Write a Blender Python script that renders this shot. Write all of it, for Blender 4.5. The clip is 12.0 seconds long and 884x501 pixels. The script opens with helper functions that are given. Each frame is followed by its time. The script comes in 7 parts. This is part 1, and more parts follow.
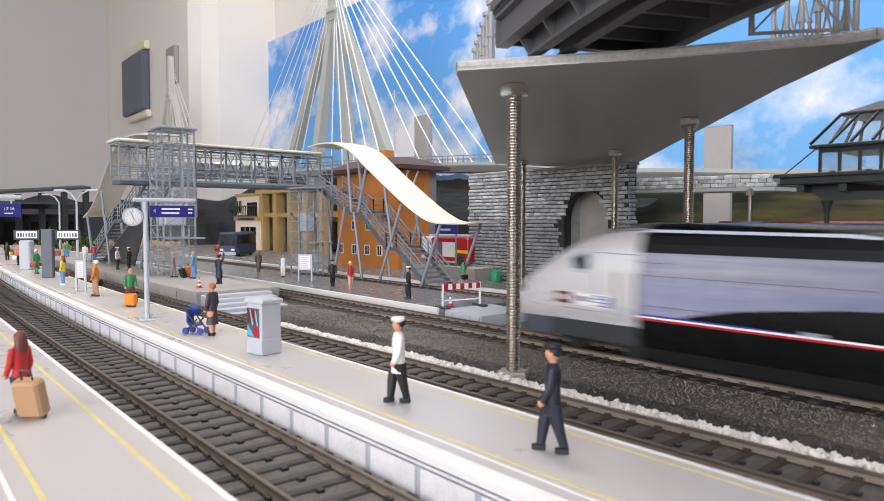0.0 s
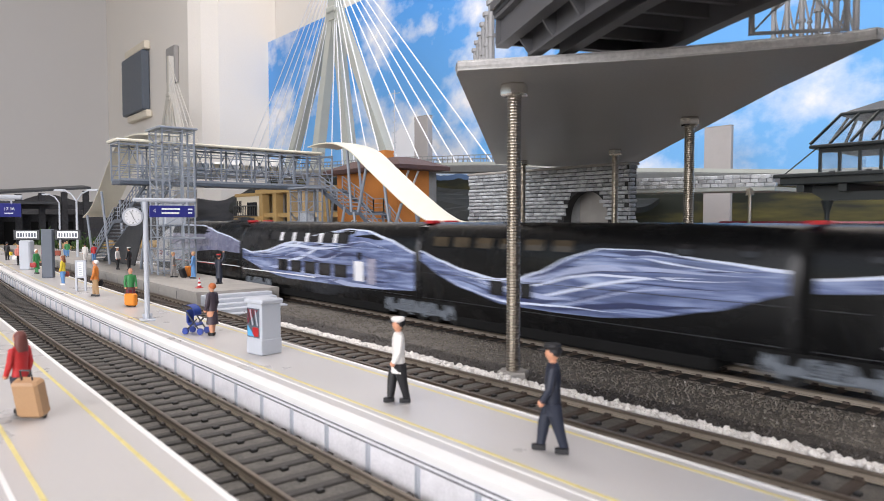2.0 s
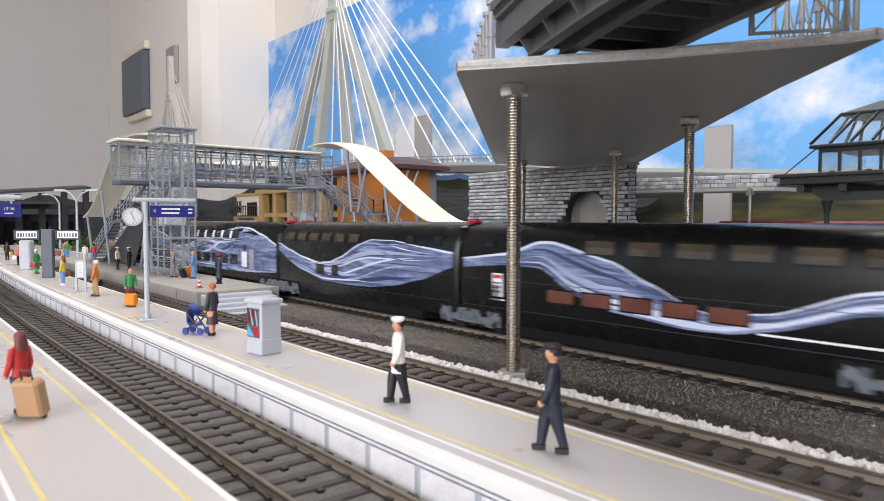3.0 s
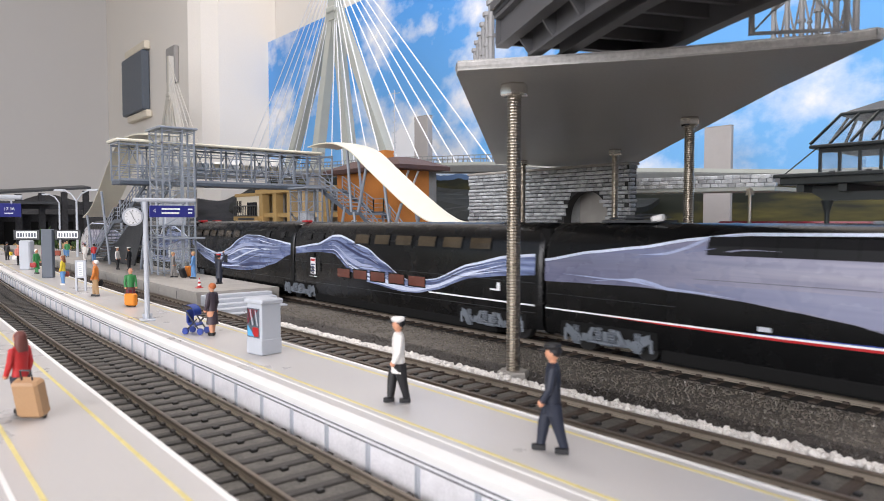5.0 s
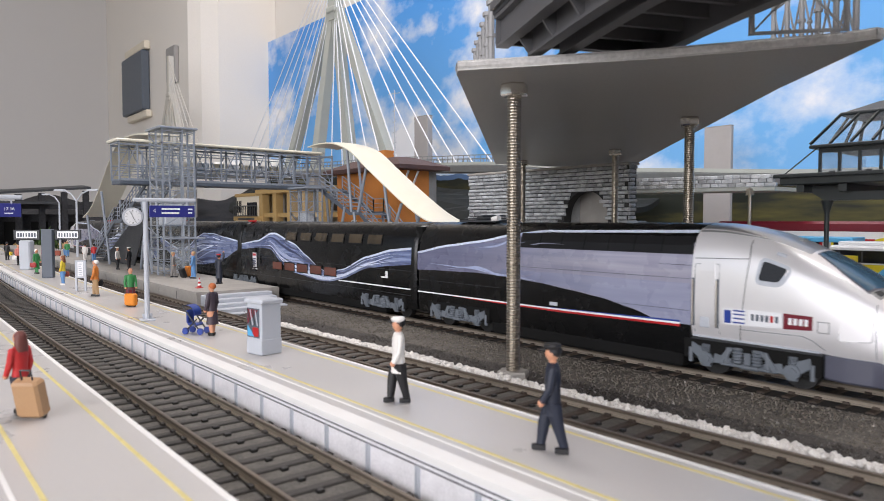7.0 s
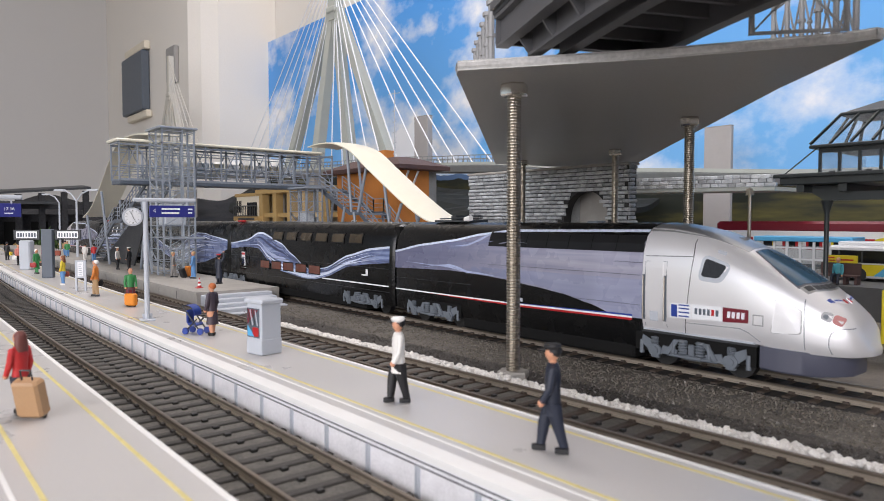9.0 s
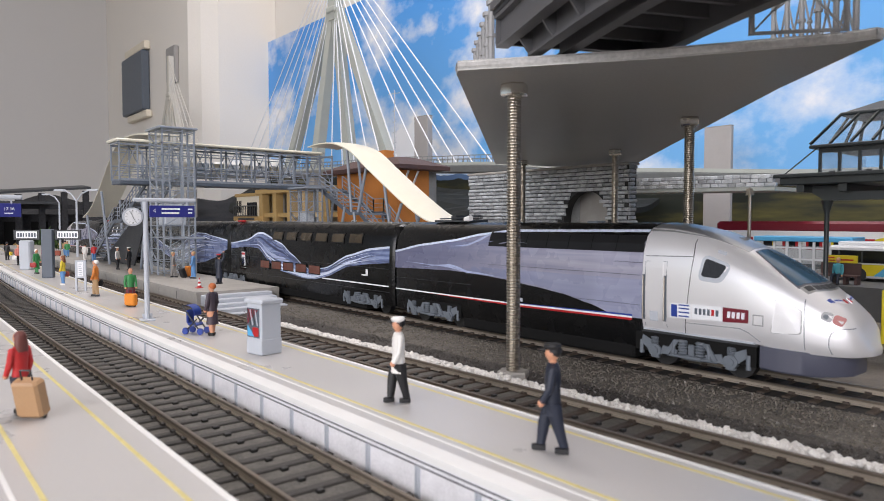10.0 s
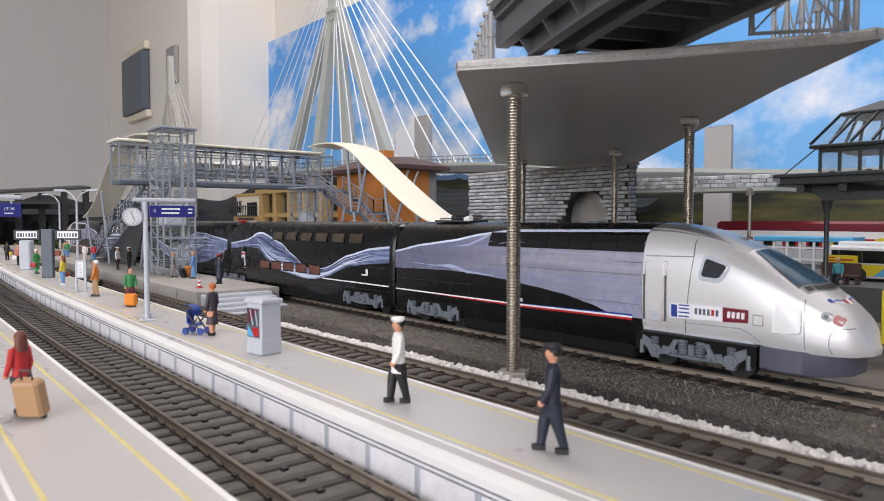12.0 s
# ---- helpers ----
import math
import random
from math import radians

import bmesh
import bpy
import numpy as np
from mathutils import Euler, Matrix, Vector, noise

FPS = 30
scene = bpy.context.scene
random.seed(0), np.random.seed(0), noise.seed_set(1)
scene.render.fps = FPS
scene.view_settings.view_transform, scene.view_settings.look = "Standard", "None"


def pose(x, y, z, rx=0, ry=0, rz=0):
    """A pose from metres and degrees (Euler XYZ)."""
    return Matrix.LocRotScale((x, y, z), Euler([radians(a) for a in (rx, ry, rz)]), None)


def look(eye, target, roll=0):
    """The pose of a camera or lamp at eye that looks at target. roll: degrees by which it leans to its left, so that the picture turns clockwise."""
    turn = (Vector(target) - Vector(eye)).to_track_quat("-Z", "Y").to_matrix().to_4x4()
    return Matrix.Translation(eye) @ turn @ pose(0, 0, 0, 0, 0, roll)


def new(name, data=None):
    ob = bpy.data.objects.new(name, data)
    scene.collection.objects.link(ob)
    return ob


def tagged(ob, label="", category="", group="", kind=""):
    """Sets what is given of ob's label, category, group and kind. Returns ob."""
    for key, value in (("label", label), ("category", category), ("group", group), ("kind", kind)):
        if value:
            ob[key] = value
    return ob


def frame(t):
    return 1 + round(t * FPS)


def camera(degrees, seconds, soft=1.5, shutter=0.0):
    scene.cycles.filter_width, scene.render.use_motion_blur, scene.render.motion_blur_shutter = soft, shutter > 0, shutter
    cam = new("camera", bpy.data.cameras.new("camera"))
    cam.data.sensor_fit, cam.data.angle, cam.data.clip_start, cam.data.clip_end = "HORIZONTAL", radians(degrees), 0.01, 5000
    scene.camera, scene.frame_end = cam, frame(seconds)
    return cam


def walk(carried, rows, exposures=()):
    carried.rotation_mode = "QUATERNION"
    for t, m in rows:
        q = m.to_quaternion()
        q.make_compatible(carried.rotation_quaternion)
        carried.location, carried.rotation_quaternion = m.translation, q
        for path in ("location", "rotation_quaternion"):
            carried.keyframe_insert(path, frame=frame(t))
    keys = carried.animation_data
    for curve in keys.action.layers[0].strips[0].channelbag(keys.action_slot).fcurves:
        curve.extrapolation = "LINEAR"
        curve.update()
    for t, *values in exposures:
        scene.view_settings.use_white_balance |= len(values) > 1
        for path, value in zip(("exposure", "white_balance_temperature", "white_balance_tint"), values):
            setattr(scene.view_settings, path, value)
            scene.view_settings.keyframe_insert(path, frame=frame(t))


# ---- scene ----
# A model railway in 1:87, built at its true size. Numbers below are millimetres unless said otherwise.
MM = 0.001
EYE = (0.0, 0.0, 63.0)

cam = camera(66.0, 12.0, soft=0.5, shutter=0.75)
# a small phone-like lens focused on the train: the nearest platform and the far wall are slightly soft
cam.data.dof.use_dof = True
cam.data.dof.focus_distance = 0.44
cam.data.dof.aperture_fstop = 42.0
CAM_POSE = look([v * MM for v in EYE],
                [(EYE[0] - 766.8) * MM, (EYE[1] + 640.3) * MM, (EYE[2] - 44.69) * MM])
walk(cam, [(0.0, CAM_POSE), (12.0, CAM_POSE)], exposures=[(0.0, 0.0), (5.6, 0.0), (6.4, -0.12), (7.0, -0.18), (9.0, -0.22), (12.0, -0.22)])

# ---- light: a room with a window wall behind the camera and a ceiling lamp ----
world = bpy.data.worlds.new("world")
scene.world = world
world.use_nodes = True
wn = world.node_tree.nodes
sky = wn.new("ShaderNodeTexSky")
sky.sky_type = "NISHITA"
sky.sun_disc = False
sky.sun_elevation, sky.sun_rotation = radians(40), radians(200)
world.node_tree.links.new(sky.outputs[0], wn["Background"].inputs[0])
wn["Background"].inputs[1].default_value = 0.1


def area_lamp(name, eye, target, sx, sy, watts, colour):
    data = bpy.data.lights.new(name, "AREA")
    data.shape, data.size, data.size_y, data.energy, data.color = "RECTANGLE", sx, sy, watts, colour
    ob = new(name, data)
    ob.matrix_world = look(eye, target)
    return ob


area_lamp("window_light_east", (1.30, -1.20, 0.65), (-0.6, 0.25, 0.05), 1.4, 1.1, 30, (0.985, 0.955, 1.0))
area_lamp("window_light_south", (0.30, -1.80, 0.45), (-0.3, 0.2, 0.05), 1.3, 0.9, 27, (0.99, 0.96, 1.0))
area_lamp("ceiling_light", (-0.55, 0.34, 1.50), (-0.55, 0.34, 0.0), 1.4, 0.3, 19, (1.0, 0.95, 0.97))

# ---- materials ----
MATS = {}


def mat(name, base, rough=0.6, metal=0.0, var=0.12, scale=900.0, bump=0.15, fine=4000.0, emit=0.0, coat=0.0, tint=0.0, spec=0.5):
    """Painted or natural surface: two scales of tone and a fine relief. scale is in cycles a metre."""
    m = bpy.data.materials.new(name)
    m.use_nodes = True
    nt = m.node_tree
    n, l = nt.nodes, nt.links
    p = n["Principled BSDF"]
    tc = n.new("ShaderNodeTexCoord")
    a = n.new("ShaderNodeTexNoise")
    a.inputs["Scale"].default_value, a.inputs["Detail"].default_value = scale * 0.12, 5
    b = n.new("ShaderNodeTexNoise")
    b.inputs["Scale"].default_value, b.inputs["Detail"].default_value = fine, 3
    for t in (a, b):
        l.new(tc.outputs["Object"], t.inputs["Vector"])
    mx = n.new("ShaderNodeMath")
    mx.operation = "ADD"
    l.new(a.outputs[0], mx.inputs[0])
    l.new(b.outputs[0], mx.inputs[1])
    r = n.new("ShaderNodeMapRange")
    r.inputs["From Min"].default_value, r.inputs["From Max"].default_value = 0.65, 1.35
    r.inputs["To Min"].default_value, r.inputs["To Max"].default_value = 1 - var, 1 + var
    l.new(mx.outputs[0], r.inputs["Value"])
    if tint:
        oi = n.new("ShaderNodeObjectInfo")
        tr = n.new("ShaderNodeMapRange")
        tr.inputs["To Min"].default_value, tr.inputs["To Max"].default_value = 1 - tint, 1 + tint
        l.new(oi.outputs["Random"], tr.inputs["Value"])
        mu = n.new("ShaderNodeMath")
        mu.operation = "MULTIPLY"
        l.new(r.outputs[0], mu.inputs[0])
        l.new(tr.outputs[0], mu.inputs[1])
        tone = mu.outputs[0]
    else:
        tone = r.outputs[0]
    vm = n.new("ShaderNodeVectorMath")
    vm.operation = "SCALE"
    vm.inputs[0].default_value = base
    l.new(tone, vm.inputs["Scale"])
    l.new(vm.outputs[0], p.inputs["Base Color"])
    rr = n.new("ShaderNodeMapRange")
    rr.inputs["To Min"].default_value, rr.inputs["To Max"].default_value = max(0.02, rough - 0.1), min(1, rough + 0.1)
    l.new(a.outputs[0], rr.inputs["Value"])
    l.new(rr.outputs[0], p.inputs["Roughness"])
    p.inputs["Metallic"].default_value = metal
    p.inputs["Specular IOR Level"].default_value = spec
    p.inputs["Coat Weight"].default_value = coat
    p.inputs["Coat Roughness"].default_value = 0.12
    if bump:
        bp = n.new("ShaderNodeBump")
        bp.inputs["Strength"].default_value, bp.inputs["Distance"].default_value = bump, 0.0004
        l.new(mx.outputs[0], bp.inputs["Height"])
        l.new(bp.outputs[0], p.inputs["Normal"])
    if emit:
        p.inputs["Emission Color"].default_value = (*base, 1)
        p.inputs["Emission Strength"].default_value = emit
    MATS[name] = m
    return m


def livery(name, dark, mid, light, fade=None):
    """Long flowing streaks printed along a coach side; fade: (x0, x1, tint) deepens the print from x1 back to x0, in metres."""
    m = mat(name, mid, 0.28, 0.0, 0.03, bump=0.0, coat=0.4)
    n, l = m.node_tree.nodes, m.node_tree.links
    tc = n.new("ShaderNodeTexCoord")
    mp = n.new("ShaderNodeMapping")
    mp.inputs["Scale"].default_value = (11, 0.0, 190)
    mp.inputs["Rotation"].default_value = (0, 0.12, 0)
    nz = n.new("ShaderNodeTexNoise")
    nz.inputs["Scale"].default_value, nz.inputs["Detail"].default_value = 1.0, 6
    nz.inputs["Distortion"].default_value = 2.2
    rp = n.new("ShaderNodeValToRGB")
    e = rp.color_ramp.elements
    e[0].position, e[0].color = 0.3, (*dark, 1)
    e[1].position, e[1].color = 0.72, (*light, 1)
    k = e.new(0.5)
    k.color = (*mid, 1)
    l.new(tc.outputs["Object"], mp.inputs[0])
    l.new(mp.outputs[0], nz.inputs["Vector"])
    l.new(nz.outputs[0], rp.inputs[0])
    col = rp.outputs[0]
    if fade:
        sep = n.new("ShaderNodeSeparateXYZ")
        l.new(tc.outputs["Object"], sep.inputs[0])
        ax = n.new("ShaderNodeMapRange")
        ax.interpolation_type = "SMOOTHSTEP"
        ax.inputs["From Min"].default_value, ax.inputs["From Max"].default_value = fade[0], fade[1]
        l.new(sep.outputs["X"], ax.inputs["Value"])
        mul = n.new("ShaderNodeMix")
        mul.data_type, mul.blend_type = "RGBA", "MULTIPLY"
        inv = n.new("ShaderNodeMath")
        inv.operation = "SUBTRACT"
        inv.inputs[0].default_value = 1.0
        l.new(ax.outputs[0], inv.inputs[1])
        l.new(inv.outputs[0], mul.inputs["Factor"])
        l.new(col, mul.inputs[6])
        mul.inputs[7].default_value = (*fade[2], 1)
        col = mul.outputs[2]
    l.new(col, n["Principled BSDF"].inputs["Base Color"])
    return m


def glass(name, tint=(0.8, 0.85, 0.85), rough=0.05, alpha=0.25):
    m = bpy.data.materials.new(name)
    m.use_nodes = True
    p = m.node_tree.nodes["Principled BSDF"]
    p.inputs["Base Color"].default_value = (*tint, 1)
    p.inputs["Roughness"].default_value = rough
    p.inputs["Alpha"].default_value = alpha
    MATS[name] = m
    return m


def sky_print(name):
    """A printed sky: blue paper with white cloud banks, hills and woods along its foot."""
    m = bpy.data.materials.new(name)
    m.use_nodes = True
    n, l = m.node_tree.nodes, m.node_tree.links
    p = n["Principled BSDF"]
    p.inputs["Roughness"].default_value = 0.6
    tc = n.new("ShaderNodeTexCoord")
    sx = n.new("ShaderNodeSeparateXYZ")
    l.new(tc.outputs["Object"], sx.inputs[0])
    hb = n.new("ShaderNodeMapRange")
    hb.inputs["From Min"].default_value, hb.inputs["From Max"].default_value = 0.1, 0.62
    l.new(sx.outputs["Z"], hb.inputs["Value"])
    blue = n.new("ShaderNodeValToRGB")
    e = blue.color_ramp.elements
    e[0].color, e[1].color = (0.20, 0.50, 0.88, 1), (0.06, 0.30, 0.78, 1)
    l.new(hb.outputs[0], blue.inputs[0])
    mp = n.new("ShaderNodeMapping")
    mp.inputs["Scale"].default_value = (1.0, 1.0, 1.35)
    mp.inputs["Location"].default_value = (0.24, 0.0, 0.35)
    l.new(tc.outputs["Object"], mp.inputs[0])
    big = n.new("ShaderNodeTexNoise")
    big.inputs["Scale"].default_value, big.inputs["Detail"].default_value = 4.2, 9
    big.inputs["Roughness"].default_value = 0.58
    l.new(mp.outputs[0], big.inputs["Vector"])
    cl = n.new("ShaderNodeValToRGB")
    e = cl.color_ramp.elements
    e[0].position, e[1].position = 0.48, 0.63
    l.new(big.outputs[0], cl.inputs[0])
    mix = n.new("ShaderNodeMix")
    mix.data_type = "RGBA"
    l.new(cl.outputs[0], mix.inputs["Factor"])
    l.new(blue.outputs[0], mix.inputs[6])
    mix.inputs[7].default_value = (0.88, 0.90, 0.94, 1)
    # hills: the skyline wanders with x
    ridge = n.new("ShaderNodeTexNoise")
    ridge.noise_dimensions = "1D"
    ridge.inputs["Scale"].default_value, ridge.inputs["Detail"].default_value = 6.0, 5
    l.new(sx.outputs["X"], ridge.inputs["W"])
    rl = n.new("ShaderNodeMapRange")
    rl.inputs["To Min"].default_value, rl.inputs["To Max"].default_value = 0.068, 0.108
    l.new(ridge.outputs[0], rl.inputs["Value"])
    rise = n.new("ShaderNodeMath")
    rise.operation = "MULTIPLY_ADD"
    rise.inputs[1].default_value = -0.055
    l.new(sx.outputs["X"], rise.inputs[0])
    l.new(rl.outputs[0], rise.inputs[2])
    # a blue mountain chain stands a little above the near ridge
    blue_top = n.new("ShaderNodeMath")
    blue_top.operation = "ADD"
    blue_top.inputs[1].default_value = 0.010
    l.new(rise.outputs[0], blue_top.inputs[0])
    far = n.new("ShaderNodeMath")
    far.operation = "LESS_THAN"
    l.new(sx.outputs["Z"], far.inputs[0])
    l.new(blue_top.outputs[0], far.inputs[1])
    mix_far = n.new("ShaderNodeMix")
    mix_far.data_type = "RGBA"
    l.new(far.outputs[0], mix_far.inputs["Factor"])
    l.new(mix.outputs[2], mix_far.inputs[6])
    mix_far.inputs[7].default_value = (0.09, 0.16, 0.30, 1)
    lt = n.new("ShaderNodeMath")
    lt.operation = "LESS_THAN"
    l.new(sx.outputs["Z"], lt.inputs[0])
    l.new(rise.outputs[0], lt.inputs[1])
    fld = n.new("ShaderNodeTexNoise")
    fld.inputs["Scale"].default_value, fld.inputs["Detail"].default_value = 8.0, 8
    fm = n.new("ShaderNodeMapping")
    fm.inputs["Scale"].default_value = (0.8, 1.0, 4.5)
    l.new(tc.outputs["Object"], fm.inputs[0])
    l.new(fm.outputs[0], fld.inputs["Vector"])
    fr = n.new("ShaderNodeValToRGB")
    e = fr.color_ramp.elements
    e[0].position, e[0].color = 0.40, (0.010, 0.016, 0.010, 1)
    e[1].position, e[1].color = 0.72, (0.13, 0.115, 0.026, 1)
    k = e.new(0.53)
    k.color = (0.016, 0.019, 0.012, 1)
    l.new(fld.outputs[0], fr.inputs[0])
    mix2 = n.new("ShaderNodeMix")
    mix2.data_type = "RGBA"
    l.new(lt.outputs[0], mix2.inputs["Factor"])
    l.new(mix_far.outputs[2], mix2.inputs[6])
    l.new(fr.outputs[0], mix2.inputs[7])
    l.new(mix2.outputs[2], p.inputs["Base Color"])
    MATS[name] = m
    return m


mat("platform_top", (0.525, 0.505, 0.49), 0.30, var=0.05, bump=0.05, scale=300)
# stone base raised towards white to carry the front's specular glow
mat("platform_stone", (0.88, 0.87, 0.89), 0.38, var=0.12, bump=0.3, scale=1500, fine=1500)
mat("concrete", (0.36, 0.34, 0.31), 0.7, var=0.2, bump=0.3, scale=700)
mat("low_platform", (0.17, 0.17, 0.175), 0.24, var=0.15, bump=0.2)
mat("white_paint", (0.82, 0.81, 0.79), 0.45, var=0.05, bump=0.05)
mat("yellow_paint", (0.66, 0.57, 0.24), 0.5, var=0.15, bump=0.0, fine=1500)
mat("dark_seam", (0.13, 0.13, 0.14), 0.6)
mat("ballast", (0.115, 0.102, 0.085), 0.6, var=0.7, scale=4000, bump=1.0, fine=1300)
mat("track_bed", (0.125, 0.117, 0.104), 0.75, var=0.4, scale=2500, bump=0.9, fine=1600)
# track bed near black: the shade below the train is put into its colour
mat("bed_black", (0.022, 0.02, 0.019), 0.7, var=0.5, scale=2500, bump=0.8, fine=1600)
mat("ballast_dark", (0.05, 0.043, 0.037), 0.6, var=0.7, scale=4000, bump=1.0, fine=1300)
# street grey lowered to include the shade of the pavilion deck
mat("street_grey", (0.10, 0.10, 0.10), 0.7, var=0.2, bump=0.3, scale=700)
mat("baseboard", (0.17, 0.15, 0.13), 0.8, var=0.4, bump=0.5, fine=1500)
mat("sleeper_brown", (0.062, 0.045, 0.034), 0.65, var=0.3, bump=0.3, tint=0.25)
mat("sleeper_grey", (0.050, 0.046, 0.042), 0.65, var=0.3, bump=0.3, tint=0.2)
# paler than the heads: light falling on the rail sides is in this colour
mat("rail_side_lit", (0.40, 0.345, 0.28), 0.38, 0.5, var=0.25, scale=400)
mat("rail_head", (0.20, 0.165, 0.13), 0.33, 0.6, var=0.2, scale=200, bump=0.05)
mat("white_stone", (0.78, 0.75, 0.71), 0.8, var=0.25, bump=0.5)
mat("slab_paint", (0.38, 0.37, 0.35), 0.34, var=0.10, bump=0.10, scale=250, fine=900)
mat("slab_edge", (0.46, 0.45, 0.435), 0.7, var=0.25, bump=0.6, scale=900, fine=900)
mat("bright_zinc", (0.80, 0.77, 0.72), 0.20, 1.0, var=0.05, bump=0.03)
mat("zinc", (0.42, 0.385, 0.335), 0.32, 1.0, var=0.12, bump=0.05)
mat("dark_steel", (0.10, 0.10, 0.105), 0.45, var=0.12, bump=0.05)
mat("railing_grey", (0.30, 0.30, 0.30), 0.45, var=0.12, bump=0.05)
mat("bridge_cream", (0.60, 0.57, 0.50), 0.6, var=0.04, bump=0.05)
mat("cable_cream", (0.66, 0.62, 0.55), 0.5, var=0.02, bump=0)
mat("stud_black", (0.02, 0.02, 0.02), 0.5)
mat("grey_plastic", (0.275, 0.305, 0.35), 0.40, var=0.08, bump=0.03)
mat("light_plastic", (0.50, 0.53, 0.58), 0.42, var=0.06, bump=0.03)
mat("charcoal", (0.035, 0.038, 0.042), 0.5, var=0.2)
mat("slate_blue", (0.10, 0.12, 0.15), 0.45, var=0.1)
mat("cream_plastic", (0.80, 0.76, 0.62), 0.35, var=0.04, bump=0.02)
mat("orange_render", (0.60, 0.22, 0.045), 0.7, var=0.08, bump=0.2)
mat("brown_roof", (0.085, 0.045, 0.04), 0.6, var=0.2)
mat("ochre", (0.42, 0.28, 0.11), 0.7, var=0.1)
mat("cream_render", (0.78, 0.71, 0.58), 0.7, var=0.06)
mat("stone_grey", (0.44, 0.455, 0.465), 0.6, var=0.35, bump=0.8, tint=0.3, fine=1500)
mat("mortar", (0.035, 0.035, 0.035), 0.9, var=0.2)
# black of skirts, gangways and louvre joints; also sheets that imitate shade
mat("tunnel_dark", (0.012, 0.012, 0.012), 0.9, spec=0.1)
mat("bridge_white", (0.44, 0.46, 0.42), 0.5, var=0.04, bump=0.05)
mat("cable_white", (0.85, 0.87, 0.9), 0.4, var=0.02, bump=0)
mat("deck_grey", (0.24, 0.25, 0.25), 0.6, var=0.15)
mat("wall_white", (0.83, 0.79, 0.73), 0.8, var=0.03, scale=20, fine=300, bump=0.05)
# wall_white darkened: the far wall's shade is put into the paint
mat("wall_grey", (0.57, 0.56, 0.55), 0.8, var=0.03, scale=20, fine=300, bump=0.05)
# grey of the wall box; on the unseen walls darkened to cut bounced light
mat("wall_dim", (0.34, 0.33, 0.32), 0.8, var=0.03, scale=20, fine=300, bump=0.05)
# unseen floor, kept dark for less bounce and more contrast
mat("room_floor", (0.12, 0.10, 0.09), 0.6, var=0.1, scale=30)
mat("train_black", (0.0036, 0.0038, 0.0042), 0.26, var=0.15, bump=0.0, spec=0.36)
mat("grain_dark", (0.06, 0.052, 0.045), 0.3, var=0.9, scale=6000, bump=0.2, fine=2500)
mat("grain", (0.15, 0.135, 0.113), 0.25, var=0.9, scale=6000, bump=0.2, fine=2500)
mat("train_lilac", (0.31, 0.31, 0.405), 0.25, 0.15, var=0.04, bump=0.0, coat=0.4)
mat("train_silver", (0.84, 0.83, 0.84), 0.36, 0.5, var=0.0, bump=0.0, coat=0.3)
mat("train_silver_top", (0.38, 0.385, 0.39), 0.33, 0.72, var=0.0, bump=0.0, coat=0.3)
mat("train_skirt", (0.08, 0.083, 0.115), 0.4, var=0.05, bump=0.0)
mat("gloss_white", (0.85, 0.86, 0.88), 0.25, var=0.02, bump=0.0)
mat("lamp_red", (0.55, 0.25, 0.24), 0.2, var=0.3, scale=3000, bump=0.0, coat=0.5)
mat("red_paint", (0.45, 0.014, 0.018), 0.35, var=0.05, bump=0.0)
mat("blue_paint", (0.02, 0.05, 0.28), 0.35, var=0.05, bump=0.0)
mat("sky_blue_paint", (0.10, 0.42, 0.72), 0.4, var=0.05, bump=0.0)
mat("sign_blue", (0.02, 0.025, 0.20), 0.35, var=0.05, bump=0.0)
# sticker and poster red; deepened for the shade on the railcar's roof
mat("dark_red", (0.16, 0.008, 0.02), 0.35, var=0.05, bump=0.0)
mat("window_dark", (0.014, 0.014, 0.016), 0.12, var=0.1, bump=0.0)
mat("louvre_black", (0.007, 0.007, 0.008), 0.4, var=0.1, bump=0.0, spec=0.3)
mat("window_amber", (0.055, 0.042, 0.026), 0.15, var=0.5, bump=0.0, scale=600)
mat("window_red", (0.13, 0.045, 0.032), 0.15, var=0.4, bump=0.0, scale=600)
mat("windscreen_blue", (0.05, 0.11, 0.17), 0.08, var=0.15, bump=0.0)
mat("bogie_grey", (0.14, 0.16, 0.185), 0.5, var=0.15, bump=0.1)
mat("bogie_dark", (0.09, 0.095, 0.12), 0.5)
mat("wheel_dark", (0.05, 0.05, 0.05), 0.4, 0.6)
mat("yellow_plastic", (0.75, 0.60, 0.02), 0.4)
mat("green_plastic", (0.03, 0.28, 0.14), 0.45)
mat("foliage", (0.05, 0.10, 0.025), 0.8, var=0.6, bump=0.6, fine=1500)
livery("livery_wave", (0.03, 0.04, 0.10), (0.13, 0.17, 0.32), (0.36, 0.44, 0.66))
mat("streak_white", (0.60, 0.66, 0.80), 0.3, var=0.25, scale=150, fine=900, bump=0.0)
mat("streak_pale", (0.34, 0.39, 0.56), 0.3, var=0.3, scale=150, fine=900, bump=0.0)
mat("streak_deep", (0.035, 0.045, 0.11), 0.3, var=0.3, scale=150, fine=900, bump=0.0)
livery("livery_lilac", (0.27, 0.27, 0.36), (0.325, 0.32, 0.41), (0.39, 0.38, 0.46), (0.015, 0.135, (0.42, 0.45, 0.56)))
livery("livery_blue_lilac", (0.25, 0.265, 0.38), (0.285, 0.30, 0.42), (0.32, 0.335, 0.45), (0.015, 0.135, (0.42, 0.45, 0.56)))
glass("clear_pane", alpha=0.05)
glass("milky_pane", (0.62, 0.68, 0.70), 0.15, 0.2)
glass("pavilion_pane", (0.42, 0.46, 0.48), 0.06, 0.16)
sky_print("sky_backdrop")


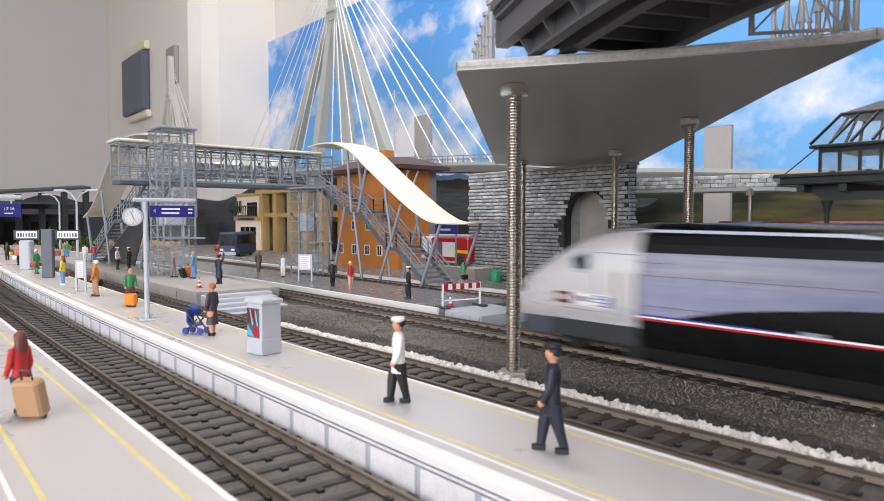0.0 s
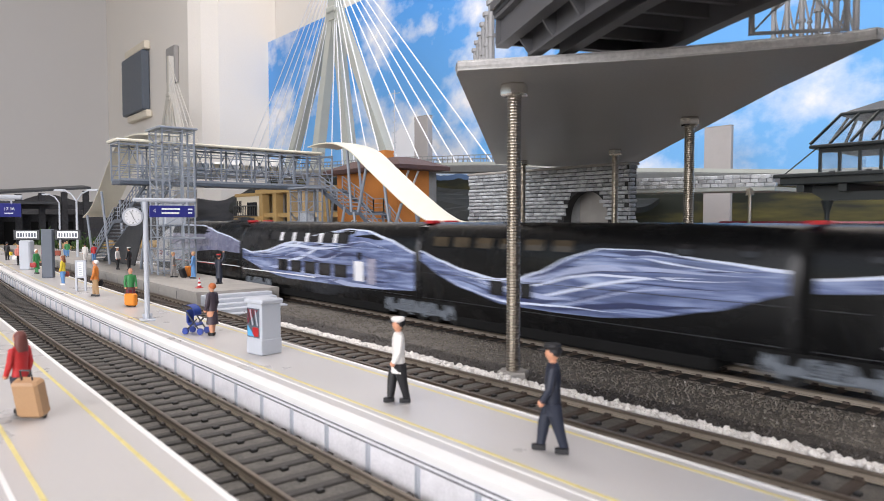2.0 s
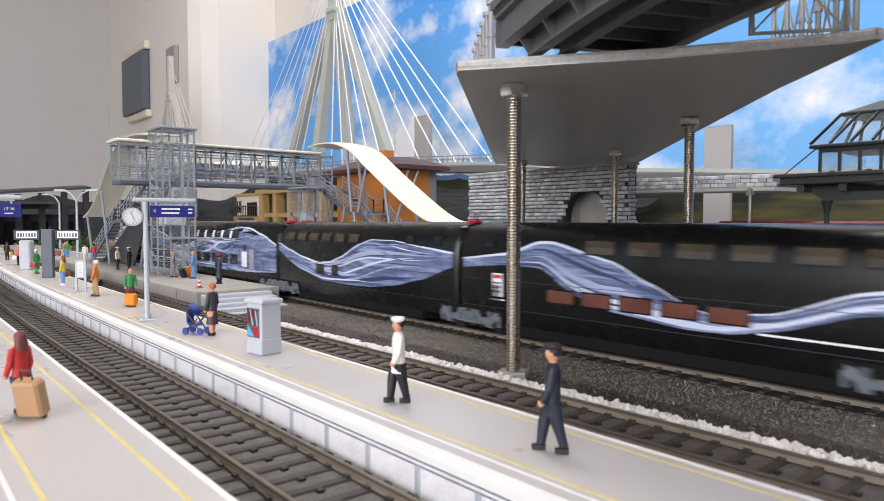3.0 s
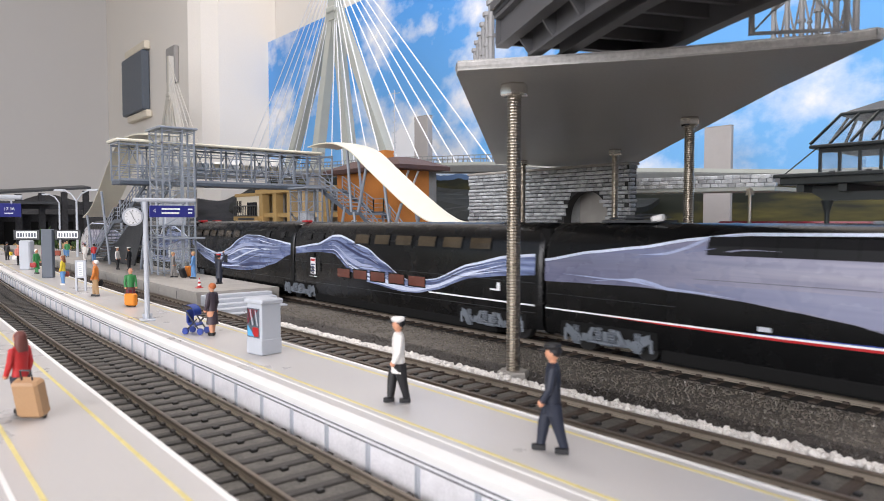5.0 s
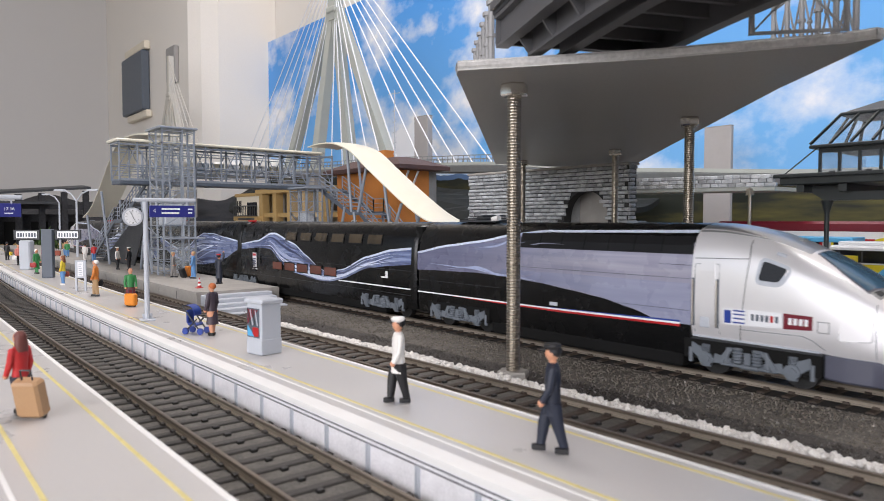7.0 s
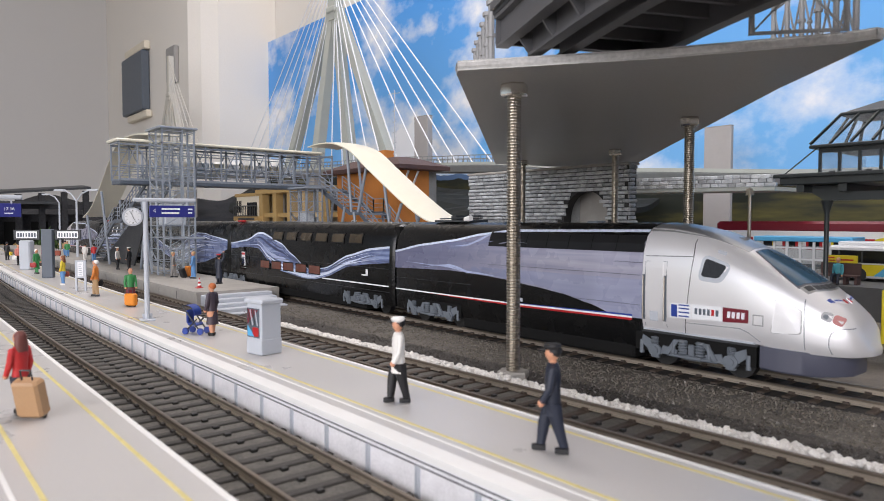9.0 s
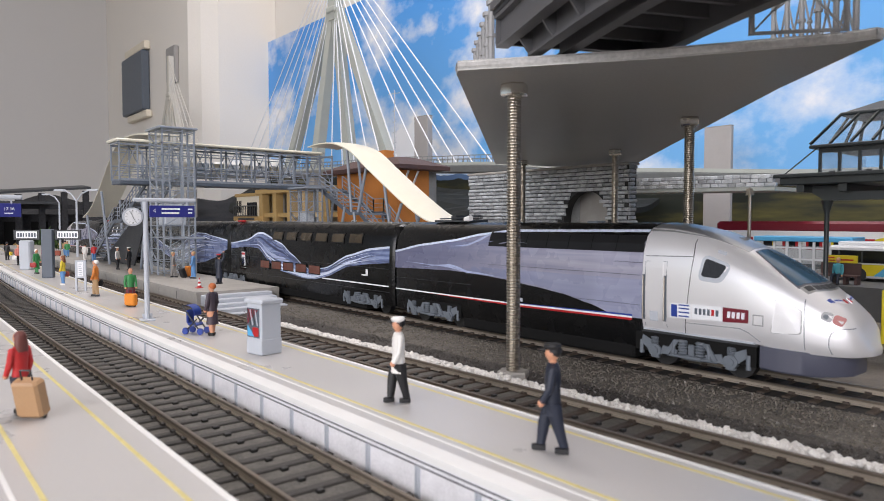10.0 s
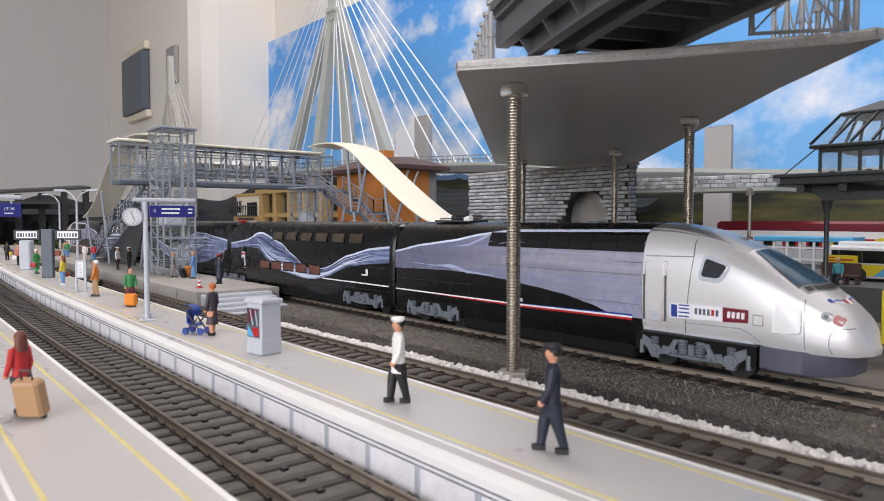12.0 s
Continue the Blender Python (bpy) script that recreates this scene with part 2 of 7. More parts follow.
# ---- mesh builder ----
class Shape:
    """Gathers vertices (mm) and faces of one mesh; slot picks the material of what follows."""

    def __init__(self):
        self.v, self.f, self.s, self.slot = [], [], [], 0

    def add(self, verts, faces, m=None):
        k = len(self.v)
        self.v += [tuple(m @ Vector(p)) for p in verts] if m is not None else [tuple(p) for p in verts]
        self.f += [tuple(i + k for i in f) for f in faces]
        self.s += [self.slot] * len(faces)
        return self

    def box(self, x0, y0, z0, x1, y1, z1, m=None, cut=0.0):
        if cut:
            c = min(cut, abs(x1 - x0) * 0.45, abs(y1 - y0) * 0.45, abs(z1 - z0) * 0.45)
            def ring(z, i):
                return [(x0 + i + c, y0 + i, z), (x1 - i - c, y0 + i, z), (x1 - i, y0 + i + c, z), (x1 - i, y1 - i - c, z),
                        (x1 - i - c, y1 - i, z), (x0 + i + c, y1 - i, z), (x0 + i, y1 - i - c, z), (x0 + i, y0 + i + c, z)]
            return self.loft([ring(z0, c * 0.7), ring(z0 + c, 0), ring(z1 - c, 0), ring(z1, c * 0.7)], m)
        v = [(x, y, z) for z in (z0, z1) for x, y in ((x0, y0), (x1, y0), (x1, y1), (x0, y1))]
        return self.add(v, [(3, 2, 1, 0), (4, 5, 6, 7), (0, 1, 5, 4), (1, 2, 6, 5), (2, 3, 7, 6), (3, 0, 4, 7)], m)

    def loft(self, rings, m=None, caps=True):
        n = len(rings[0])
        v = [p for r in rings for p in r]
        f = [(a * n + i, a * n + (i + 1) % n, (a + 1) * n + (i + 1) % n, (a + 1) * n + i)
             for a in range(len(rings) - 1) for i in range(n)]
        if caps:
            f += [tuple(range(n))[::-1], tuple(range((len(rings) - 1) * n, len(rings) * n))]
        return self.add(v, f, m)

    def prism(self, poly, z0, z1, m=None):
        return self.loft([[(x, y, z0) for x, y in poly], [(x, y, z1) for x, y in poly]], m)

    def wall(self, poly, y0, y1, m=None):
        """A polygon in x and z, drawn out from y0 to y1."""
        return self.loft([[(x, y0, z) for x, z in poly], [(x, y1, z) for x, z in poly]], m)

    def rod(self, p, q, r, n=8, r2=None, m=None):
        p, q = Vector(p), Vector(q)
        t = (q - p).to_track_quat("Z", "Y").to_matrix()
        r2 = r if r2 is None else r2
        ring = lambda c, rr: [tuple(c + t @ Vector((rr * math.cos(a), rr * math.sin(a), 0)))
                              for a in (2 * math.pi * i / n for i in range(n))]
        return self.loft([ring(p, r), ring(q, r2)], m)

    def bar(self, p, q, w, h, m=None):
        """A square bar from p to q."""
        p, q = Vector(p), Vector(q)
        t = (q - p).to_track_quat("Y", "Z").to_matrix()
        ring = lambda c: [tuple(c + t @ Vector((a * w / 2, 0, b * h / 2))) for a, b in ((-1, -1), (1, -1), (1, 1), (-1, 1))]
        return self.loft([ring(p), ring(q)], m)

    def lathe(self, prof, n=16, c=(0, 0, 0), m=None):
        rings = [[(c[0] + r * math.cos(2 * math.pi * i / n), c[1] + r * math.sin(2 * math.pi * i / n), c[2] + z)
                  for i in range(n)] for r, z in prof]
        return self.loft(rings, m)

    def ball(self, c, rx, ry=None, rz=None, n=8, m=None):
        ry, rz = ry or rx, rz or rx
        rings = []
        for a in range(1, 6):
            t = math.pi * a / 6
            rings.append([(c[0] + rx * math.sin(t) * math.cos(2 * math.pi * i / n), c[1] + ry * math.sin(t) * math.sin(2 * math.pi * i / n),
                           c[2] - rz * math.cos(t)) for i in range(n)])
        return self.loft(rings, m)

    def sheet(self, grid, m=None):
        """An open grid of points, rows of equal length."""
        n = len(grid[0])
        v = [p for r in grid for p in r]
        f = [(a * n + i, a * n + i + 1, (a + 1) * n + i + 1, (a + 1) * n + i) for a in range(len(grid) - 1) for i in range(n - 1)]
        return self.add(v, f, m)

    def shell(self, grid, off):
        """A grid given thickness by the shift off."""
        n, k = len(grid[0]), len(grid)
        o = Vector(off)
        back = [[tuple(Vector(p) + o) for p in r] for r in grid]
        v = [p for r in grid for p in r] + [p for r in back for p in r]
        N = n * k
        f = []
        for a in range(k - 1):
            for i in range(n - 1):
                q = (a * n + i, a * n + i + 1, (a + 1) * n + i + 1, (a + 1) * n + i)
                f += [q, tuple(N + j for j in q[::-1])]
        rim = [i for i in range(n)] + [a * n + n - 1 for a in range(1, k)] + [(k - 1) * n + i for i in range(n - 2, -1, -1)] + [a * n for a in range(k - 2, 0, -1)]
        for i, j in zip(rim, rim[1:] + rim[:1]):
            f.append((i, N + i, N + j, j))
        return self.add(v, f)

    def data(self, name, mats, smooth=False):
        me = bpy.data.meshes.new(name)
        me.from_pydata([(x * MM, y * MM, z * MM) for x, y, z in self.v], [], self.f)
        for m in (mats if isinstance(mats, (list, tuple)) else [mats]):
            me.materials.append(MATS[m])
        me.polygons.foreach_set("material_index", self.s)
        bm = bmesh.new()
        bm.from_mesh(me)
        bmesh.ops.recalc_face_normals(bm, faces=bm.faces)
        if smooth:
            for f in bm.faces:
                f.smooth = True
            for e in bm.edges:
                if len(e.link_faces) != 2 or e.calc_face_angle(0) > radians(38):
                    e.smooth = False
        bm.to_mesh(me)
        bm.free()
        return me


def place(x, y, z, rz=0.0, rx=0.0, ry=0.0):
    return pose(x * MM, y * MM, z * MM, rx, ry, rz)


def thing(name, label, category, at=(0, 0, 0), rz=0.0, group="", kind=""):
    ob = new(name)
    ob.empty_display_size = 0.005
    ob.matrix_basis = place(*at, rz)
    return tagged(ob, label, category, group, kind)


def part(name, shape, material, parent, label="", smooth=False, at=None):
    ob = new(name, shape if isinstance(shape, bpy.types.Mesh) else shape.data(name, material, smooth))
    ob.parent = parent
    if at is not None:
        ob.matrix_basis = at
    return tagged(ob, label)


def solid(name, shape, material, label, category, at=(0, 0, 0), rz=0.0, group="", kind="", smooth=False):
    ob = new(name, shape.data(name, material, smooth))
    ob.matrix_basis = place(*at, rz)
    return tagged(ob, label, category, group, kind)


def bend(x):
    """Sideways swing of the station tracks and platforms towards their far end."""
    return 4.4e-5 * (-300 - x) ** 2 if x < -300 else 0.0


def lerp(rows, x):
    """Piecewise smooth curve through (x, z) rows."""
    if x <= rows[0][0]:
        return rows[0][1]
    for (a, p), (b, q) in zip(rows, rows[1:]):
        if x <= b:
            t = (x - a) / (b - a)
            t = t * t * (3 - 2 * t) * 0.35 + t * 0.65
            return p + (q - p) * t
    return rows[-1][1]

# ---- the room ----
def room():
    floor_s = Shape().box(-3400, -1900, -905, 1500, 1100, -900)
    solid("floor", floor_s, "room_floor", "unseen brown room floor, darkened to cut bounced light", "floor", kind="structure")
    solid("ceiling", Shape().box(-3400, -1900, 1560, 1500, 1100, 1570), "wall_white", "white painted ceiling of the room", "ceiling", kind="structure")
    solid("wall_east", Shape().box(1490, -1900, -900, 1500, 1100, 1560), "wall_dim", "unseen room wall, darkened to cut bounced light", "wall", kind="structure")
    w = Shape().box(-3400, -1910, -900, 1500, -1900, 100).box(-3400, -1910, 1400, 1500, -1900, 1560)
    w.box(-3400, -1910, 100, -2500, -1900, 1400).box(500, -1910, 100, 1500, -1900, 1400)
    solid("wall_south", w, "wall_dim", "unseen room wall with a wide window opening, darkened to cut bounced light", "wall", kind="structure")
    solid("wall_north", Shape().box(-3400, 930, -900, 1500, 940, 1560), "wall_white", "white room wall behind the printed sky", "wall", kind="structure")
    solid("wall_west", Shape().box(-2790, -1900, -900, -2780, 1100, 1560), "wall_grey", "white far room wall, greyed for its shade", "wall", kind="structure")
    # the pillar beside the printed sky, with a chamfered lit corner
    p = Shape().prism([(-2779, 690), (-1935, 690), (-1905, 715), (-1880, 756), (-1880, 905), (-1880, 929), (-2779, 929)], -900, 1559)
    solid("wall_pillar", p, "wall_white", "cream white wall pillar with a chamfered corner", "wall", kind="structure")
    solid("backdrop", Shape().box(-1880, 905, -100, 1480, 907, 584), "sky_backdrop",
          "printed blue sky backdrop with white clouds and green hills", "backdrop", kind="structure")
    # a dark hatch on the pillar
    h = thing("wall_hatch", "dark grey hatch in a pale frame on the pillar", "hatch", (-2500, 690, 414), 0)
    part("frame_bottom", Shape().box(34, -20, -24, 244, -1, -2, cut=3), "cream_render", h)
    part("frame_top", Shape().box(18, -20, 190, 236, -1, 216, cut=3), "cream_render", h)
    part("panel", Shape().box(0, -26, 0, 226, -1, 188, cut=4), "slate_blue", h)


def wall_box():
    b = thing("wall_box", "plain grey box mounted on the wall pillar", "box", (-2079, 690, 461))
    part("case", Shape().box(0, -14, 0, 72, -0.5, 105, cut=2), "wall_dim", b)
    part("lid", Shape().box(5, -16, 5, 67, -13.8, 100, cut=0.8), "wall_dim", b)


BANK = [(158, 6.5), (163, 8.2), (170, 9.1), (177, 9.4), (188, 9.7), (198, 9.8), (206, 9.6), (210, 8.8)]


def ground():
    solid("ground", Shape().box(-1875, -60, -12, 600, 900, 6), "baseboard", "brown-grey sanded base board of the layout", "base board", kind="structure")
    # gravel between the second track and the train's track, raised in the middle: a dark band and a paler brown one
    rng = random.Random(5)
    xs = [-470 + 6 * i for i in range(90)]
    lift = [[rng.uniform(-0.35, 0.35) for _ in BANK] for _ in xs]
    for lo, hi, name, m, label in ((0, 3, "gravel_band_dark", "ballast_dark", "dark brown gravel band beside the white pebbles"),
                                   (3, len(BANK) - 1, "gravel_band_pale", "ballast", "grey-brown glittering gravel band beside the train's track")):
        grid = [[(x, y + (bend(x) if y < 170 else 0), z + lift[k][lo + n]) for n, (y, z) in enumerate(BANK[lo:hi + 1])] for k, x in enumerate(xs)]
        solid(name, Shape().shell(grid, (0, 0, -3)), m, label, "gravel", kind="structure")


def grains():
    """Loose gravel on the bank between the tracks, in its two colours."""
    rng = random.Random(12)
    heaps = [Shape(), Shape()]
    for i in range(15000):
        x = 20 - 420 * rng.random() ** 1.5
        y = rng.uniform(164, 209.5)
        r = rng.uniform(0.2, 0.55)
        m = Matrix.Translation((x, y, lerp(BANK, y) + 0.1)) @ Euler([rng.uniform(0, 6) for _ in range(3)]).to_matrix().to_4x4()
        k = [rng.uniform(0.6, 1.2) * r for _ in range(6)]
        heaps[0 if y + rng.gauss(0, 1.5) < 177 else 1].add([(k[0], 0, 0), (-k[1], 0, 0), (0, k[2], 0), (0, -k[3], 0), (0, 0, k[4]), (0, 0, -k[5])],
              [(0, 2, 4), (2, 1, 4), (1, 3, 4), (3, 0, 4), (2, 0, 5), (1, 2, 5), (3, 1, 5), (0, 3, 5)], m)
    solid("gravel_grains", heaps[0], "grain_dark", "loose dark gravel beside the white pebbles", "gravel", kind="stuff")
    solid("gravel_grains", heaps[1], "grain", "loose grey-brown glittering gravel beside the track", "gravel", kind="stuff")


def pebbles():
    rng = random.Random(11)
    b = Shape()
    g = 1.618
    corners = [(-1, g, 0), (1, g, 0), (-1, -g, 0), (1, -g, 0), (0, -1, g), (0, 1, g), (0, -1, -g), (0, 1, -g), (g, 0, -1), (g, 0, 1), (-g, 0, -1), (-g, 0, 1)]
    sides = [(0, 11, 5), (0, 5, 1), (0, 1, 7), (0, 7, 10), (0, 10, 11), (1, 5, 9), (5, 11, 4), (11, 10, 2), (10, 7, 6), (7, 1, 8),
             (3, 9, 4), (3, 4, 2), (3, 2, 6), (3, 6, 8), (3, 8, 9), (4, 9, 5), (2, 4, 11), (6, 2, 10), (8, 6, 7), (9, 8, 1)]
    for i in range(2600):
        x = rng.uniform(-330, 10)
        w = rng.random() ** 1.3 * 5.6
        y = 159.4 + 0.021 * x + w + rng.gauss(0, 0.8)
        r = rng.uniform(0.5, 1.25)
        z = 9.4 + r * 0.5 + rng.uniform(0, 1.6) * (1 - w / 7)
        m = Matrix.Translation((x, y, z)) @ Euler([rng.uniform(0, 6) for _ in range(3)]).to_matrix().to_4x4()
        c = [Vector(v) * (rng.uniform(0.42, 0.6) * r) for v in corners]
        b.add([tuple(v) for v in c], sides, m)
    solid("white_pebbles", b, "white_stone", "row of small white pebbles beside the rails", "pebbles", kind="stuff")


# ---- tracks ----
def track(x0, x1, yfun, sleeper_mat, pitch, label, top=12.0, bed_mat="track_bed"):
    """Two rails on sleepers with a shallow bed. top: height of the rail heads."""
    t = thing("track", label, "track", kind="structure")
    xs = [x0 + (x1 - x0) * i / 60 for i in range(61)]
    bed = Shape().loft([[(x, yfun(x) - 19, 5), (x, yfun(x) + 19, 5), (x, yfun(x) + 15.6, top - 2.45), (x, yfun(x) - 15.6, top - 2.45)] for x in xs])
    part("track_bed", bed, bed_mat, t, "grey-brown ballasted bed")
    for k in (-1, 1):
        r = Shape()
        for (dy0, dy1, z0, z1) in ((-0.95, 0.95, top - 1.95, top - 1.6), (-0.32, 0.32, top - 1.6, top - 0.7)):
            r.loft([[(x, yfun(x) + k * 8.7 + dy0, z0), (x, yfun(x) + k * 8.7 + dy1, z0), (x, yfun(x) + k * 8.7 + dy1, z1), (x, yfun(x) + k * 8.7 + dy0, z1)] for x in xs])
        r.slot = 1
        r.loft([[(x, yfun(x) + k * 8.7 - 0.55, top - 0.7), (x, yfun(x) + k * 8.7 + 0.55, top - 0.7), (x, yfun(x) + k * 8.7 + 0.55, top - 0.15),
                 (x, yfun(x) + k * 8.7 + 0.4, top), (x, yfun(x) + k * 8.7 - 0.4, top), (x, yfun(x) + k * 8.7 - 0.55, top - 0.15)] for x in xs])
        part("rail", r, ["rail_side_lit", "rail_head"], t)
    s = Shape()
    s.box(-1.25, -14.5, -1.6, 1.25, 14.5, 0.0, cut=0.3)
    for k in (-1, 1):
        for d in (-1.6, 1.6):
            s.box(-0.9, k * 8.7 + d * 0.85 - 0.45, 0, 0.9, k * 8.7 + d * 0.85 + 0.45, 0.6)
    s.slot = 1
    s.box(1.5, -0.8, -1.3, 2.9, 0.8, 0.15, cut=0.15)
    me = s.data("sleeper", [sleeper_mat, "stud_black"])
    n = int((x1 - x0) / pitch)
    for i in range(n):
        x = x1 - pitch * (i + 0.5)
        a = math.degrees(math.atan2(yfun(x + 1) - yfun(x - 1), 2))
        part("sleeper", me, None, t, at=place(x, yfun(x), top - 1.95, a))
    return t


# ---- platforms ----
def ribbon(s, x0, x1, ya, yb, z0, z1, n=40, b=bend):
    xs = [x0 + (x1 - x0) * i / n for i in range(n + 1)]
    s.loft([[(x, ya + b(x), z0), (x, yb + b(x), z0), (x, yb + b(x), z1), (x, ya + b(x), z1)] for x in xs])
    return s


def high_platform(name, label, x0, x1, ya, yb, near_face):
    """Grey platform with white kerb edges and yellow safety lines; near_face adds the stone-panelled front."""
    p = thing(name, label, "platform", kind="structure")
    part("deck", ribbon(Shape(), x0, x1, ya, yb, 5, 18.9), "platform_top", p)
    part("white_edge", ribbon(Shape(), x0, x1, yb - 0.8, yb + 0.3, 16.5, 19.0), "white_paint", p, "white kerb edge")
    if near_face:
        f = ribbon(Shape(), x0, x1, ya - 1.3, ya - 0.05, 5, 18.2)
        part("stone_front", f, "platform_stone", p, "pale stone-textured front wall, whitened for its bright glow")
        part("coping", ribbon(Shape(), x0, x1, ya - 1.6, ya + 2.6, 17.7, 19.0), "white_paint", p, "bright white coping")
        for z in (16.1, 17.1):
            part("moulding", ribbon(Shape(), x0, x1, ya - 1.52, ya - 1.2, z - 0.13, z + 0.13), "dark_seam", p, "dark grey moulding")
        part("white_line", ribbon(Shape(), x0, x1, ya + 5.6, ya + 6.2, 18.85, 18.98), "white_paint", p)
        strip = Shape().box(-0.3, -0.45, -11, 0.3, 0, 0)
        strip.box(-0.95, -0.4, -11, -0.8, 0, 0)
        me = strip.data("pilaster", "light_plastic")
        x = x1 - 8
        while x > x0:
            part("pilaster", me, None, p, at=place(x, ya - 1.3 + bend(x), 16.2))
            x -= 17
        ylines = (ya + 8.3, yb - 3.2)
    else:
        ylines = (yb - 5.5, yb - 23)
        part("white_line", ribbon(Shape(), x0, x1, yb - 27.2, yb - 26.4, 18.85, 18.98), "white_paint", p)
    for y in ylines:
        part("yellow_line", ribbon(Shape(), x0, x1, y - 0.42, y + 0.42, 18.85, 18.97), "yellow_paint", p, "yellow safety line")
    return p


def middle_platform():
    """The concrete island platform that carries the footbridge's near end, with steps at its end."""
    p = thing("platform_3", "weathered grey concrete island platform ending in steps", "platform", kind="structure")
    part("deck", ribbon(Shape(), -1400, -412, 149.5, 204, 5, 19, b=lambda x: bend(x) * 0.35), "concrete", p)
    part("edge", ribbon(Shape(), -1400, -411.5, 148.8, 151.5, 17.2, 19.2, b=lambda x: bend(x) * 0.35), "concrete", p)
    for i in range(1, 14):
        x = -412 - 36 * i
        part("joint", Shape().box(x - 0.2, 149.3 + bend(x) * 0.35, 6, x + 0.2, 149.45 + bend(x) * 0.35, 17), "dark_seam", p)
    for i in range(5):
        z = 19 - 2.1 * (i + 1)
        part("step", Shape().box(-412 + 7 * i, 152, 5, -412 + 7 * (i + 1), 196, z + 0.4, cut=0.3), "light_plastic", p, "pale grey step")


def low_platform():
    """The low platform beyond the train, white-edged, with its sloping end block."""
    p = thing("platform_4", "low dark grey platform with bright white edges", "platform", kind="structure")
    part("deck", ribbon(Shape(), -1300, -292, 245, 306, 5, 12.9, b=lambda x: 0), "low_platform", p)
    part("white_edge", ribbon(Shape(), -1300, -296, 243.4, 245.6, 9, 13.2, b=lambda x: 0), "white_paint", p, "white kerb edge")
    q = thing("platform_5", "far low grey platform with a bright white edge", "platform", kind="structure")
    part("deck", ribbon(Shape(), -1000, -250, 345, 385, 5, 12.9, b=lambda x: 0), "low_platform", q)
    part("white_edge", ribbon(Shape(), -1000, -250, 342, 346, 9, 13.2, b=lambda x: 0), "white_paint", q, "white kerb edge")
    e = Shape().wall([(-292, 5), (-262, 5), (-262, 12), (-292, 13)], 246, 282)
    for x in (-286, -272, -264):
        e.box(x, 245.2, 5, x + 0.8, 246, 11.5)
    solid("end_block", e, "light_plastic", "pale grey end block with ribs at the platform end", "platform end")


# ---- the train ----
SECTION = [(16.0, 6.0), (16.6, 10.0), (16.6, 30.0), (16.3, 36.0), (15.4, 41.5), (13.6, 45.6), (10.5, 48.3), (6.0, 49.7), (0.0, 50.0)]


def side_y(z):
    """Half width of the body at height z above the rail."""
    for (a, p), (b, q) in zip(SECTION, SECTION[1:]):
        if z <= q:
            return a + (b - a) * max(0, z - p) / (q - p)
    return 0.0


def ring_at(x, k=1.0, top=50.0, low=6.0, w=1.0):
    r = [(x, -a * w, low + (z - 6) * (top - low) / 44) for a, z in SECTION]
    return r + [(x, -y, z) for _, y, z in r[-2::-1]]


def decal(top, low, x0, x1, off=0.12, n=60, m=7):
    """A printed field on the near body side between two curves of (x, z)."""
    g = []
    for i in range(n + 1):
        x = x0 + (x1 - x0) * i / n
        zt, zl = lerp(top, x), lerp(low, x)
        g.append([(x, -side_y(zl + (zt - zl) * j / m) - off, zl + (zt - zl) * j / m) for j in range(m + 1)])
    return Shape().shell(g, (0, 0.1, 0))


def streaks(parent, top, low, x0, x1, n, seed, off=0.16, kinds=("streak_pale", "streak_deep", "streak_white", "livery_wave")):
    """Tapering brush strokes that flow along a printed wave, each drifting across its height."""
    rng = random.Random(seed)
    for i in range(n):
        span = (x1 - x0) * rng.uniform(0.3, 0.85)
        a = rng.uniform(x0, x1 - span)
        f0, f1, w = rng.uniform(0.04, 0.95), rng.uniform(-0.35, 0.35), rng.uniform(0.35, 2.6)
        ph, am = rng.uniform(0, 6), rng.uniform(0.02, 0.12)
        g = []
        for j in range(37):
            t = j / 36
            x = a + span * t
            zt, zl = lerp(top, x), lerp(low, x)
            f = min(0.97, max(0.03, f0 + f1 * (t - 0.5) + am * math.sin(ph + t * 7)))
            h = (0.06 + w * math.sin(math.pi * t) ** 1.4) * min(1.0, (zt - zl) / 12)
            z = zl + (zt - zl) * f
            za, zb = max(zl, z - h / 2), min(zt, z + h / 2)
            if zb - za < 0.04:
                zb = za + 0.04
            g.append([(x, -side_y(zz) - off - 0.008 * i, zz) for zz in (za, (za + zb) / 2, zb)])
        part("streak", Shape().shell(g, (0, 0.05, 0)), kinds[i % len(kinds)], parent, smooth=True)


def plate(x0, x1, z0, z1, off=0.2, slant=0.0):
    g = [[(x + (slant * (z - z0)), -side_y(z) - off, z) for z in (z0, z0 + (z1 - z0) / 2, z1)] for x in (x0, (x0 + x1) / 2, x1)]
    return Shape().shell(g, (0, 0.15, 0))


def coil(b, x, y, z0, z1, r):
    """A coil spring as a stack of rounded turns."""
    n = 5
    h = (z1 - z0) / n
    prof = []
    for i in range(n):
        prof += [(r * 0.72, z0 + i * h), (r, z0 + (i + 0.35) * h), (r, z0 + (i + 0.65) * h)]
    b.lathe(prof + [(r * 0.72, z1)], 10, (x, y, 0))


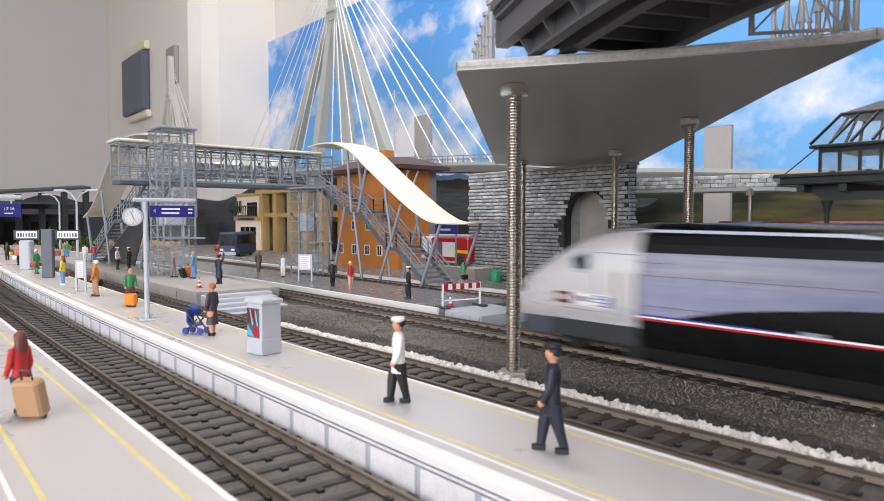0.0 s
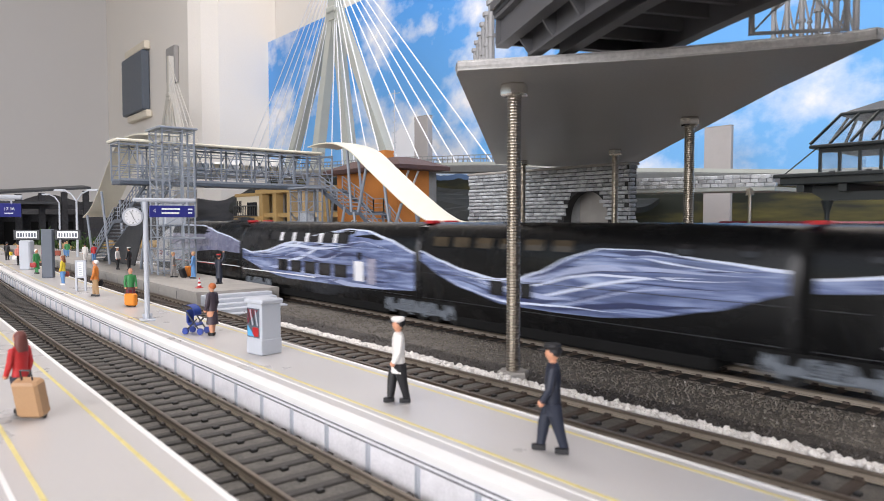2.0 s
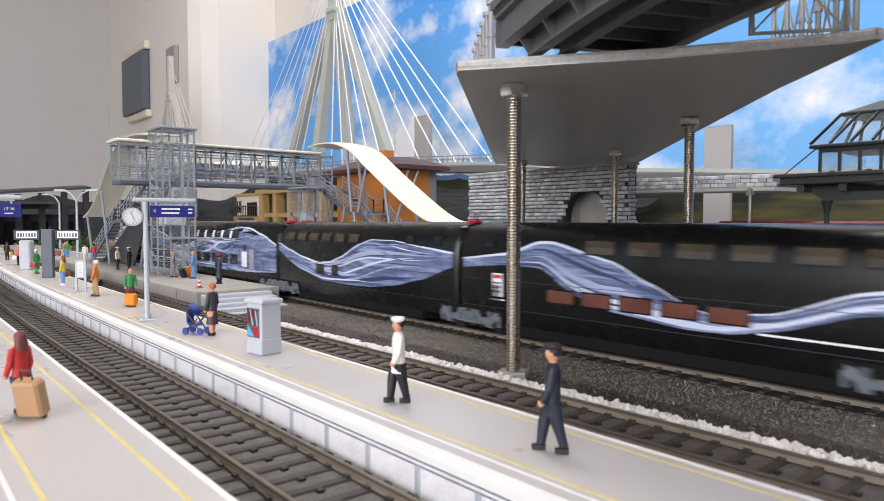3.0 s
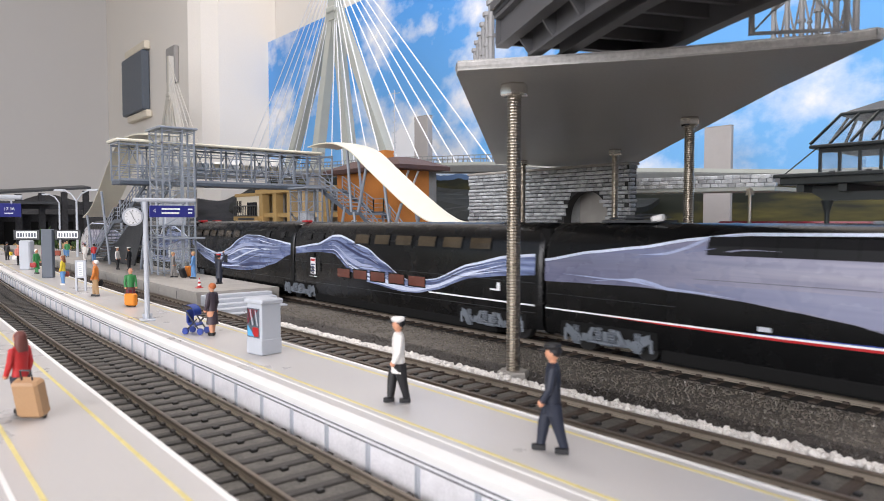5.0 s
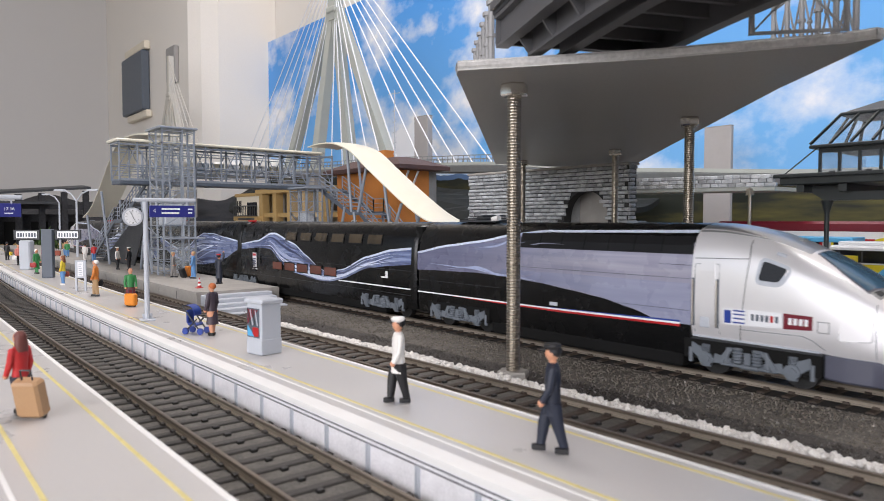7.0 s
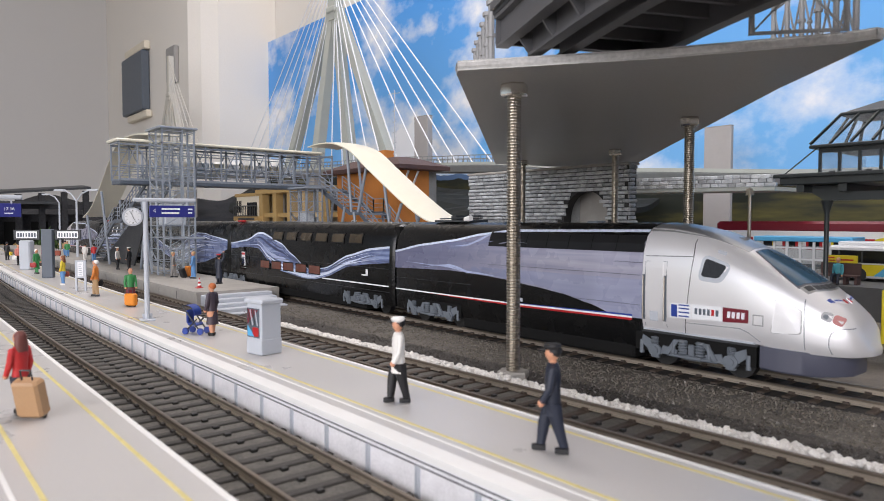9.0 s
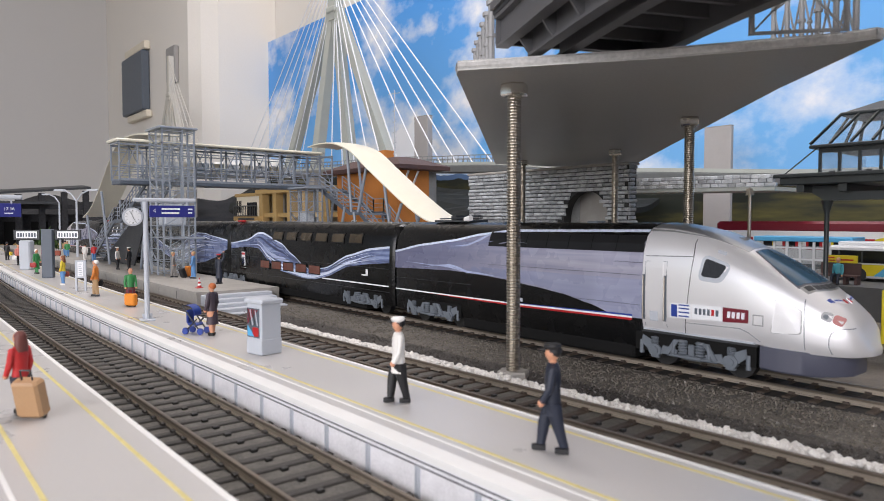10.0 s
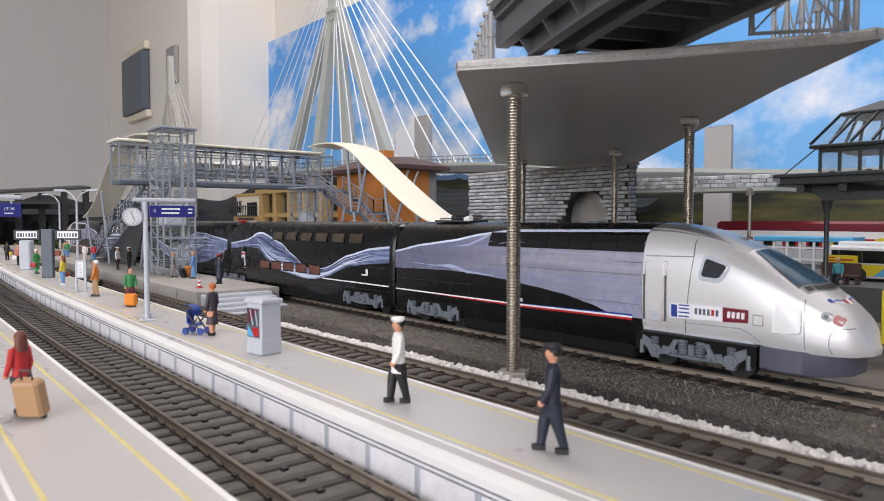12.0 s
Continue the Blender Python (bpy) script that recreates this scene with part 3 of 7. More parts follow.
def bogie(car, x, span=27.0):
    """A power bogie: open side frame, axle arms, coil springs, dampers, and four wheels that stay in view."""
    Y = -16.8
    b = Shape()
    b.wall([(x - span / 2 - 4, 9.4), (x - 9, 9.4), (x - 6, 7.2), (x + 6, 7.2), (x + 9, 9.4), (x + span / 2 + 4, 9.4), (x + span / 2 + 4, 11.2), (x - span / 2 - 4, 11.2)], Y + 0.6, Y + 2.2)
    b.box(x - 9, Y - 0.2, 3.6, x + 9, Y + 1.4, 5.2, cut=0.3)
    for s in (-1, 1):
        cx = x + s * span / 2
        b.rod((cx, Y - 0.7, 5.3), (cx, Y + 1.4, 5.3), 2.5, 14).rod((cx, Y - 1.1, 5.3), (cx, Y, 5.3), 1.5, 10)
        b.wall([(cx - s * 2, 4.0), (cx - s * 8, 4.6), (cx - s * 8.6, 6.4), (cx - s * 3, 7.6)], Y - 0.3, Y + 0.9)
        b.wall([(cx + s * 1.6, 4.2), (cx + s * 5.4, 7.6), (cx + s * 5.0, 10.8), (cx - s * 1.0, 8.0)], Y - 0.2, Y + 1.0)
        b.wall([(cx - s * 9.5, 10.6), (cx - s * 7.4, 10.6), (cx - s * 4.2, 5.2), (cx - s * 5.4, 4.4)], Y - 0.8, Y - 0.1)
        coil(b, cx + s * 0.2, Y + 0.2, 7.8, 10.6, 1.5)
        coil(b, x + s * 3.1, Y + 0.1, 5.2, 10.8, 1.7)
        b.rod((x + s * 6.6, Y - 0.4, 4.6), (x + s * 6.0, Y - 0.4, 10.4), 0.6, 8)
        b.rod((cx + s * 5.6, Y + 0.4, 3.2), (cx + s * 5.6, Y + 0.4, 8.6), 0.8, 8)
        b.box(cx - 1.6, Y - 0.5, 2.2, cx + 1.6, Y + 1.0, 3.4, cut=0.3)
    b.rod((x - 7.6, Y - 0.7, 4.4), (x + 7.6, Y - 0.7, 4.4), 0.55, 8).rod((x - 1.5, Y - 0.9, 4.4), (x + 4, Y - 0.9, 4.4), 0.9, 8)
    b.box(x - 1.1, Y - 0.5, 5.0, x + 1.1, Y + 0.8, 9.4, cut=0.3)
    b.v = [(px, py, 3.4 + (pz - 2.2) * 0.87) for px, py, pz in b.v]
    o = part("bogie", b, "bogie_grey", car, "blue-grey bogie frame with springs", smooth=True)
    # a flat black sheet gives the shade between and behind the wheels
    part("recess", Shape().box(x - span / 2 - 8, -16.68, 5.5, x + span / 2 + 8, -15.0, 11.8), "tunnel_dark", o, "black sheet for the shade behind the wheels")
    for s in (-1, 1):
        cx = x + s * span / 2
        for k in (-1, 1):
            y = k * 8.8
            part("wheel", Shape().rod((cx, y - 1.5, 5.3), (cx, y + 1.5, 5.3), 5.25, 20), "wheel_dark", o, "dark metal wheel", smooth=True)


def coach(x, length, label, top, low, upper, lower, extras):
    """Double-deck trailer. upper, lower: window bays as (x0, x1, material)."""
    c = thing("coach", label, "train coach", (x, 224, 12), group="carriages of the train")
    body = Shape().loft([ring_at(0.8, w=0.93, top=49.2), ring_at(2.0, w=0.985, top=49.9), ring_at(3.2), ring_at(length - 3.2), ring_at(length - 2.0, w=0.985, top=49.9), ring_at(length - 0.8, w=0.93, top=49.2)])
    part("body", body, "train_black", c, smooth=True)
    part("skirt", Shape().box(27, -16.3, 1.6, length - 27, 16.3, 6.6, cut=0.8), "tunnel_dark", c, "black lower skirt")
    wv = part("wave", decal(top, low, top[0][0], top[-1][0], 0.1), "livery_wave", c, "flowing blue and white wave print", smooth=True)
    streaks(wv, top, low, top[0][0] + 1, top[-1][0] - 1, 20, int(length + x))
    crest = Shape()
    g = []
    for i in range(91):
        xx = top[0][0] + (top[-1][0] - top[0][0]) * i / 90
        zt = lerp(top, xx)
        hgt = 0.3 + 0.8 * abs(math.sin(xx * 0.021 + 0.6)) ** 2
        g.append([(xx, -side_y(z) - 0.36, z) for z in (zt - hgt, zt - hgt / 2, zt + 0.1)])
    part("crest", crest.shell(g, (0, 0.12, 0)), "streak_white", c, "white crest line of the wave", smooth=True)
    for (a, b, z0, z1, m) in upper + lower:
        w = part("window_frame", plate(a - 0.7, b + 0.7, z0 - 0.6, z1 + 0.6, 0.40), "train_black", c)
        part("pane", plate(a, b, z0, z1, 0.46), m, w, "tinted pane with a dim interior behind it")
    for (name, a, b, z0, z1, m) in extras:
        o = part(name, plate(a, b, z0, z1, 0.5), m, c)
        if name == "door_label" and b - a < 8:
            part("label_band", plate(a + 0.5, b - 0.5, z1 - 2.2, z1 - 0.7, 0.56), "red_paint", o, "red heading band")
            for i in range(3):
                zz = z1 - 4.6 - i * 1.9
                part("lettering_bar", plate(a + 0.6, b - 1.0, zz, zz + 0.8, 0.56), "streak_deep", o)
    part("gangway", Shape().box(-3.5, -13.5, 7, 1.5, 13.5, 47.5), "tunnel_dark", c, "black rubber gangway")
    part("line", plate(4, length - 4, 25.1, 25.3, 0.42), "charcoal", c)
    part("line", plate(4, length - 4, 12.8, 13.0, 0.16), "charcoal", c)
    return c


NOSE = [(140.5, 50.0, 1.0), (152, 49.9, 1.0), (160, 49.3, 1.0), (171, 47.0, 0.995), (181, 43.2, 0.985), (188.5, 39.6, 0.965),
        (195.6, 35.8, 0.93), (202, 31.9, 0.875), (207, 28.4, 0.80), (211, 25.3, 0.715), (214, 22.2, 0.61), (216, 18.8, 0.48), (217, 15.2, 0.33)]
CAB_ROWS = [(0.0, 0.93), (0.10, 0.985), (0.22, 1.0), (0.42, 1.0), (0.60, 0.985), (0.75, 0.935), (0.87, 0.82), (0.95, 0.62), (0.985, 0.36), (1.0, 0.0)]


def curve(rows, x):
    """Smooth curve through rows of (x, value), by cubic pieces with mean slopes."""
    n = len(rows)
    x = min(max(x, rows[0][0]), rows[-1][0])
    i = max(k for k in range(n - 1) if rows[k][0] <= x)
    sl = lambda k: (rows[min(k + 1, n - 1)][1] - rows[max(k - 1, 0)][1]) / (rows[min(k + 1, n - 1)][0] - rows[max(k - 1, 0)][0])
    (a, p), (b, q) = rows[i], rows[i + 1]
    h = b - a
    t = (x - a) / h
    return (2 * t ** 3 - 3 * t ** 2 + 1) * p + (t ** 3 - 2 * t ** 2 + t) * h * sl(i) + (3 * t ** 2 - 2 * t ** 3) * q + (t ** 3 - t ** 2) * h * sl(i + 1)


def nose_z(x):
    return curve([(a, b) for a, b, _ in NOSE], x)


def nose_w(x):
    return curve([(a, c) for a, _, c in NOSE], x)


def cab_low(x):
    return curve([(140, 12.7), (184, 12.7), (188, 12.6), (191.5, 12.3), (200, 11.6), (212, 11.3), (219, 11.6)], x)


def nose_ring(x):
    """Section of the sloping cab: the shoulders pull in and round off as the roof comes down."""
    top, w, low = nose_z(x), nose_w(x), cab_low(x)
    out = [(x, -16.6 * w * a, low + (top - low) * h) for h, a in CAB_ROWS]
    return out + [(px, -py, pz) for px, py, pz in out[-2::-1]]


def cab_y(x, z):
    w, top, low = nose_w(x), nose_z(x), cab_low(x)
    h = (z - low) / (top - low)
    for (p, a), (q, b) in zip(CAB_ROWS, CAB_ROWS[1:]):
        if h <= q:
            return 16.6 * w * (a + (b - a) * max(0, h - p) / (q - p))
    return 0.0


def cab_z(x, y):
    """Height of the upper cab surface at x, y."""
    a, b = cab_low(x) + (nose_z(x) - cab_low(x)) * 0.45, nose_z(x)
    for _ in range(30):
        m = (a + b) / 2
        a, b = (m, b) if cab_y(x, m) > abs(y) else (a, m)
    return a


def top_patch(rows, y0, y1, off, n=14):
    """A patch on the cab's top: rows of x, between the fractions y0(x) and y1(x) of its half width."""
    g = []
    for x in rows:
        row = []
        for j in range(n + 1):
            y = y0(x) + (y1(x) - y0(x)) * j / n
            row.append((x, y, cab_z(x, y) + off))
        g.append(row)
    return Shape().shell(g, (0, 0, -0.3))


def hood_grid(x0, x1, sag, hw, off, u0=-1.0, u1=1.0, n=18):
    """A patch on the cab's top whose front edge bows forward at the middle by sag; hw(x) is its half width."""
    g = []
    for i in range(n + 1):
        v = i / n
        row = []
        for j in range(n + 1):
            q = u0 + (u1 - u0) * j / n
            x = x0[0] + (x0[1] - x0[0]) * (1 - q * q) + v * (x1 - sag * q * q - x0[0] - (x0[1] - x0[0]) * (1 - q * q))
            y = q * hw(x)
            row.append((x, y, cab_z(x, y) + off))
        g.append(row)
    return Shape().shell(g, (0, 0, -0.3))


def hood_quad(corners, off, n=6):
    """A four-cornered patch on the cab's top; corners as (x, y)."""
    a, b, c, d = [Vector(p) for p in corners]
    g = []
    for i in range(n + 1):
        p, q = a.lerp(b, i / n), d.lerp(c, i / n)
        g.append([(r.x, r.y, cab_z(r.x, r.y) + off) for r in (p.lerp(q, j / n) for j in range(n + 1))])
    return Shape().shell(g, (0, 0, -0.2))


def cab_round(corners, cut, off, n=5):
    """A round-cornered plate on the cab's near flank; corners as (x, z)."""
    pts = []
    for i, c in enumerate(corners):
        c, a, b = Vector(c), Vector(corners[i - 1]), Vector(corners[(i + 1) % len(corners)])
        p, q = c + (a - c).normalized() * cut, c + (b - c).normalized() * cut
        pts += [(1 - t) ** 2 * p + 2 * t * (1 - t) * c + t * t * q for t in (k / n for k in range(n + 1))]
    ring = lambda d: [(p.x, -cab_y(p.x, p.y) - d, p.y) for p in pts]
    return Shape().loft([ring(off - 0.2), ring(off)])


def cab_seam(rows, w, off=0.1):
    """A thin groove line along rows of (x, z) on the near flank."""
    s = Shape()
    for (xa, za), (xb, zb) in zip(rows, rows[1:]):
        d = Vector((xb - xa, zb - za)).normalized() * w
        c = cab_patch([(xa, za), (xb, zb), (xb - d.y, zb + d.x), (xa - d.y, za + d.x)], off, 5)
        s.add(c.v, c.f)
    return s


def cab_patch(corners, off=0.15, n=8):
    """A four-cornered patch lying on the cab's near flank; corners as (x, z), round the patch."""
    a, b, c, d = [Vector(p) for p in corners]
    g = []
    for i in range(n + 1):
        p, q = a.lerp(b, i / n), d.lerp(c, i / n)
        row = []
        for j in range(n + 1):
            r = p.lerp(q, j / n)
            row.append((r.x, -cab_y(r.x, r.y) - off, r.y))
        g.append(row)
    return Shape().shell(g, (0, 0.12, 0))


def text_on(parent, words, x, z, size, material, y=-16.95, bold=0.0):
    cu = bpy.data.curves.new("lettering", "FONT")
    cu.body, cu.size, cu.extrude, cu.offset = words, size * MM, 0.00003, bold * MM
    cu.materials.append(MATS[material])
    cu.align_x = "CENTER"
    ob = new("lettering", cu)
    ob.parent = parent
    ob.matrix_basis = place(x, y, z, 0, 90)
    return ob


def power_car(x, turned, label):
    """End car with a long sloping cab; local x runs from its coupling (0) to its tip (220)."""
    c = thing("power_car", label, "power car", (x, 224, 12), 180 if turned else 0, group="carriages of the train")
    body = Shape().loft([ring_at(0.8, w=0.93, top=49.2), ring_at(2.0, w=0.985, top=49.9), ring_at(3.2), ring_at(149.2)])
    part("body", body, "train_black", c, smooth=True)
    cabs = Shape().loft([nose_ring(149.2 + 67.8 * i / 44) for i in range(45)], caps=False)
    tip = nose_ring(217.0)
    cabs.loft([tip] + [[(217.0 + d, py * k2, 11.6 + (pz - 11.6) * k2) for _, py, pz in tip] for d, k2 in ((0.6, 0.8), (0.95, 0.5), (1.1, 0.2))])
    part("cab", cabs, "train_silver", c, "glossy silver-white cab with a long sloping nose", smooth=True)
    ap = []
    for i in range(13):
        xx = 190.5 + i * 1.9
        w = 15.0 * math.sqrt(max(0.02, 1 - (i / 12.6) ** 2.6)) if i > 3 else 15.4 - 0.1 * i
        lo = 5.2 - 0.6 * math.sin(math.pi * i / 12)
        ap.append([(xx, -w + 0.5, lo), (xx, w - 0.5, lo), (xx, w, lo + 0.6), (xx, w, 12.2 - 0.05 * i), (xx, -w, 12.2 - 0.05 * i), (xx, -w, lo + 0.6)])
    apron = Shape().loft(ap)
    part("apron", apron, "train_skirt", c, "blue-grey lower nose apron", smooth=True)
    part("skirt", Shape().box(54, -16.3, 1.6, 146, 16.3, 6.6, cut=0.8), "tunnel_dark", c, "black lower skirt")
    rw = lambda x: curve([(149, 11.5), (165, 11.0), (182, 9.4), (186, 9.2)], x)
    part("roof_ridge", top_patch([149.6 + i * 2.0 for i in range(18)], lambda x: -rw(x), rw, 0.14), "train_silver_top", c, "darker silver roof ridge", smooth=True)
    ws = lambda x: curve([(185, 6.6), (189, 8.6), (193, 10.1), (199.6, 11.4), (203, 11.6), (206, 11.4)], x)
    part("windscreen_seal", hood_grid((184.6, 184.6), 202.8, 2.6, lambda x: ws(x) + 0.5, 0.12), "bogie_dark", c, "dark rubber windscreen seal", smooth=True)
    part("windscreen", hood_grid((185.1, 185.1), 202.2, 2.6, ws, 0.22), "windscreen_blue", c, "dark blue tinted windscreen", smooth=True)
    part("scuttle", hood_grid((200.2, 202.8), 205.3, 2.6, ws, 0.14), "train_silver_top", c, "silver scuttle with louvre slots", smooth=True)
    for j in range(7):
        a = -0.95 + j * 0.275
        part("grille_slot", hood_grid((200.7, 203.2), 204.9, 2.6, lambda x: ws(x) - 0.4, 0.24, a, a + 0.22, 4), "charcoal", c)
    for s in (-1, 1):
        def put(name, sh, m, label="", parent=None, smooth=False):
            if s == 1:
                sh.v = [(px, -py, pz) for px, py, pz in sh.v]
            return part(name, sh, m, parent or c, label, smooth)
        top = [(1.5, 35.4), (23.6, 39.3), (45, 41.7), (64.4, 45.0), (82, 46.9), (149.2, 47.6)]
        low = [(1.5, 26.5), (23.6, 27.0), (45, 27.4), (64.4, 26.7), (82, 25.6), (98, 23.9), (113, 22.2), (127, 19.4), (137, 16.4), (149.2, 16.2)]
        put("lilac_field", decal(top, low, 1.5, 149.2), "livery_lilac", "pale lilac swoosh print", smooth=True)
        put("lilac_field", decal([(60, 30), (98, 30), (149.2, 30)], [(60, 27.5), (98, 24.5), (113, 22.4), (127, 19.6), (137, 16.6), (149.2, 16.2)], 60, 149.2, 0.16), "livery_blue_lilac", "pale lilac swoosh print", smooth=True)
        put("crest", decal([(x_, z_ + 0.1) for x_, z_ in top], [(x_, z_ - 0.9) for x_, z_ in top], 1.5, 149.2, 0.22), "streak_white", smooth=True)
        if s == -1:
            streaks(c, top, low, 3, 96, 12, 5, 0.15, ("livery_blue_lilac", "livery_lilac", "streak_pale", "livery_lilac"))
        b = put("engine_grille", plate(70.2, 149.0, 39.6, 45.6, 0.28, 0.0), "louvre_black", "long black engine-room louvre band")
        for i in range(1, 7):
            put("louvre_joint", plate(70 + i * 11.2, 70.25 + i * 11.2, 39.8, 45.4, 0.36), "tunnel_dark", parent=b)
        if s == -1:
            line_top, line_low, end = [(2, 16.05), (90, 16.0), (145.3, 16.75)], [(2, 15.45), (90, 15.4), (145.3, 16.05)], 145.3
        else:
            line_top, line_low, end = [(2, 17.1), (90, 17.2), (149, 17.3)], [(2, 16.5), (90, 16.55), (149, 16.65)], 149
        put("stripe", decal(line_top, line_low, 2, end, 0.27, 40, 2), "gloss_white", "white waist line")
        put("stripe", decal(line_low, [(25, line_low[0][1]), (60, line_low[0][1] - 0.55), (90, line_low[1][1] - 0.75), (end, line_low[2][1] - 0.8)], 25, end, 0.27, 40, 2), "red_paint", "red waist line, tapering to a point")
        put("stripe", decal([(80, line_top[1][1]), (110, line_top[1][1] + 0.6), (end, line_top[2][1] + 0.65)], line_top, 80, end, 0.27, 40, 2), "blue_paint", "blue waist line, tapering to a point")
        for xa, xb, zz in ((66, 148.4, 31.5), (118, 148.4, 20.9), (3, 60, 21.6)):
            put("panel_gap", plate(xa, xb, zz, zz + 0.16, 0.3), "bogie_dark" if zz != 21.6 else "charcoal")
        put("corner", cab_patch([(137, 14.2), (149.2, 12.8), (149.2, 16.2), (137, 16.2)], 0.2), "train_lilac")
        put("maker_plate", plate(88, 92, 17.0, 18.4, 0.4), "light_plastic", "small grey plate")
        # cab flank: door with two grab rails, side window, hatch, stickers
        d = put("cab_door", cab_patch([(150.6, 14.2), (157.6, 14.2), (157.2, 37.4), (152.2, 37.4)], 0.16), "train_silver")
        for xx in (149.9, 158.2):
            put("grab_rail", Shape().rod((xx, -17.3, 16.6), (xx, -17.3, 31.6), 0.26, 8), "zinc", "bright metal grab rail", parent=d)
            put("grab_recess", cab_patch([(xx - 0.55, 16.2), (xx + 0.55, 16.2), (xx + 0.55, 32), (xx - 0.55, 32)], 0.12), "bogie_grey", parent=d)
        put("door_step", cab_patch([(152.4, 16), (155.6, 16), (155.6, 19.4), (152.4, 19.4)], 0.24), "light_plastic", parent=d)
        for (xa, za, xb, zb) in ((150.2, 38.4, 168, 38.8), (168, 38.8, 167.4, 44.5), (168, 38.6, 165.4, 12.5)):
            put("panel_gap", cab_patch([(xa, za), (xb, zb), (xb + 0.22, zb + 0.22), (xa + 0.22, za + 0.22)], 0.1), "charcoal")
        wf = put("cab_window_frame", cab_round([(170.0, 31.2), (178.2, 30.6), (181.2, 36.6), (171.5, 40.0)], 2.4, 0.22), "light_plastic", "pale riveted window frame", smooth=True)
        put("pane", cab_round([(171.2, 32.6), (177.2, 32.2), (179.6, 36.2), (172.4, 38.6)], 1.2, 0.32), "window_dark", parent=wf, smooth=True)
        put("vent", cab_round([(175.6, 40.4), (178.4, 39.6), (178.4, 40.6), (175.6, 41.4)], 0.4, 0.2), "light_plastic")
        put("panel_gap", cab_seam([(150.4, 14.0), (150.4, 36.6), (158.6, 36.8), (158.8, 14.2)], 0.14), "bogie_grey", "fine door outline")
        put("panel_gap", cab_seam([(165.6, 16.6), (184.3, 16.9), (187.2, 15.8), (190.4, 13.4)], 0.16), "bogie_grey", "fine skirt outline")
        h = put("hatch_rim", cab_round([(193.6, 16.5), (202.2, 17.1), (202.4, 24.2), (194.9, 28.1)], 1.0, 0.1), "train_silver_top")
        put("hatch", cab_round([(193.85, 16.75), (201.95, 17.35), (202.1, 24.0), (195.1, 27.7)], 0.9, 0.16), "train_silver", parent=h)
        put("hatch_rim", cab_patch([(188.4, 18.4), (191.6, 18.4), (191.6, 21.8), (188.4, 21.8)], 0.1), "train_silver_top")
        put("hatch", cab_patch([(188.7, 18.7), (191.3, 18.7), (191.3, 21.5), (188.7, 21.5)], 0.2), "train_silver")
        put("sticker", cab_patch([(160.2, 17.9), (168.0, 18.1), (168.0, 23.1), (160.2, 23.0)], 0.2), "gloss_white", "white and blue sticker")
        put("sticker_block", cab_patch([(160.8, 18.4), (163.0, 18.4), (163.0, 22.5), (160.8, 22.5)], 0.28), "blue_paint")
        for zz in (18.6, 19.9, 21.2, 22.3):
            put("sticker_line", cab_patch([(163.6, zz), (167.4, zz), (167.4, zz + 0.45), (163.6, zz + 0.45)], 0.28), "blue_paint")
        put("sticker", cab_patch([(168.4, 18.1), (178.6, 18.5), (178.6, 23.2), (168.4, 23.1)], 0.2), "gloss_white", "white sticker")
        for i in range(6):
            put("sticker_mark", cab_patch([(169.4 + 1.45 * i, 20.0), (170.3 + 1.45 * i, 20.0), (170.3 + 1.45 * i, 22.0), (169.4 + 1.45 * i, 22.0)], 0.28), "red_paint" if i == 4 else "slate_blue")
        put("sticker", cab_patch([(179.0, 18.5), (187.1, 18.9), (187.1, 23.0), (179.0, 23.2)], 0.2), "dark_red", "dark red sticker")
        for i in range(4):
            put("sticker_mark", cab_patch([(180.4 + 1.5 * i, 20.0), (181.4 + 1.5 * i, 20.0), (181.5 + 1.5 * i, 22.0), (180.5 + 1.5 * i, 22.0)], 0.28), "gloss_white")
        hl = put("headlight", cab_round([(206.6, 22.3), (209.4, 21.0), (209.7, 23.9), (207.2, 24.4)], 0.9, 0.2), "train_silver_top", "clear headlight housing", smooth=True)
        put("lens", cab_round([(207.3, 22.6), (208.6, 22.0), (208.8, 23.3), (207.6, 23.7)], 0.5, 0.3), "bogie_grey", "grey lamp lens", parent=hl, smooth=True)
        put("lamp", cab_round([(209.7, 21.2), (212.0, 20.1), (212.7, 22.4), (210.0, 23.7)], 0.8, 0.25), "lamp_red", "unlit red tail lamp", parent=hl, smooth=True)
        put("sticker", hood_quad([(206.8, -9.4), (208.5, -1.2), (210.3, -1.2), (208.0, -9.0)], 0.2), "gloss_white", "white curved sticker on the hood")
        put("sticker_line", hood_quad([(206.95, -9.2), (207.3, -7.4), (208.6, -7.2), (208.0, -8.8)], 0.28), "blue_paint")
        put("sticker_line", hood_quad([(207.9, -6.8), (208.9, -2.8), (209.3, -2.8), (208.3, -6.8)], 0.28), "blue_paint")
        put("sticker_mark", hood_quad([(208.7, -2.4), (208.8, -1.3), (210.1, -1.3), (210.0, -2.4)], 0.28), "red_paint")
        put("nose_seam", cab_seam([(203.2, 12.6), (203.0, 18), (202.9, 22.8), (202.7, 27.6)], 0.2, 0.08), "bogie_grey")
        put("nose_seam", cab_seam([(214.6, 19.9), (210.9, 19.5), (209.5, 18.2), (209.0, 16.4), (209.0, 14.3), (209.8, 11.9)], 0.2, 0.08), "bogie_grey", "outline of the nose cover")
        put("cab_sill", cab_patch([(149.4, 12.6), (189, 12.4), (189, 13.0), (149.4, 13.2)], 0.3), "light_plastic")
    part("cab_underside", Shape().box(147, -15.9, 5.9, 190, 15.9, 12.4), "charcoal", c)
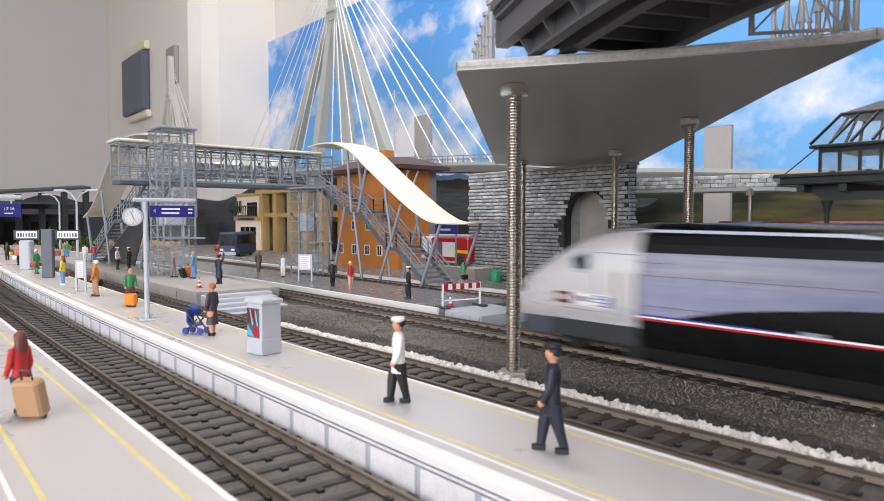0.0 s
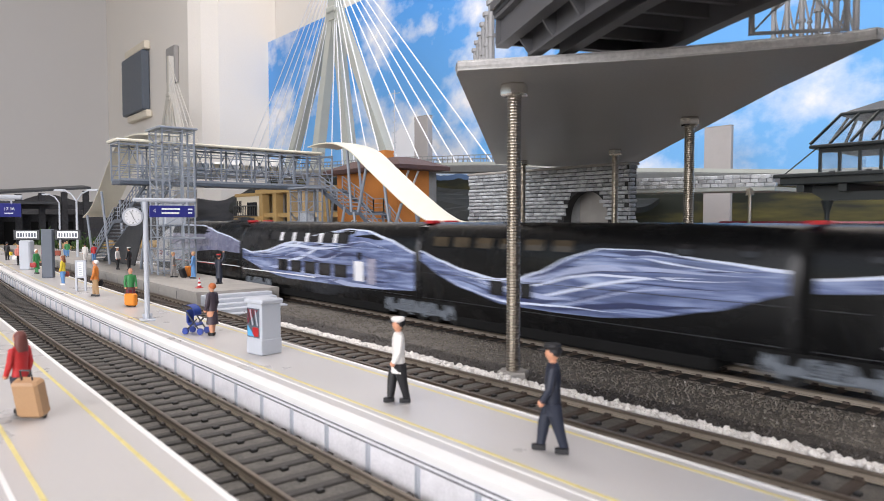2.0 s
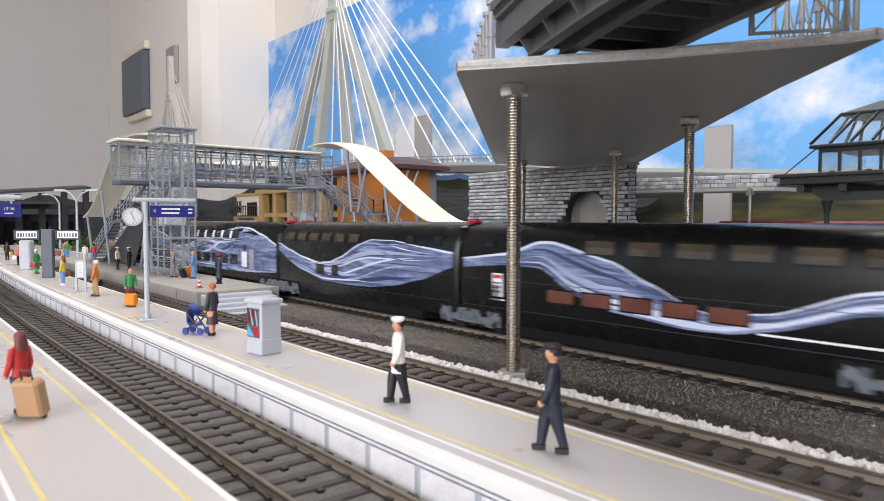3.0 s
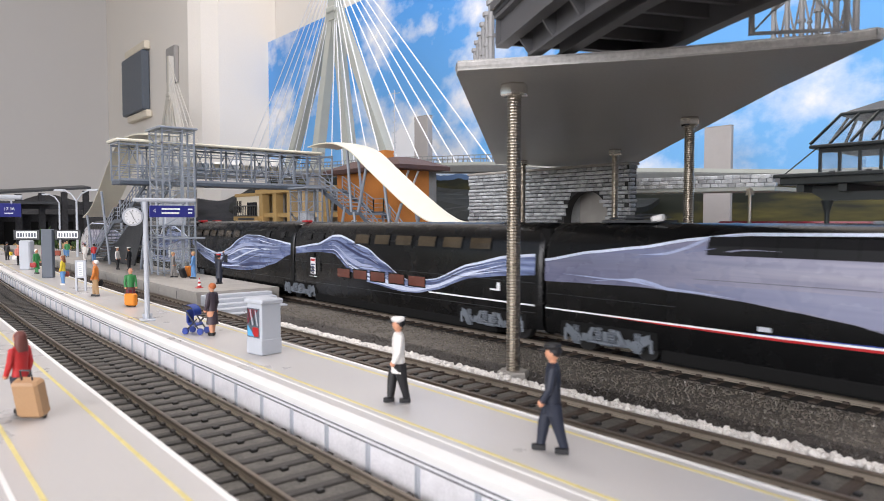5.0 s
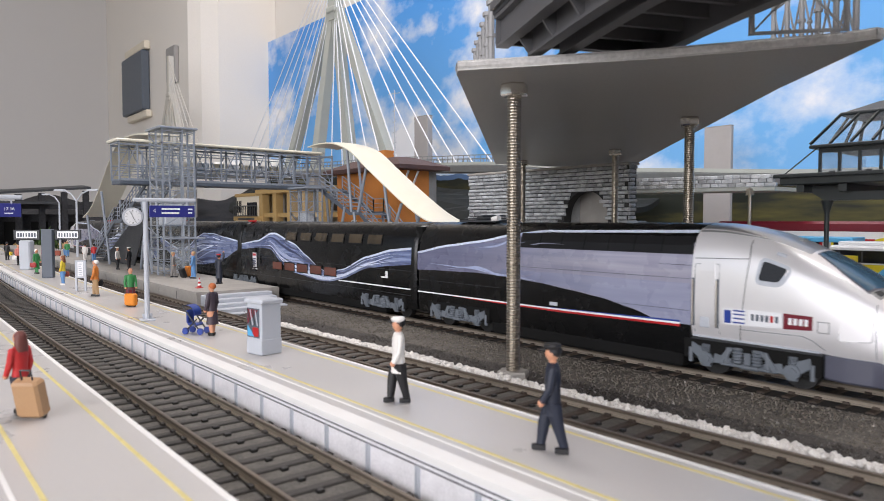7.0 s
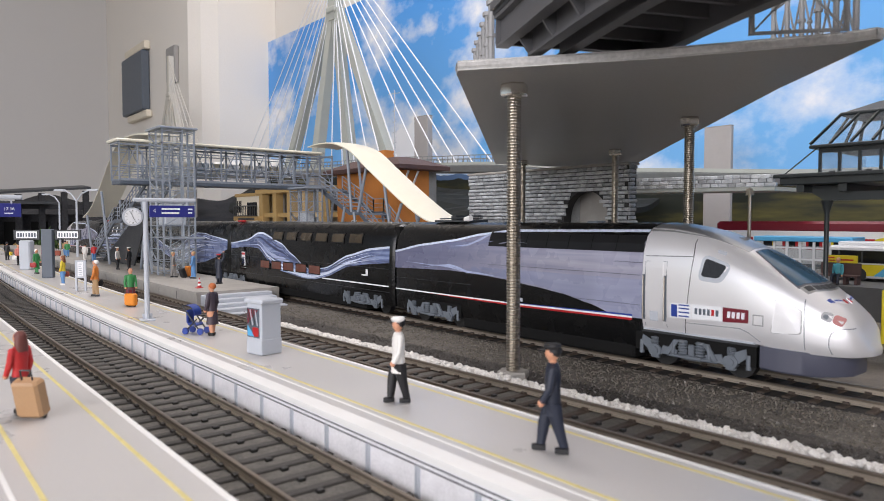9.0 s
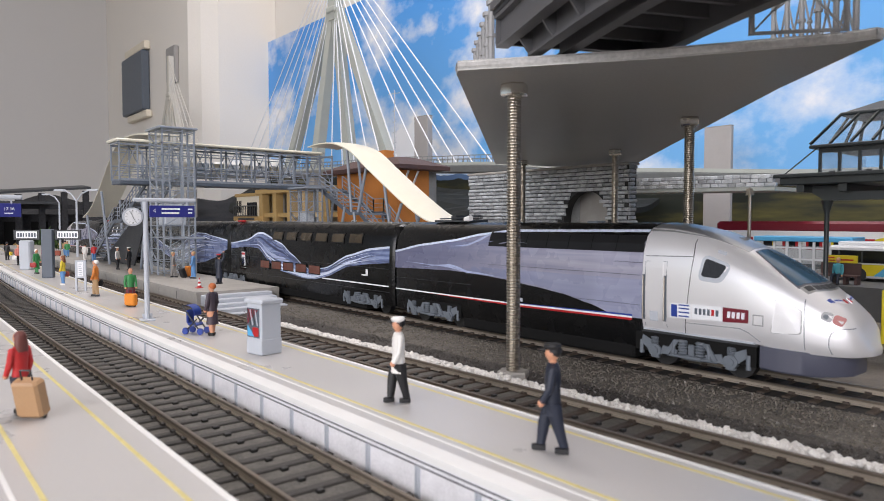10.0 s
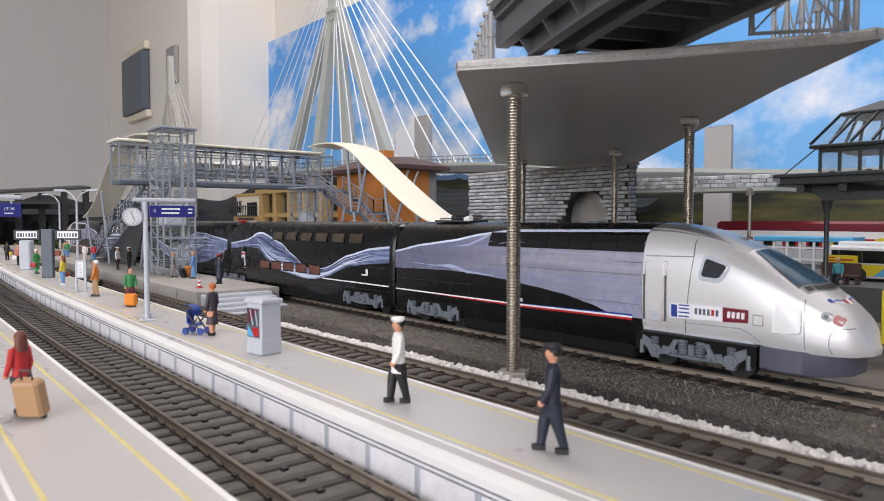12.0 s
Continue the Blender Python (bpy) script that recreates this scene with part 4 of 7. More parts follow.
    part("gangway", Shape().box(-3.5, -13.5, 7, 1.5, 13.5, 47.5), "tunnel_dark", c, "black rubber gangway")
    panto = Shape().box(22, -7, 50, 46, 7, 51.0).rod((24, -5, 51.6), (44, -5, 52.0), 0.4, 6).rod((24, 5, 51.6), (44, 5, 52.0), 0.4, 6)
    panto.bar((40, -9, 53), (40, 9, 53), 0.8, 0.6).box(30, -3, 51, 34, 3, 53)
    part("pantograph", panto, "charcoal", c, "folded dark pantograph on the roof")
    part("insulator", Shape().rod((44, -6, 51.2), (48, -6, 52), 1.3, 10), "white_paint", c, "white roof insulator")
    part("roof_hatch", Shape().box(114, -3, 49.6, 119, 3, 50.7, cut=0.3), "bogie_grey", c)
    part("roof_hatch", Shape().box(175.4, -1.6, nose_z(178) - 0.4, 178.4, 1.6, nose_z(177) + 0.35, cut=0.3), "train_silver_top", c)
    bogie(c, 31.5)
    bogie(c, 168.5)
    return c


def train():
    cars = []
    cars.append(power_car(-287.5, False, "silver and lilac high-speed power car with a long nose"))
    am, rd, dk = "window_amber", "window_red", "window_dark"
    up3 = [(73 + 19.2 * i, 86 + 19.2 * i, 38.2, 43.0, am) for i in range(6)] + [(32, 37, 39.5, 42.5, dk), (18, 22, 39.5, 42.5, dk)]
    lo3 = [(55 + 17.2 * i, 68 + 17.2 * i, 18.2, 23.0, rd) for i in range(5)]
    cars.append(coach(-500.5, 213, "black double-deck coach with a falling blue wave",
                      [(3.9, 34.0), (32, 37.0), (49, 42.3), (56, 42.4), (85, 36.0), (101, 29.1), (116, 22.6), (124.6, 20.2), (144, 22.6), (169, 31.1), (192, 35.7), (209, 37.1)],
                      [(3.8, 29.7), (32, 31.8), (51, 31.4), (68, 22.0), (85, 17.2), (116, 14.4), (130, 14.6), (144, 17.2), (169, 24.6), (192, 27.1), (209, 28.4)],
                      up3, lo3, [("door", 18, 28, 15, 31, "train_black"), ("door_label", 23.4, 29.4, 17.8, 28.0, "gloss_white"), ("white_mark", 22.0, 31.0, 16.3, 16.8, "gloss_white"), ("door_window", 33.4, 35.2, 20, 26, dk), ("white_mark", 183, 189, 20.4, 21.2, "gloss_white"), ("white_mark", 187.2, 189.2, 20.6, 24.0, "gloss_white"), ("waist_line", 140, 209, 15.7, 16.4, "gloss_white")]))
    up2 = [(12 + 15 * i, 22 + 15 * i, 38.5, 43.0, am) for i in range(6)] + [(142, 147, 39.5, 43, dk), (164, 169, 39.5, 43, dk)]
    cars.append(coach(-683.0, 182, "black double-deck coach with a rolling blue wave",
                      [(2, 36.0), (18, 32.0), (33, 28.6), (55, 25.6), (68, 26.6), (80, 30.0), (98, 37.4), (110, 40.4), (130, 40.4), (154, 38.0), (178.6, 36.0)],
                      [(2, 31.0), (18, 24.0), (33, 19.6), (60, 14.7), (89, 14.2), (110, 14.6), (130, 16.6), (154, 21.3), (178.6, 28.8)],
                      up2, [(52, 60, 19, 24, dk), (70, 76, 19, 24, dk)], []))
    up1 = [(34 + 17 * i, 45 + 17 * i, 38.0, 43.2, dk) for i in range(7)]
    lo1 = [(62 + 18 * i, 74 + 18 * i, 18.5, 24.5, dk) for i in range(5)]
    ex1 = [("white_panel", 46.5 + 17 * i, 50 + 17 * i, 37.5, 43.0, "gloss_white") for i in range(1, 6)]
    cars.append(coach(-896.0, 213, "black double-deck coach wrapped in pale blue waves",
                      [(4, 30.5), (20, 28.5), (43, 30.5), (73, 36.5), (99, 40.3), (118, 43.0), (144, 46.0), (164, 45.4), (188, 41.1), (210, 34.9)],
                      [(4, 23.5), (43, 15.5), (73, 13.1), (99, 13.2), (144, 13.2), (182, 13.9), (210, 15.5)],
                      up1, lo1, ex1 + [("door_label", 155, 164, 17, 28, "gloss_white"), ("door_window", 158, 162, 29, 33, dk), ("door", 168, 176, 16, 30, "livery_lilac"), ("waist_line", 4, 110, 15.6, 16.3, "gloss_white")]))
    cars.append(power_car(-896.0, True, "silver and lilac leading power car of the train"))
    for c, xs in zip(cars[1:4], ((183, 8), (8,), (30, 205))):
        for xx in xs:
            bogie(c, xx)
    # red tail markers over the couplings
    for c in cars[2:4]:
        part("red_marker", Shape().box(-4, -9, 49.2, 2, -3, 50.8, cut=0.3).box(-4, 3, 49.2, 2, 9, 50.8, cut=0.3), "red_paint", c, "red roof coupling cover")
    part("red_marker", Shape().box(-2, -9, 49.6, 3, -4, 50.9, cut=0.3), "red_paint", cars[1], "red roof coupling cover")
    return cars


# ---- the board on threaded rods and the arch bridge on it ----
SLAB_Z = 108.8


def slab():
    poly = [(-163, 142), (-159, 139), (-111, 172.5), (-70, 195), (-63.5, 196.2), (-62.6, 198.5), (-109, 244), (-221, 364.5), (-325, 477), (-334, 483), (-386, 463), (-401, 392)]
    t = thing("board", "pale grey painted board held up on threaded rods", "board")
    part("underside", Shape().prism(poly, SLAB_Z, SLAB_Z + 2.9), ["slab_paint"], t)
    e = Shape()
    n = len(poly)
    rng = random.Random(3)
    for i in range(n):
        a, b = Vector(poly[i]), Vector(poly[(i + 1) % n])
        d = (b - a).normalized()
        o = Vector((d.y, -d.x))
        k = max(2, int((b - a).length / 8))
        rows = []
        for j in range(k + 1):
            p = a.lerp(b, j / k)
            w = rng.uniform(-0.1, 0.12)
            rows.append([(p.x + o.x * r, p.y + o.y * r, SLAB_Z + z + w) for r, z in ((0.02, 0.5), (0.35 + w, 1.2), (0.35 + w, 2.3), (-0.3, 3.0), (-1.2, 3.05))])
        e.sheet(rows)
    part("raw_edge", e, "slab_edge", t, "rough pale sawn edge")
    part("top_face", Shape().prism([(x * 0.999, y * 1.001) for x, y in poly], SLAB_Z + 2.91, SLAB_Z + 3.0), "slab_edge", t)


def threaded_rod(x, y, r, z0, foot):
    t = thing("threaded_rod", "shiny zinc threaded rod with hexagon nuts", "threaded rod", (x, y, 0), group="rods under the board")
    n = 14
    pitch = r * 0.40
    turns = int((SLAB_Z - z0) / pitch)
    s = Shape()
    prof = []
    for i in range(turns):
        zz = z0 + i * pitch
        prof += [(r * 0.84, zz), (r, zz + pitch * 0.42), (r, zz + pitch * 0.58)]
    prof.append((r * 0.84, SLAB_Z))
    s.lathe(prof, n)
    part("rod", s, "zinc", t, smooth=False)
    hx = lambda q, za, zb: Shape().lathe([(q * 0.9, za), (q, za + 0.6), (q, zb - 0.6), (q * 0.9, zb)], 6)
    part("nut", hx(r * 1.9, SLAB_Z - r * 1.7, SLAB_Z - 0.05), "bright_zinc", t, "hexagon nut, bright zinc")
    if foot:
        part("foot", hx(r * 2.3, 6.2, 11.6), "concrete", t, "hexagon foot nut, dulled grey")


def arch_bridge():
    """A dark girder bridge that rests on the board and runs on over the near tracks."""
    ax = Vector((0.915, -0.403, 0))
    sd = Vector((0.403, 0.915, 0))
    o = Vector((-149, 158, SLAB_Z + 3.0))
    t = thing("girder_bridge", "dark grey curved steel railway bridge resting on the board", "bridge")
    P = lambda u, w, z: tuple(o + ax * u + sd * w + Vector((0, 0, z)))
    rise = lambda u: 0.2 + 2.6 * math.sin(math.pi * min(max(u, 0), 130) / 130)
    # past u 130 the span is unseen, added to shade the gravel below
    us = [-4 + i * 5.5 for i in range(46)]

    def beam(w0, w1, z0, z1, first=0, lift=rise):
        return Shape().loft([[P(u, w0, lift(u) + z0), P(u, w1, lift(u) + z0), P(u, w1, lift(u) + z1), P(u, w0, lift(u) + z1)] for u in us[first:]])
    for w in (0.0, 9.0, 37.0):
        part("girder_flange", beam(w - 1.9, w + 1.9, 0, 0.9, 2), "dark_steel", t, "riveted lower flange")
        part("girder_web", beam(w - 0.4, w + 0.4, 0.9, 9, 2), "dark_steel", t)
    part("outer_girder", beam(-6.4, -5.4, 6.0, 14.0), "dark_steel", t, "grey outer edge girder")
    part("outer_flange", beam(-8.0, -4.0, 5.2, 6.2), "dark_steel", t)
    part("outer_flange", beam(-8.6, -3.6, 14.0, 15.2), "dark_steel", t)
    part("walkway_edge", beam(-10.0, -8.4, 16.5, 19.0), "dark_steel", t)
    for u in us[2::3]:
        z = rise(u)
        part("bracket", Shape().loft([[P(u + d, -0.4, z + 1.2), P(u + d, -1.8, z + 1.2), P(u + d, -5.4, z + 6.2), P(u + d, -5.4, z + 9), P(u + d, -0.4, z + 9)] for d in (-0.4, 0.4)]), "dark_steel", t)
    for u in us[2::2]:
        part("cross_beam", Shape().bar(P(u, 9, 5.5 + rise(u)), P(u, 37, 5.5 + rise(u)), 1.6, 4.0), "dark_steel", t)
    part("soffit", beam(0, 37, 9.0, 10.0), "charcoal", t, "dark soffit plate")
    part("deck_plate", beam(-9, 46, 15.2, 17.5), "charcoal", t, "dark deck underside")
    part("end_plate", Shape().bar(P(-4, -8, 11), P(-4, 44, 11), 1.0, 9), "dark_steel", t)
    part("bearing", Shape().bar(P(-2, 1, 0.6), P(-2, 8, 0.6), 4, 1.2), "dark_steel", t)
    part("bearing", Shape().bar(P(-2, 32, 0.6), P(-2, 38, 0.6), 4, 1.2), "dark_steel", t)


def lattice_rail(x, y, ang, bays, h, post, label, w=11.0):
    t = thing("lattice_railing", label, "railing", (x, y, SLAB_Z + 3.0), ang, group="railings on the board")
    for i in range(bays + 1):
        p = Shape().rod((i * w, 0, 0), (i * w, 0, h), post, 8)
        p.rod((i * w, 0, h * 0.55), (i * w, 0, h * 0.55 + 1), post * 1.5, 8).rod((i * w, 0, h), (i * w, 0, h + 1.4), post * 1.7, 8)
        part("post", p, "railing_grey", t)
    for i in range(bays):
        part("lattice", Shape().bar((i * w, 0, 0.5), (i * w + w, 0, h - 1), 0.5, 0.5).bar((i * w, 0, h - 1), (i * w + w, 0, 0.5), 0.5, 0.5).ball((i * w + w / 2, 0, h / 2), 0.9), "railing_grey", t)
    part("top_bar", Shape().bar((0, 0, h - 1), (bays * w, 0, h - 1), 0.8, 0.8), "railing_grey", t)
    part("bottom_bar", Shape().bar((0, 0, 0.4), (bays * w, 0, 0.4), 0.8, 0.8), "railing_grey", t)


# ---- the footbridge ----
FB_X0, FB_X1, FB_Y0, FB_Y1, FB_Z0, FB_Z1 = -608, -583, 152, 347, 95, 126


def footbridge():
    t = thing("footbridge", "grey steel footbridge with a pale roof across the tracks", "footbridge")
    G = "grey_plastic"
    part("floor_beam", Shape().box(FB_X0, FB_Y0, FB_Z0 - 3, FB_X1, FB_Y1, FB_Z0, cut=0.4), "slate_blue", t, "dark blue-grey floor beam")
    part("roof", Shape().box(FB_X0 - 2, FB_Y0 - 3, FB_Z1, FB_X1 + 3, FB_Y1 - 12, FB_Z1 + 2.2, cut=0.8), "cream_plastic", t, "pale cream roof sheet")
    n = 14
    ys = [FB_Y0 + (FB_Y1 - FB_Y0) * i / n for i in range(n + 1)]
    for x in (FB_X0 + 0.8, FB_X1 - 0.8):
        for i, y in enumerate(ys):
            part("post", Shape().box(x - 0.6, y - 0.6, FB_Z0, x + 0.6, y + 0.6, FB_Z1), G, t)
            if i < n:
                a, b = (FB_Z0 + 1, FB_Z1 - 2) if i % 2 == 0 else (FB_Z1 - 2, FB_Z0 + 1)
                part("brace", Shape().bar((x, y, a), (x, ys[i + 1], b), 0.6, 0.7), G, t)
        for z, w in ((FB_Z0 + 9, 0.7), (FB_Z0 + 12.5, 0.9), (FB_Z0 + 5, 0.6), (FB_Z1 - 2, 1.5), (FB_Z0 + 1, 1.5), (FB_Z1 - 7, 0.7)):
            part("rail", Shape().box(x - 0.5, FB_Y0, z - w / 2, x + 0.5, FB_Y1, z + w / 2), G, t)
    for y in ys[::2]:
        part("roof_beam", Shape().box(FB_X0, y - 0.6, FB_Z1 - 1.6, FB_X1, y + 0.6, FB_Z1), G, t)
    # white panes on the far side
    for i in range(2, n - 2):
        g = part("pane", Shape().box(FB_X0 - 0.3, ys[i] + 1.5, FB_Z0 + 9, FB_X0, ys[i + 1] - 1.5, FB_Z0 + 19), "gloss_white" if i % 2 else "cream_render", t, "pale panel")
    return t


def leaning_leg(name_parent, p, q, r=1.25):
    part("leg", Shape().rod(p, q, r, 10), "grey_plastic", name_parent, smooth=True)


def lift_tower(y0, y1, z0, z1, label):
    t = thing("lift_tower", label, "lift tower", (0, 0, 0), group="lift towers of the footbridge")
    x0, x1 = -583, -550
    G = "grey_plastic"
    for x in (x0 + 1, x0 + 17, x1 - 1):
        for y in (y0 + 1, (y0 + y1) / 2 + 3, y1 - 1):
            if x == x0 + 17 and y0 + 2 < y < y1 - 2:
                continue
            part("post", Shape().box(x - 0.6, y - 0.6, z0, x + 0.6, y + 0.6, z1), G, t)
    n = int((z1 - z0) / 9)
    for i in range(n + 1):
        z = z0 + 2 + i * (z1 - z0 - 4) / n
        part("ring", Shape().box(x0, y0, z - 0.28, x1, y0 + 0.8, z + 0.28).box(x0, y1 - 0.8, z - 0.28, x1, y1, z + 0.28)
             .box(x1 - 0.8, y0, z - 0.28, x1, y1, z + 0.28).box(x0, y0, z - 0.28, x0 + 0.8, y1, z + 0.28), G, t)
    for i in range(n):
        za = z0 + 2 + i * (z1 - z0 - 4) / n
        zb = za + (z1 - z0 - 4) / n
        if i % 2 == 0:
            part("brace", Shape().bar((x1 - 0.5, y0 + 1, za), (x1 - 0.5, (y0 + y1) / 2 + 3, zb), 0.6, 0.7), G, t)
        else:
            part("brace", Shape().bar((x0, y0 + 0.4, zb), (x0 + 17, y0 + 0.4, za), 0.6, 0.7), G, t)
        for (a, b, c, d) in ((x1 - 0.3, y0 + 1.5, x1 - 0.1, y1 - 1.5), (x0 + 1.5, y0 + 0.1, x1 - 1.5, y0 + 0.3)):
            p = part("pane", Shape().box(a, b, za + 0.8, c, d, zb - 0.8), "clear_pane", t, "clear glass pane")
            p.visible_shadow = False
    part("cap", Shape().box(x0 - 1.5, y0 - 1.5, z1, x1 + 1.5, y1 + 1.5, z1 + 1.6, cut=0.4), G, t)
    part("lift_car", Shape().box(x0 + 7, y0 + 5, z0 + 40, x1 - 9, y1 - 5, z0 + 57, cut=0.6), "light_plastic", t, "pale lift car")
    part("door_canopy", Shape().box(x1, y0 + 1, z0 + 29, x1 + 12, y1 + 2, z0 + 30.2), G, t, "small grey entrance canopy")
    part("door", Shape().box(x1 - 0.6, y0 + 6, z0 + 2, x1 + 0.1, y1 - 6, z0 + 26), "milky_pane", t, "glazed lift door")
    return t


def stair(label, pts, y0, y1):
    """A straight stair along pts of (x, z), top first; level pieces are landings."""
    t = thing("staircase", label, "stairs", (0, 0, 0), group="stairs of the footbridge")
    G = "grey_plastic"
    for y in (y0, y1):
        for (p, q) in zip(pts, pts[1:]):
            part("stringer", Shape().bar((p[0], y, p[1] - 1), (q[0], y, q[1] - 1), 1.0, 3.4), "slate_blue", t)
            for h, w in ((12, 0.8), (8, 0.5), (4.5, 0.5)):
                part("handrail", Shape().bar((p[0], y, p[1] + h), (q[0], y, q[1] + h), w, w), G, t)
            k = max(1, int(abs(q[0] - p[0]) / 9))
            for i in range(k + 1):
                f = i / k
                x, z = p[0] + (q[0] - p[0]) * f, p[1] + (q[1] - p[1]) * f
                part("baluster", Shape().box(x - 0.4, y - 0.4, z, x + 0.4, y + 0.4, z + 12), G, t)
    for (p, q) in zip(pts, pts[1:]):
        if abs(p[1] - q[1]) < 1:
            part("landing", Shape().box(min(p[0], q[0]), y0, p[1] - 2.2, max(p[0], q[0]), y1, p[1] - 1), G, t)
            continue
        n = max(3, int(abs(p[1] - q[1]) / 3.4))
        for i in range(n):
            f = (i + 0.5) / n
            x, z = p[0] + (q[0] - p[0]) * f, p[1] + (q[1] - p[1]) * f
            w = abs(q[0] - p[0]) / n
            part("step", Shape().box(x - w * 0.55, y0 + 0.6, z - 0.9, x + w * 0.55, y1 - 0.6, z + 0.2), G, t)
    return t


def wave_canopy(label, path, y0, y1, sag):
    """A bent cream roof sheet; path as (x, z) and the sheet spans y0 to y1."""
    g = []
    for x, z in path:
        g.append([(x + (yy - (y0 + y1) / 2) * 0.0, yy, z + sag * (1 - (2 * (yy - y0) / (y1 - y0) - 1) ** 2)) for yy in [y0 + (y1 - y0) * j / 8 for j in range(9)]])
    return solid("canopy", Shape().shell(g, (0, 0, 1.0)), "cream_plastic", label, "canopy", group="canopies over the stairs", smooth=True)


def smooth_path(rows, n=40):
    """Catmull-Rom points through rows of (x, z)."""
    r = [rows[0]] + list(rows) + [rows[-1]]
    out = []
    for i in range(1, len(r) - 2):
        p0, p1, p2, p3 = [Vector(v) for v in r[i - 1:i + 3]]
        k = n // (len(rows) - 1)
        for j in range(k):
            s = j / k
            out.append(tuple(0.5 * (2 * p1 + (p2 - p0) * s + (2 * p0 - 5 * p1 + 4 * p2 - p3) * s * s + (3 * p1 - p0 - 3 * p2 + p3) * s ** 3)))
    out.append(tuple(rows[-1]))
    return out


def crossing():
    fb = footbridge()
    lift_tower(174, 201, 19.0, 135, "open grey steel lift tower with glass panes")
    lift_tower(300, 318, 13.0, 91.5, "grey steel lift tower on the low platform")
    s1 = stair("grey footbridge stairs down to the island platform", [(-610, 95), (-690, 63), (-712, 63), (-808, 19.6)], 180, 202)
    s2 = stair("grey footbridge stairs down to the far platform", [(-565, 93), (-512, 70), (-496, 70), (-457, 41), (-443, 41), (-404, 13.6)], 322, 347)
    part("top_landing", Shape().box(-584, 322, 91.5, -564, 347, 93), "grey_plastic", s2)
    part("apron_panel", Shape().wall([(-630, 86), (-690, 19.2), (-806, 19.2)], 191, 192), "charcoal", s1, "dark panel under the flight")
    wave_canopy("cream wavy canopy over the far stairs",
                smooth_path([(-578, 131.2), (-560, 132.6), (-533, 131), (-505, 122.4), (-480, 107), (-440, 83), (-410, 67), (-388, 60.5), (-352, 60)]), 317, 350, 1.0)
    wave_canopy("cream wavy canopy over the island stairs",
                smooth_path([(-596, 134), (-640, 138), (-685, 136.5), (-712, 127), (-738, 111), (-772, 90), (-805, 74), (-838, 65.5)]), 179, 204, 1.0)
    for p, q in (((-504, 321, 70), (-492, 321, 13)), ((-433, 320, 76), (-464, 320, 13)), ((-519, 321, 74), (-538, 321, 13)), ((-385, 320, 60), (-408, 320, 13)),
                 ((-457, 348, 92), (-443, 348, 41)), ((-458, 321, 92), (-447, 321, 41)), ((-515, 321, 127), (-508, 321, 70)), ((-484, 321, 108), (-497, 321, 70)),
                 ((-540, 348, 130), (-532, 348, 80)), ((-372, 348, 60), (-396, 348, 13)), ((-560, 326, 91), (-548, 326, 13)), ((-578, 345, 91), (-590, 345, 13)), ((-500, 348, 70), (-488, 348, 13)), ((-440, 348, 80), (-470, 348, 13))):
        leaning_leg(s2, p, q)
    for p, q in (((-759, 180, 92), (-732, 180, 19)), ((-821, 180, 68), (-800, 180, 19)), ((-633, 181, 93), (-601, 181, 19)), ((-612, 183, 93), (-640, 183, 19)), ((-700, 203, 130), (-692, 203, 19)), ((-780, 203, 84), (-770, 203, 19))):
        leaning_leg(s1, p, q)


# ---- platform furniture ----
def bars(parent, x0, x1, y, z0, z1, rows, material, seed=1):
    """Unreadable lettering as plain bars on a face turned to +x or -y."""
    rng = random.Random(seed)
    for i in range(rows):
        z = z1 - (i + 0.5) * (z1 - z0) / rows
        h = (z1 - z0) / rows * 0.2
        part("lettering_bar", Shape().box(x0, y - 0.06, z - h, x0 + (x1 - x0) * rng.uniform(0.7, 1), y, z + h), material, parent)


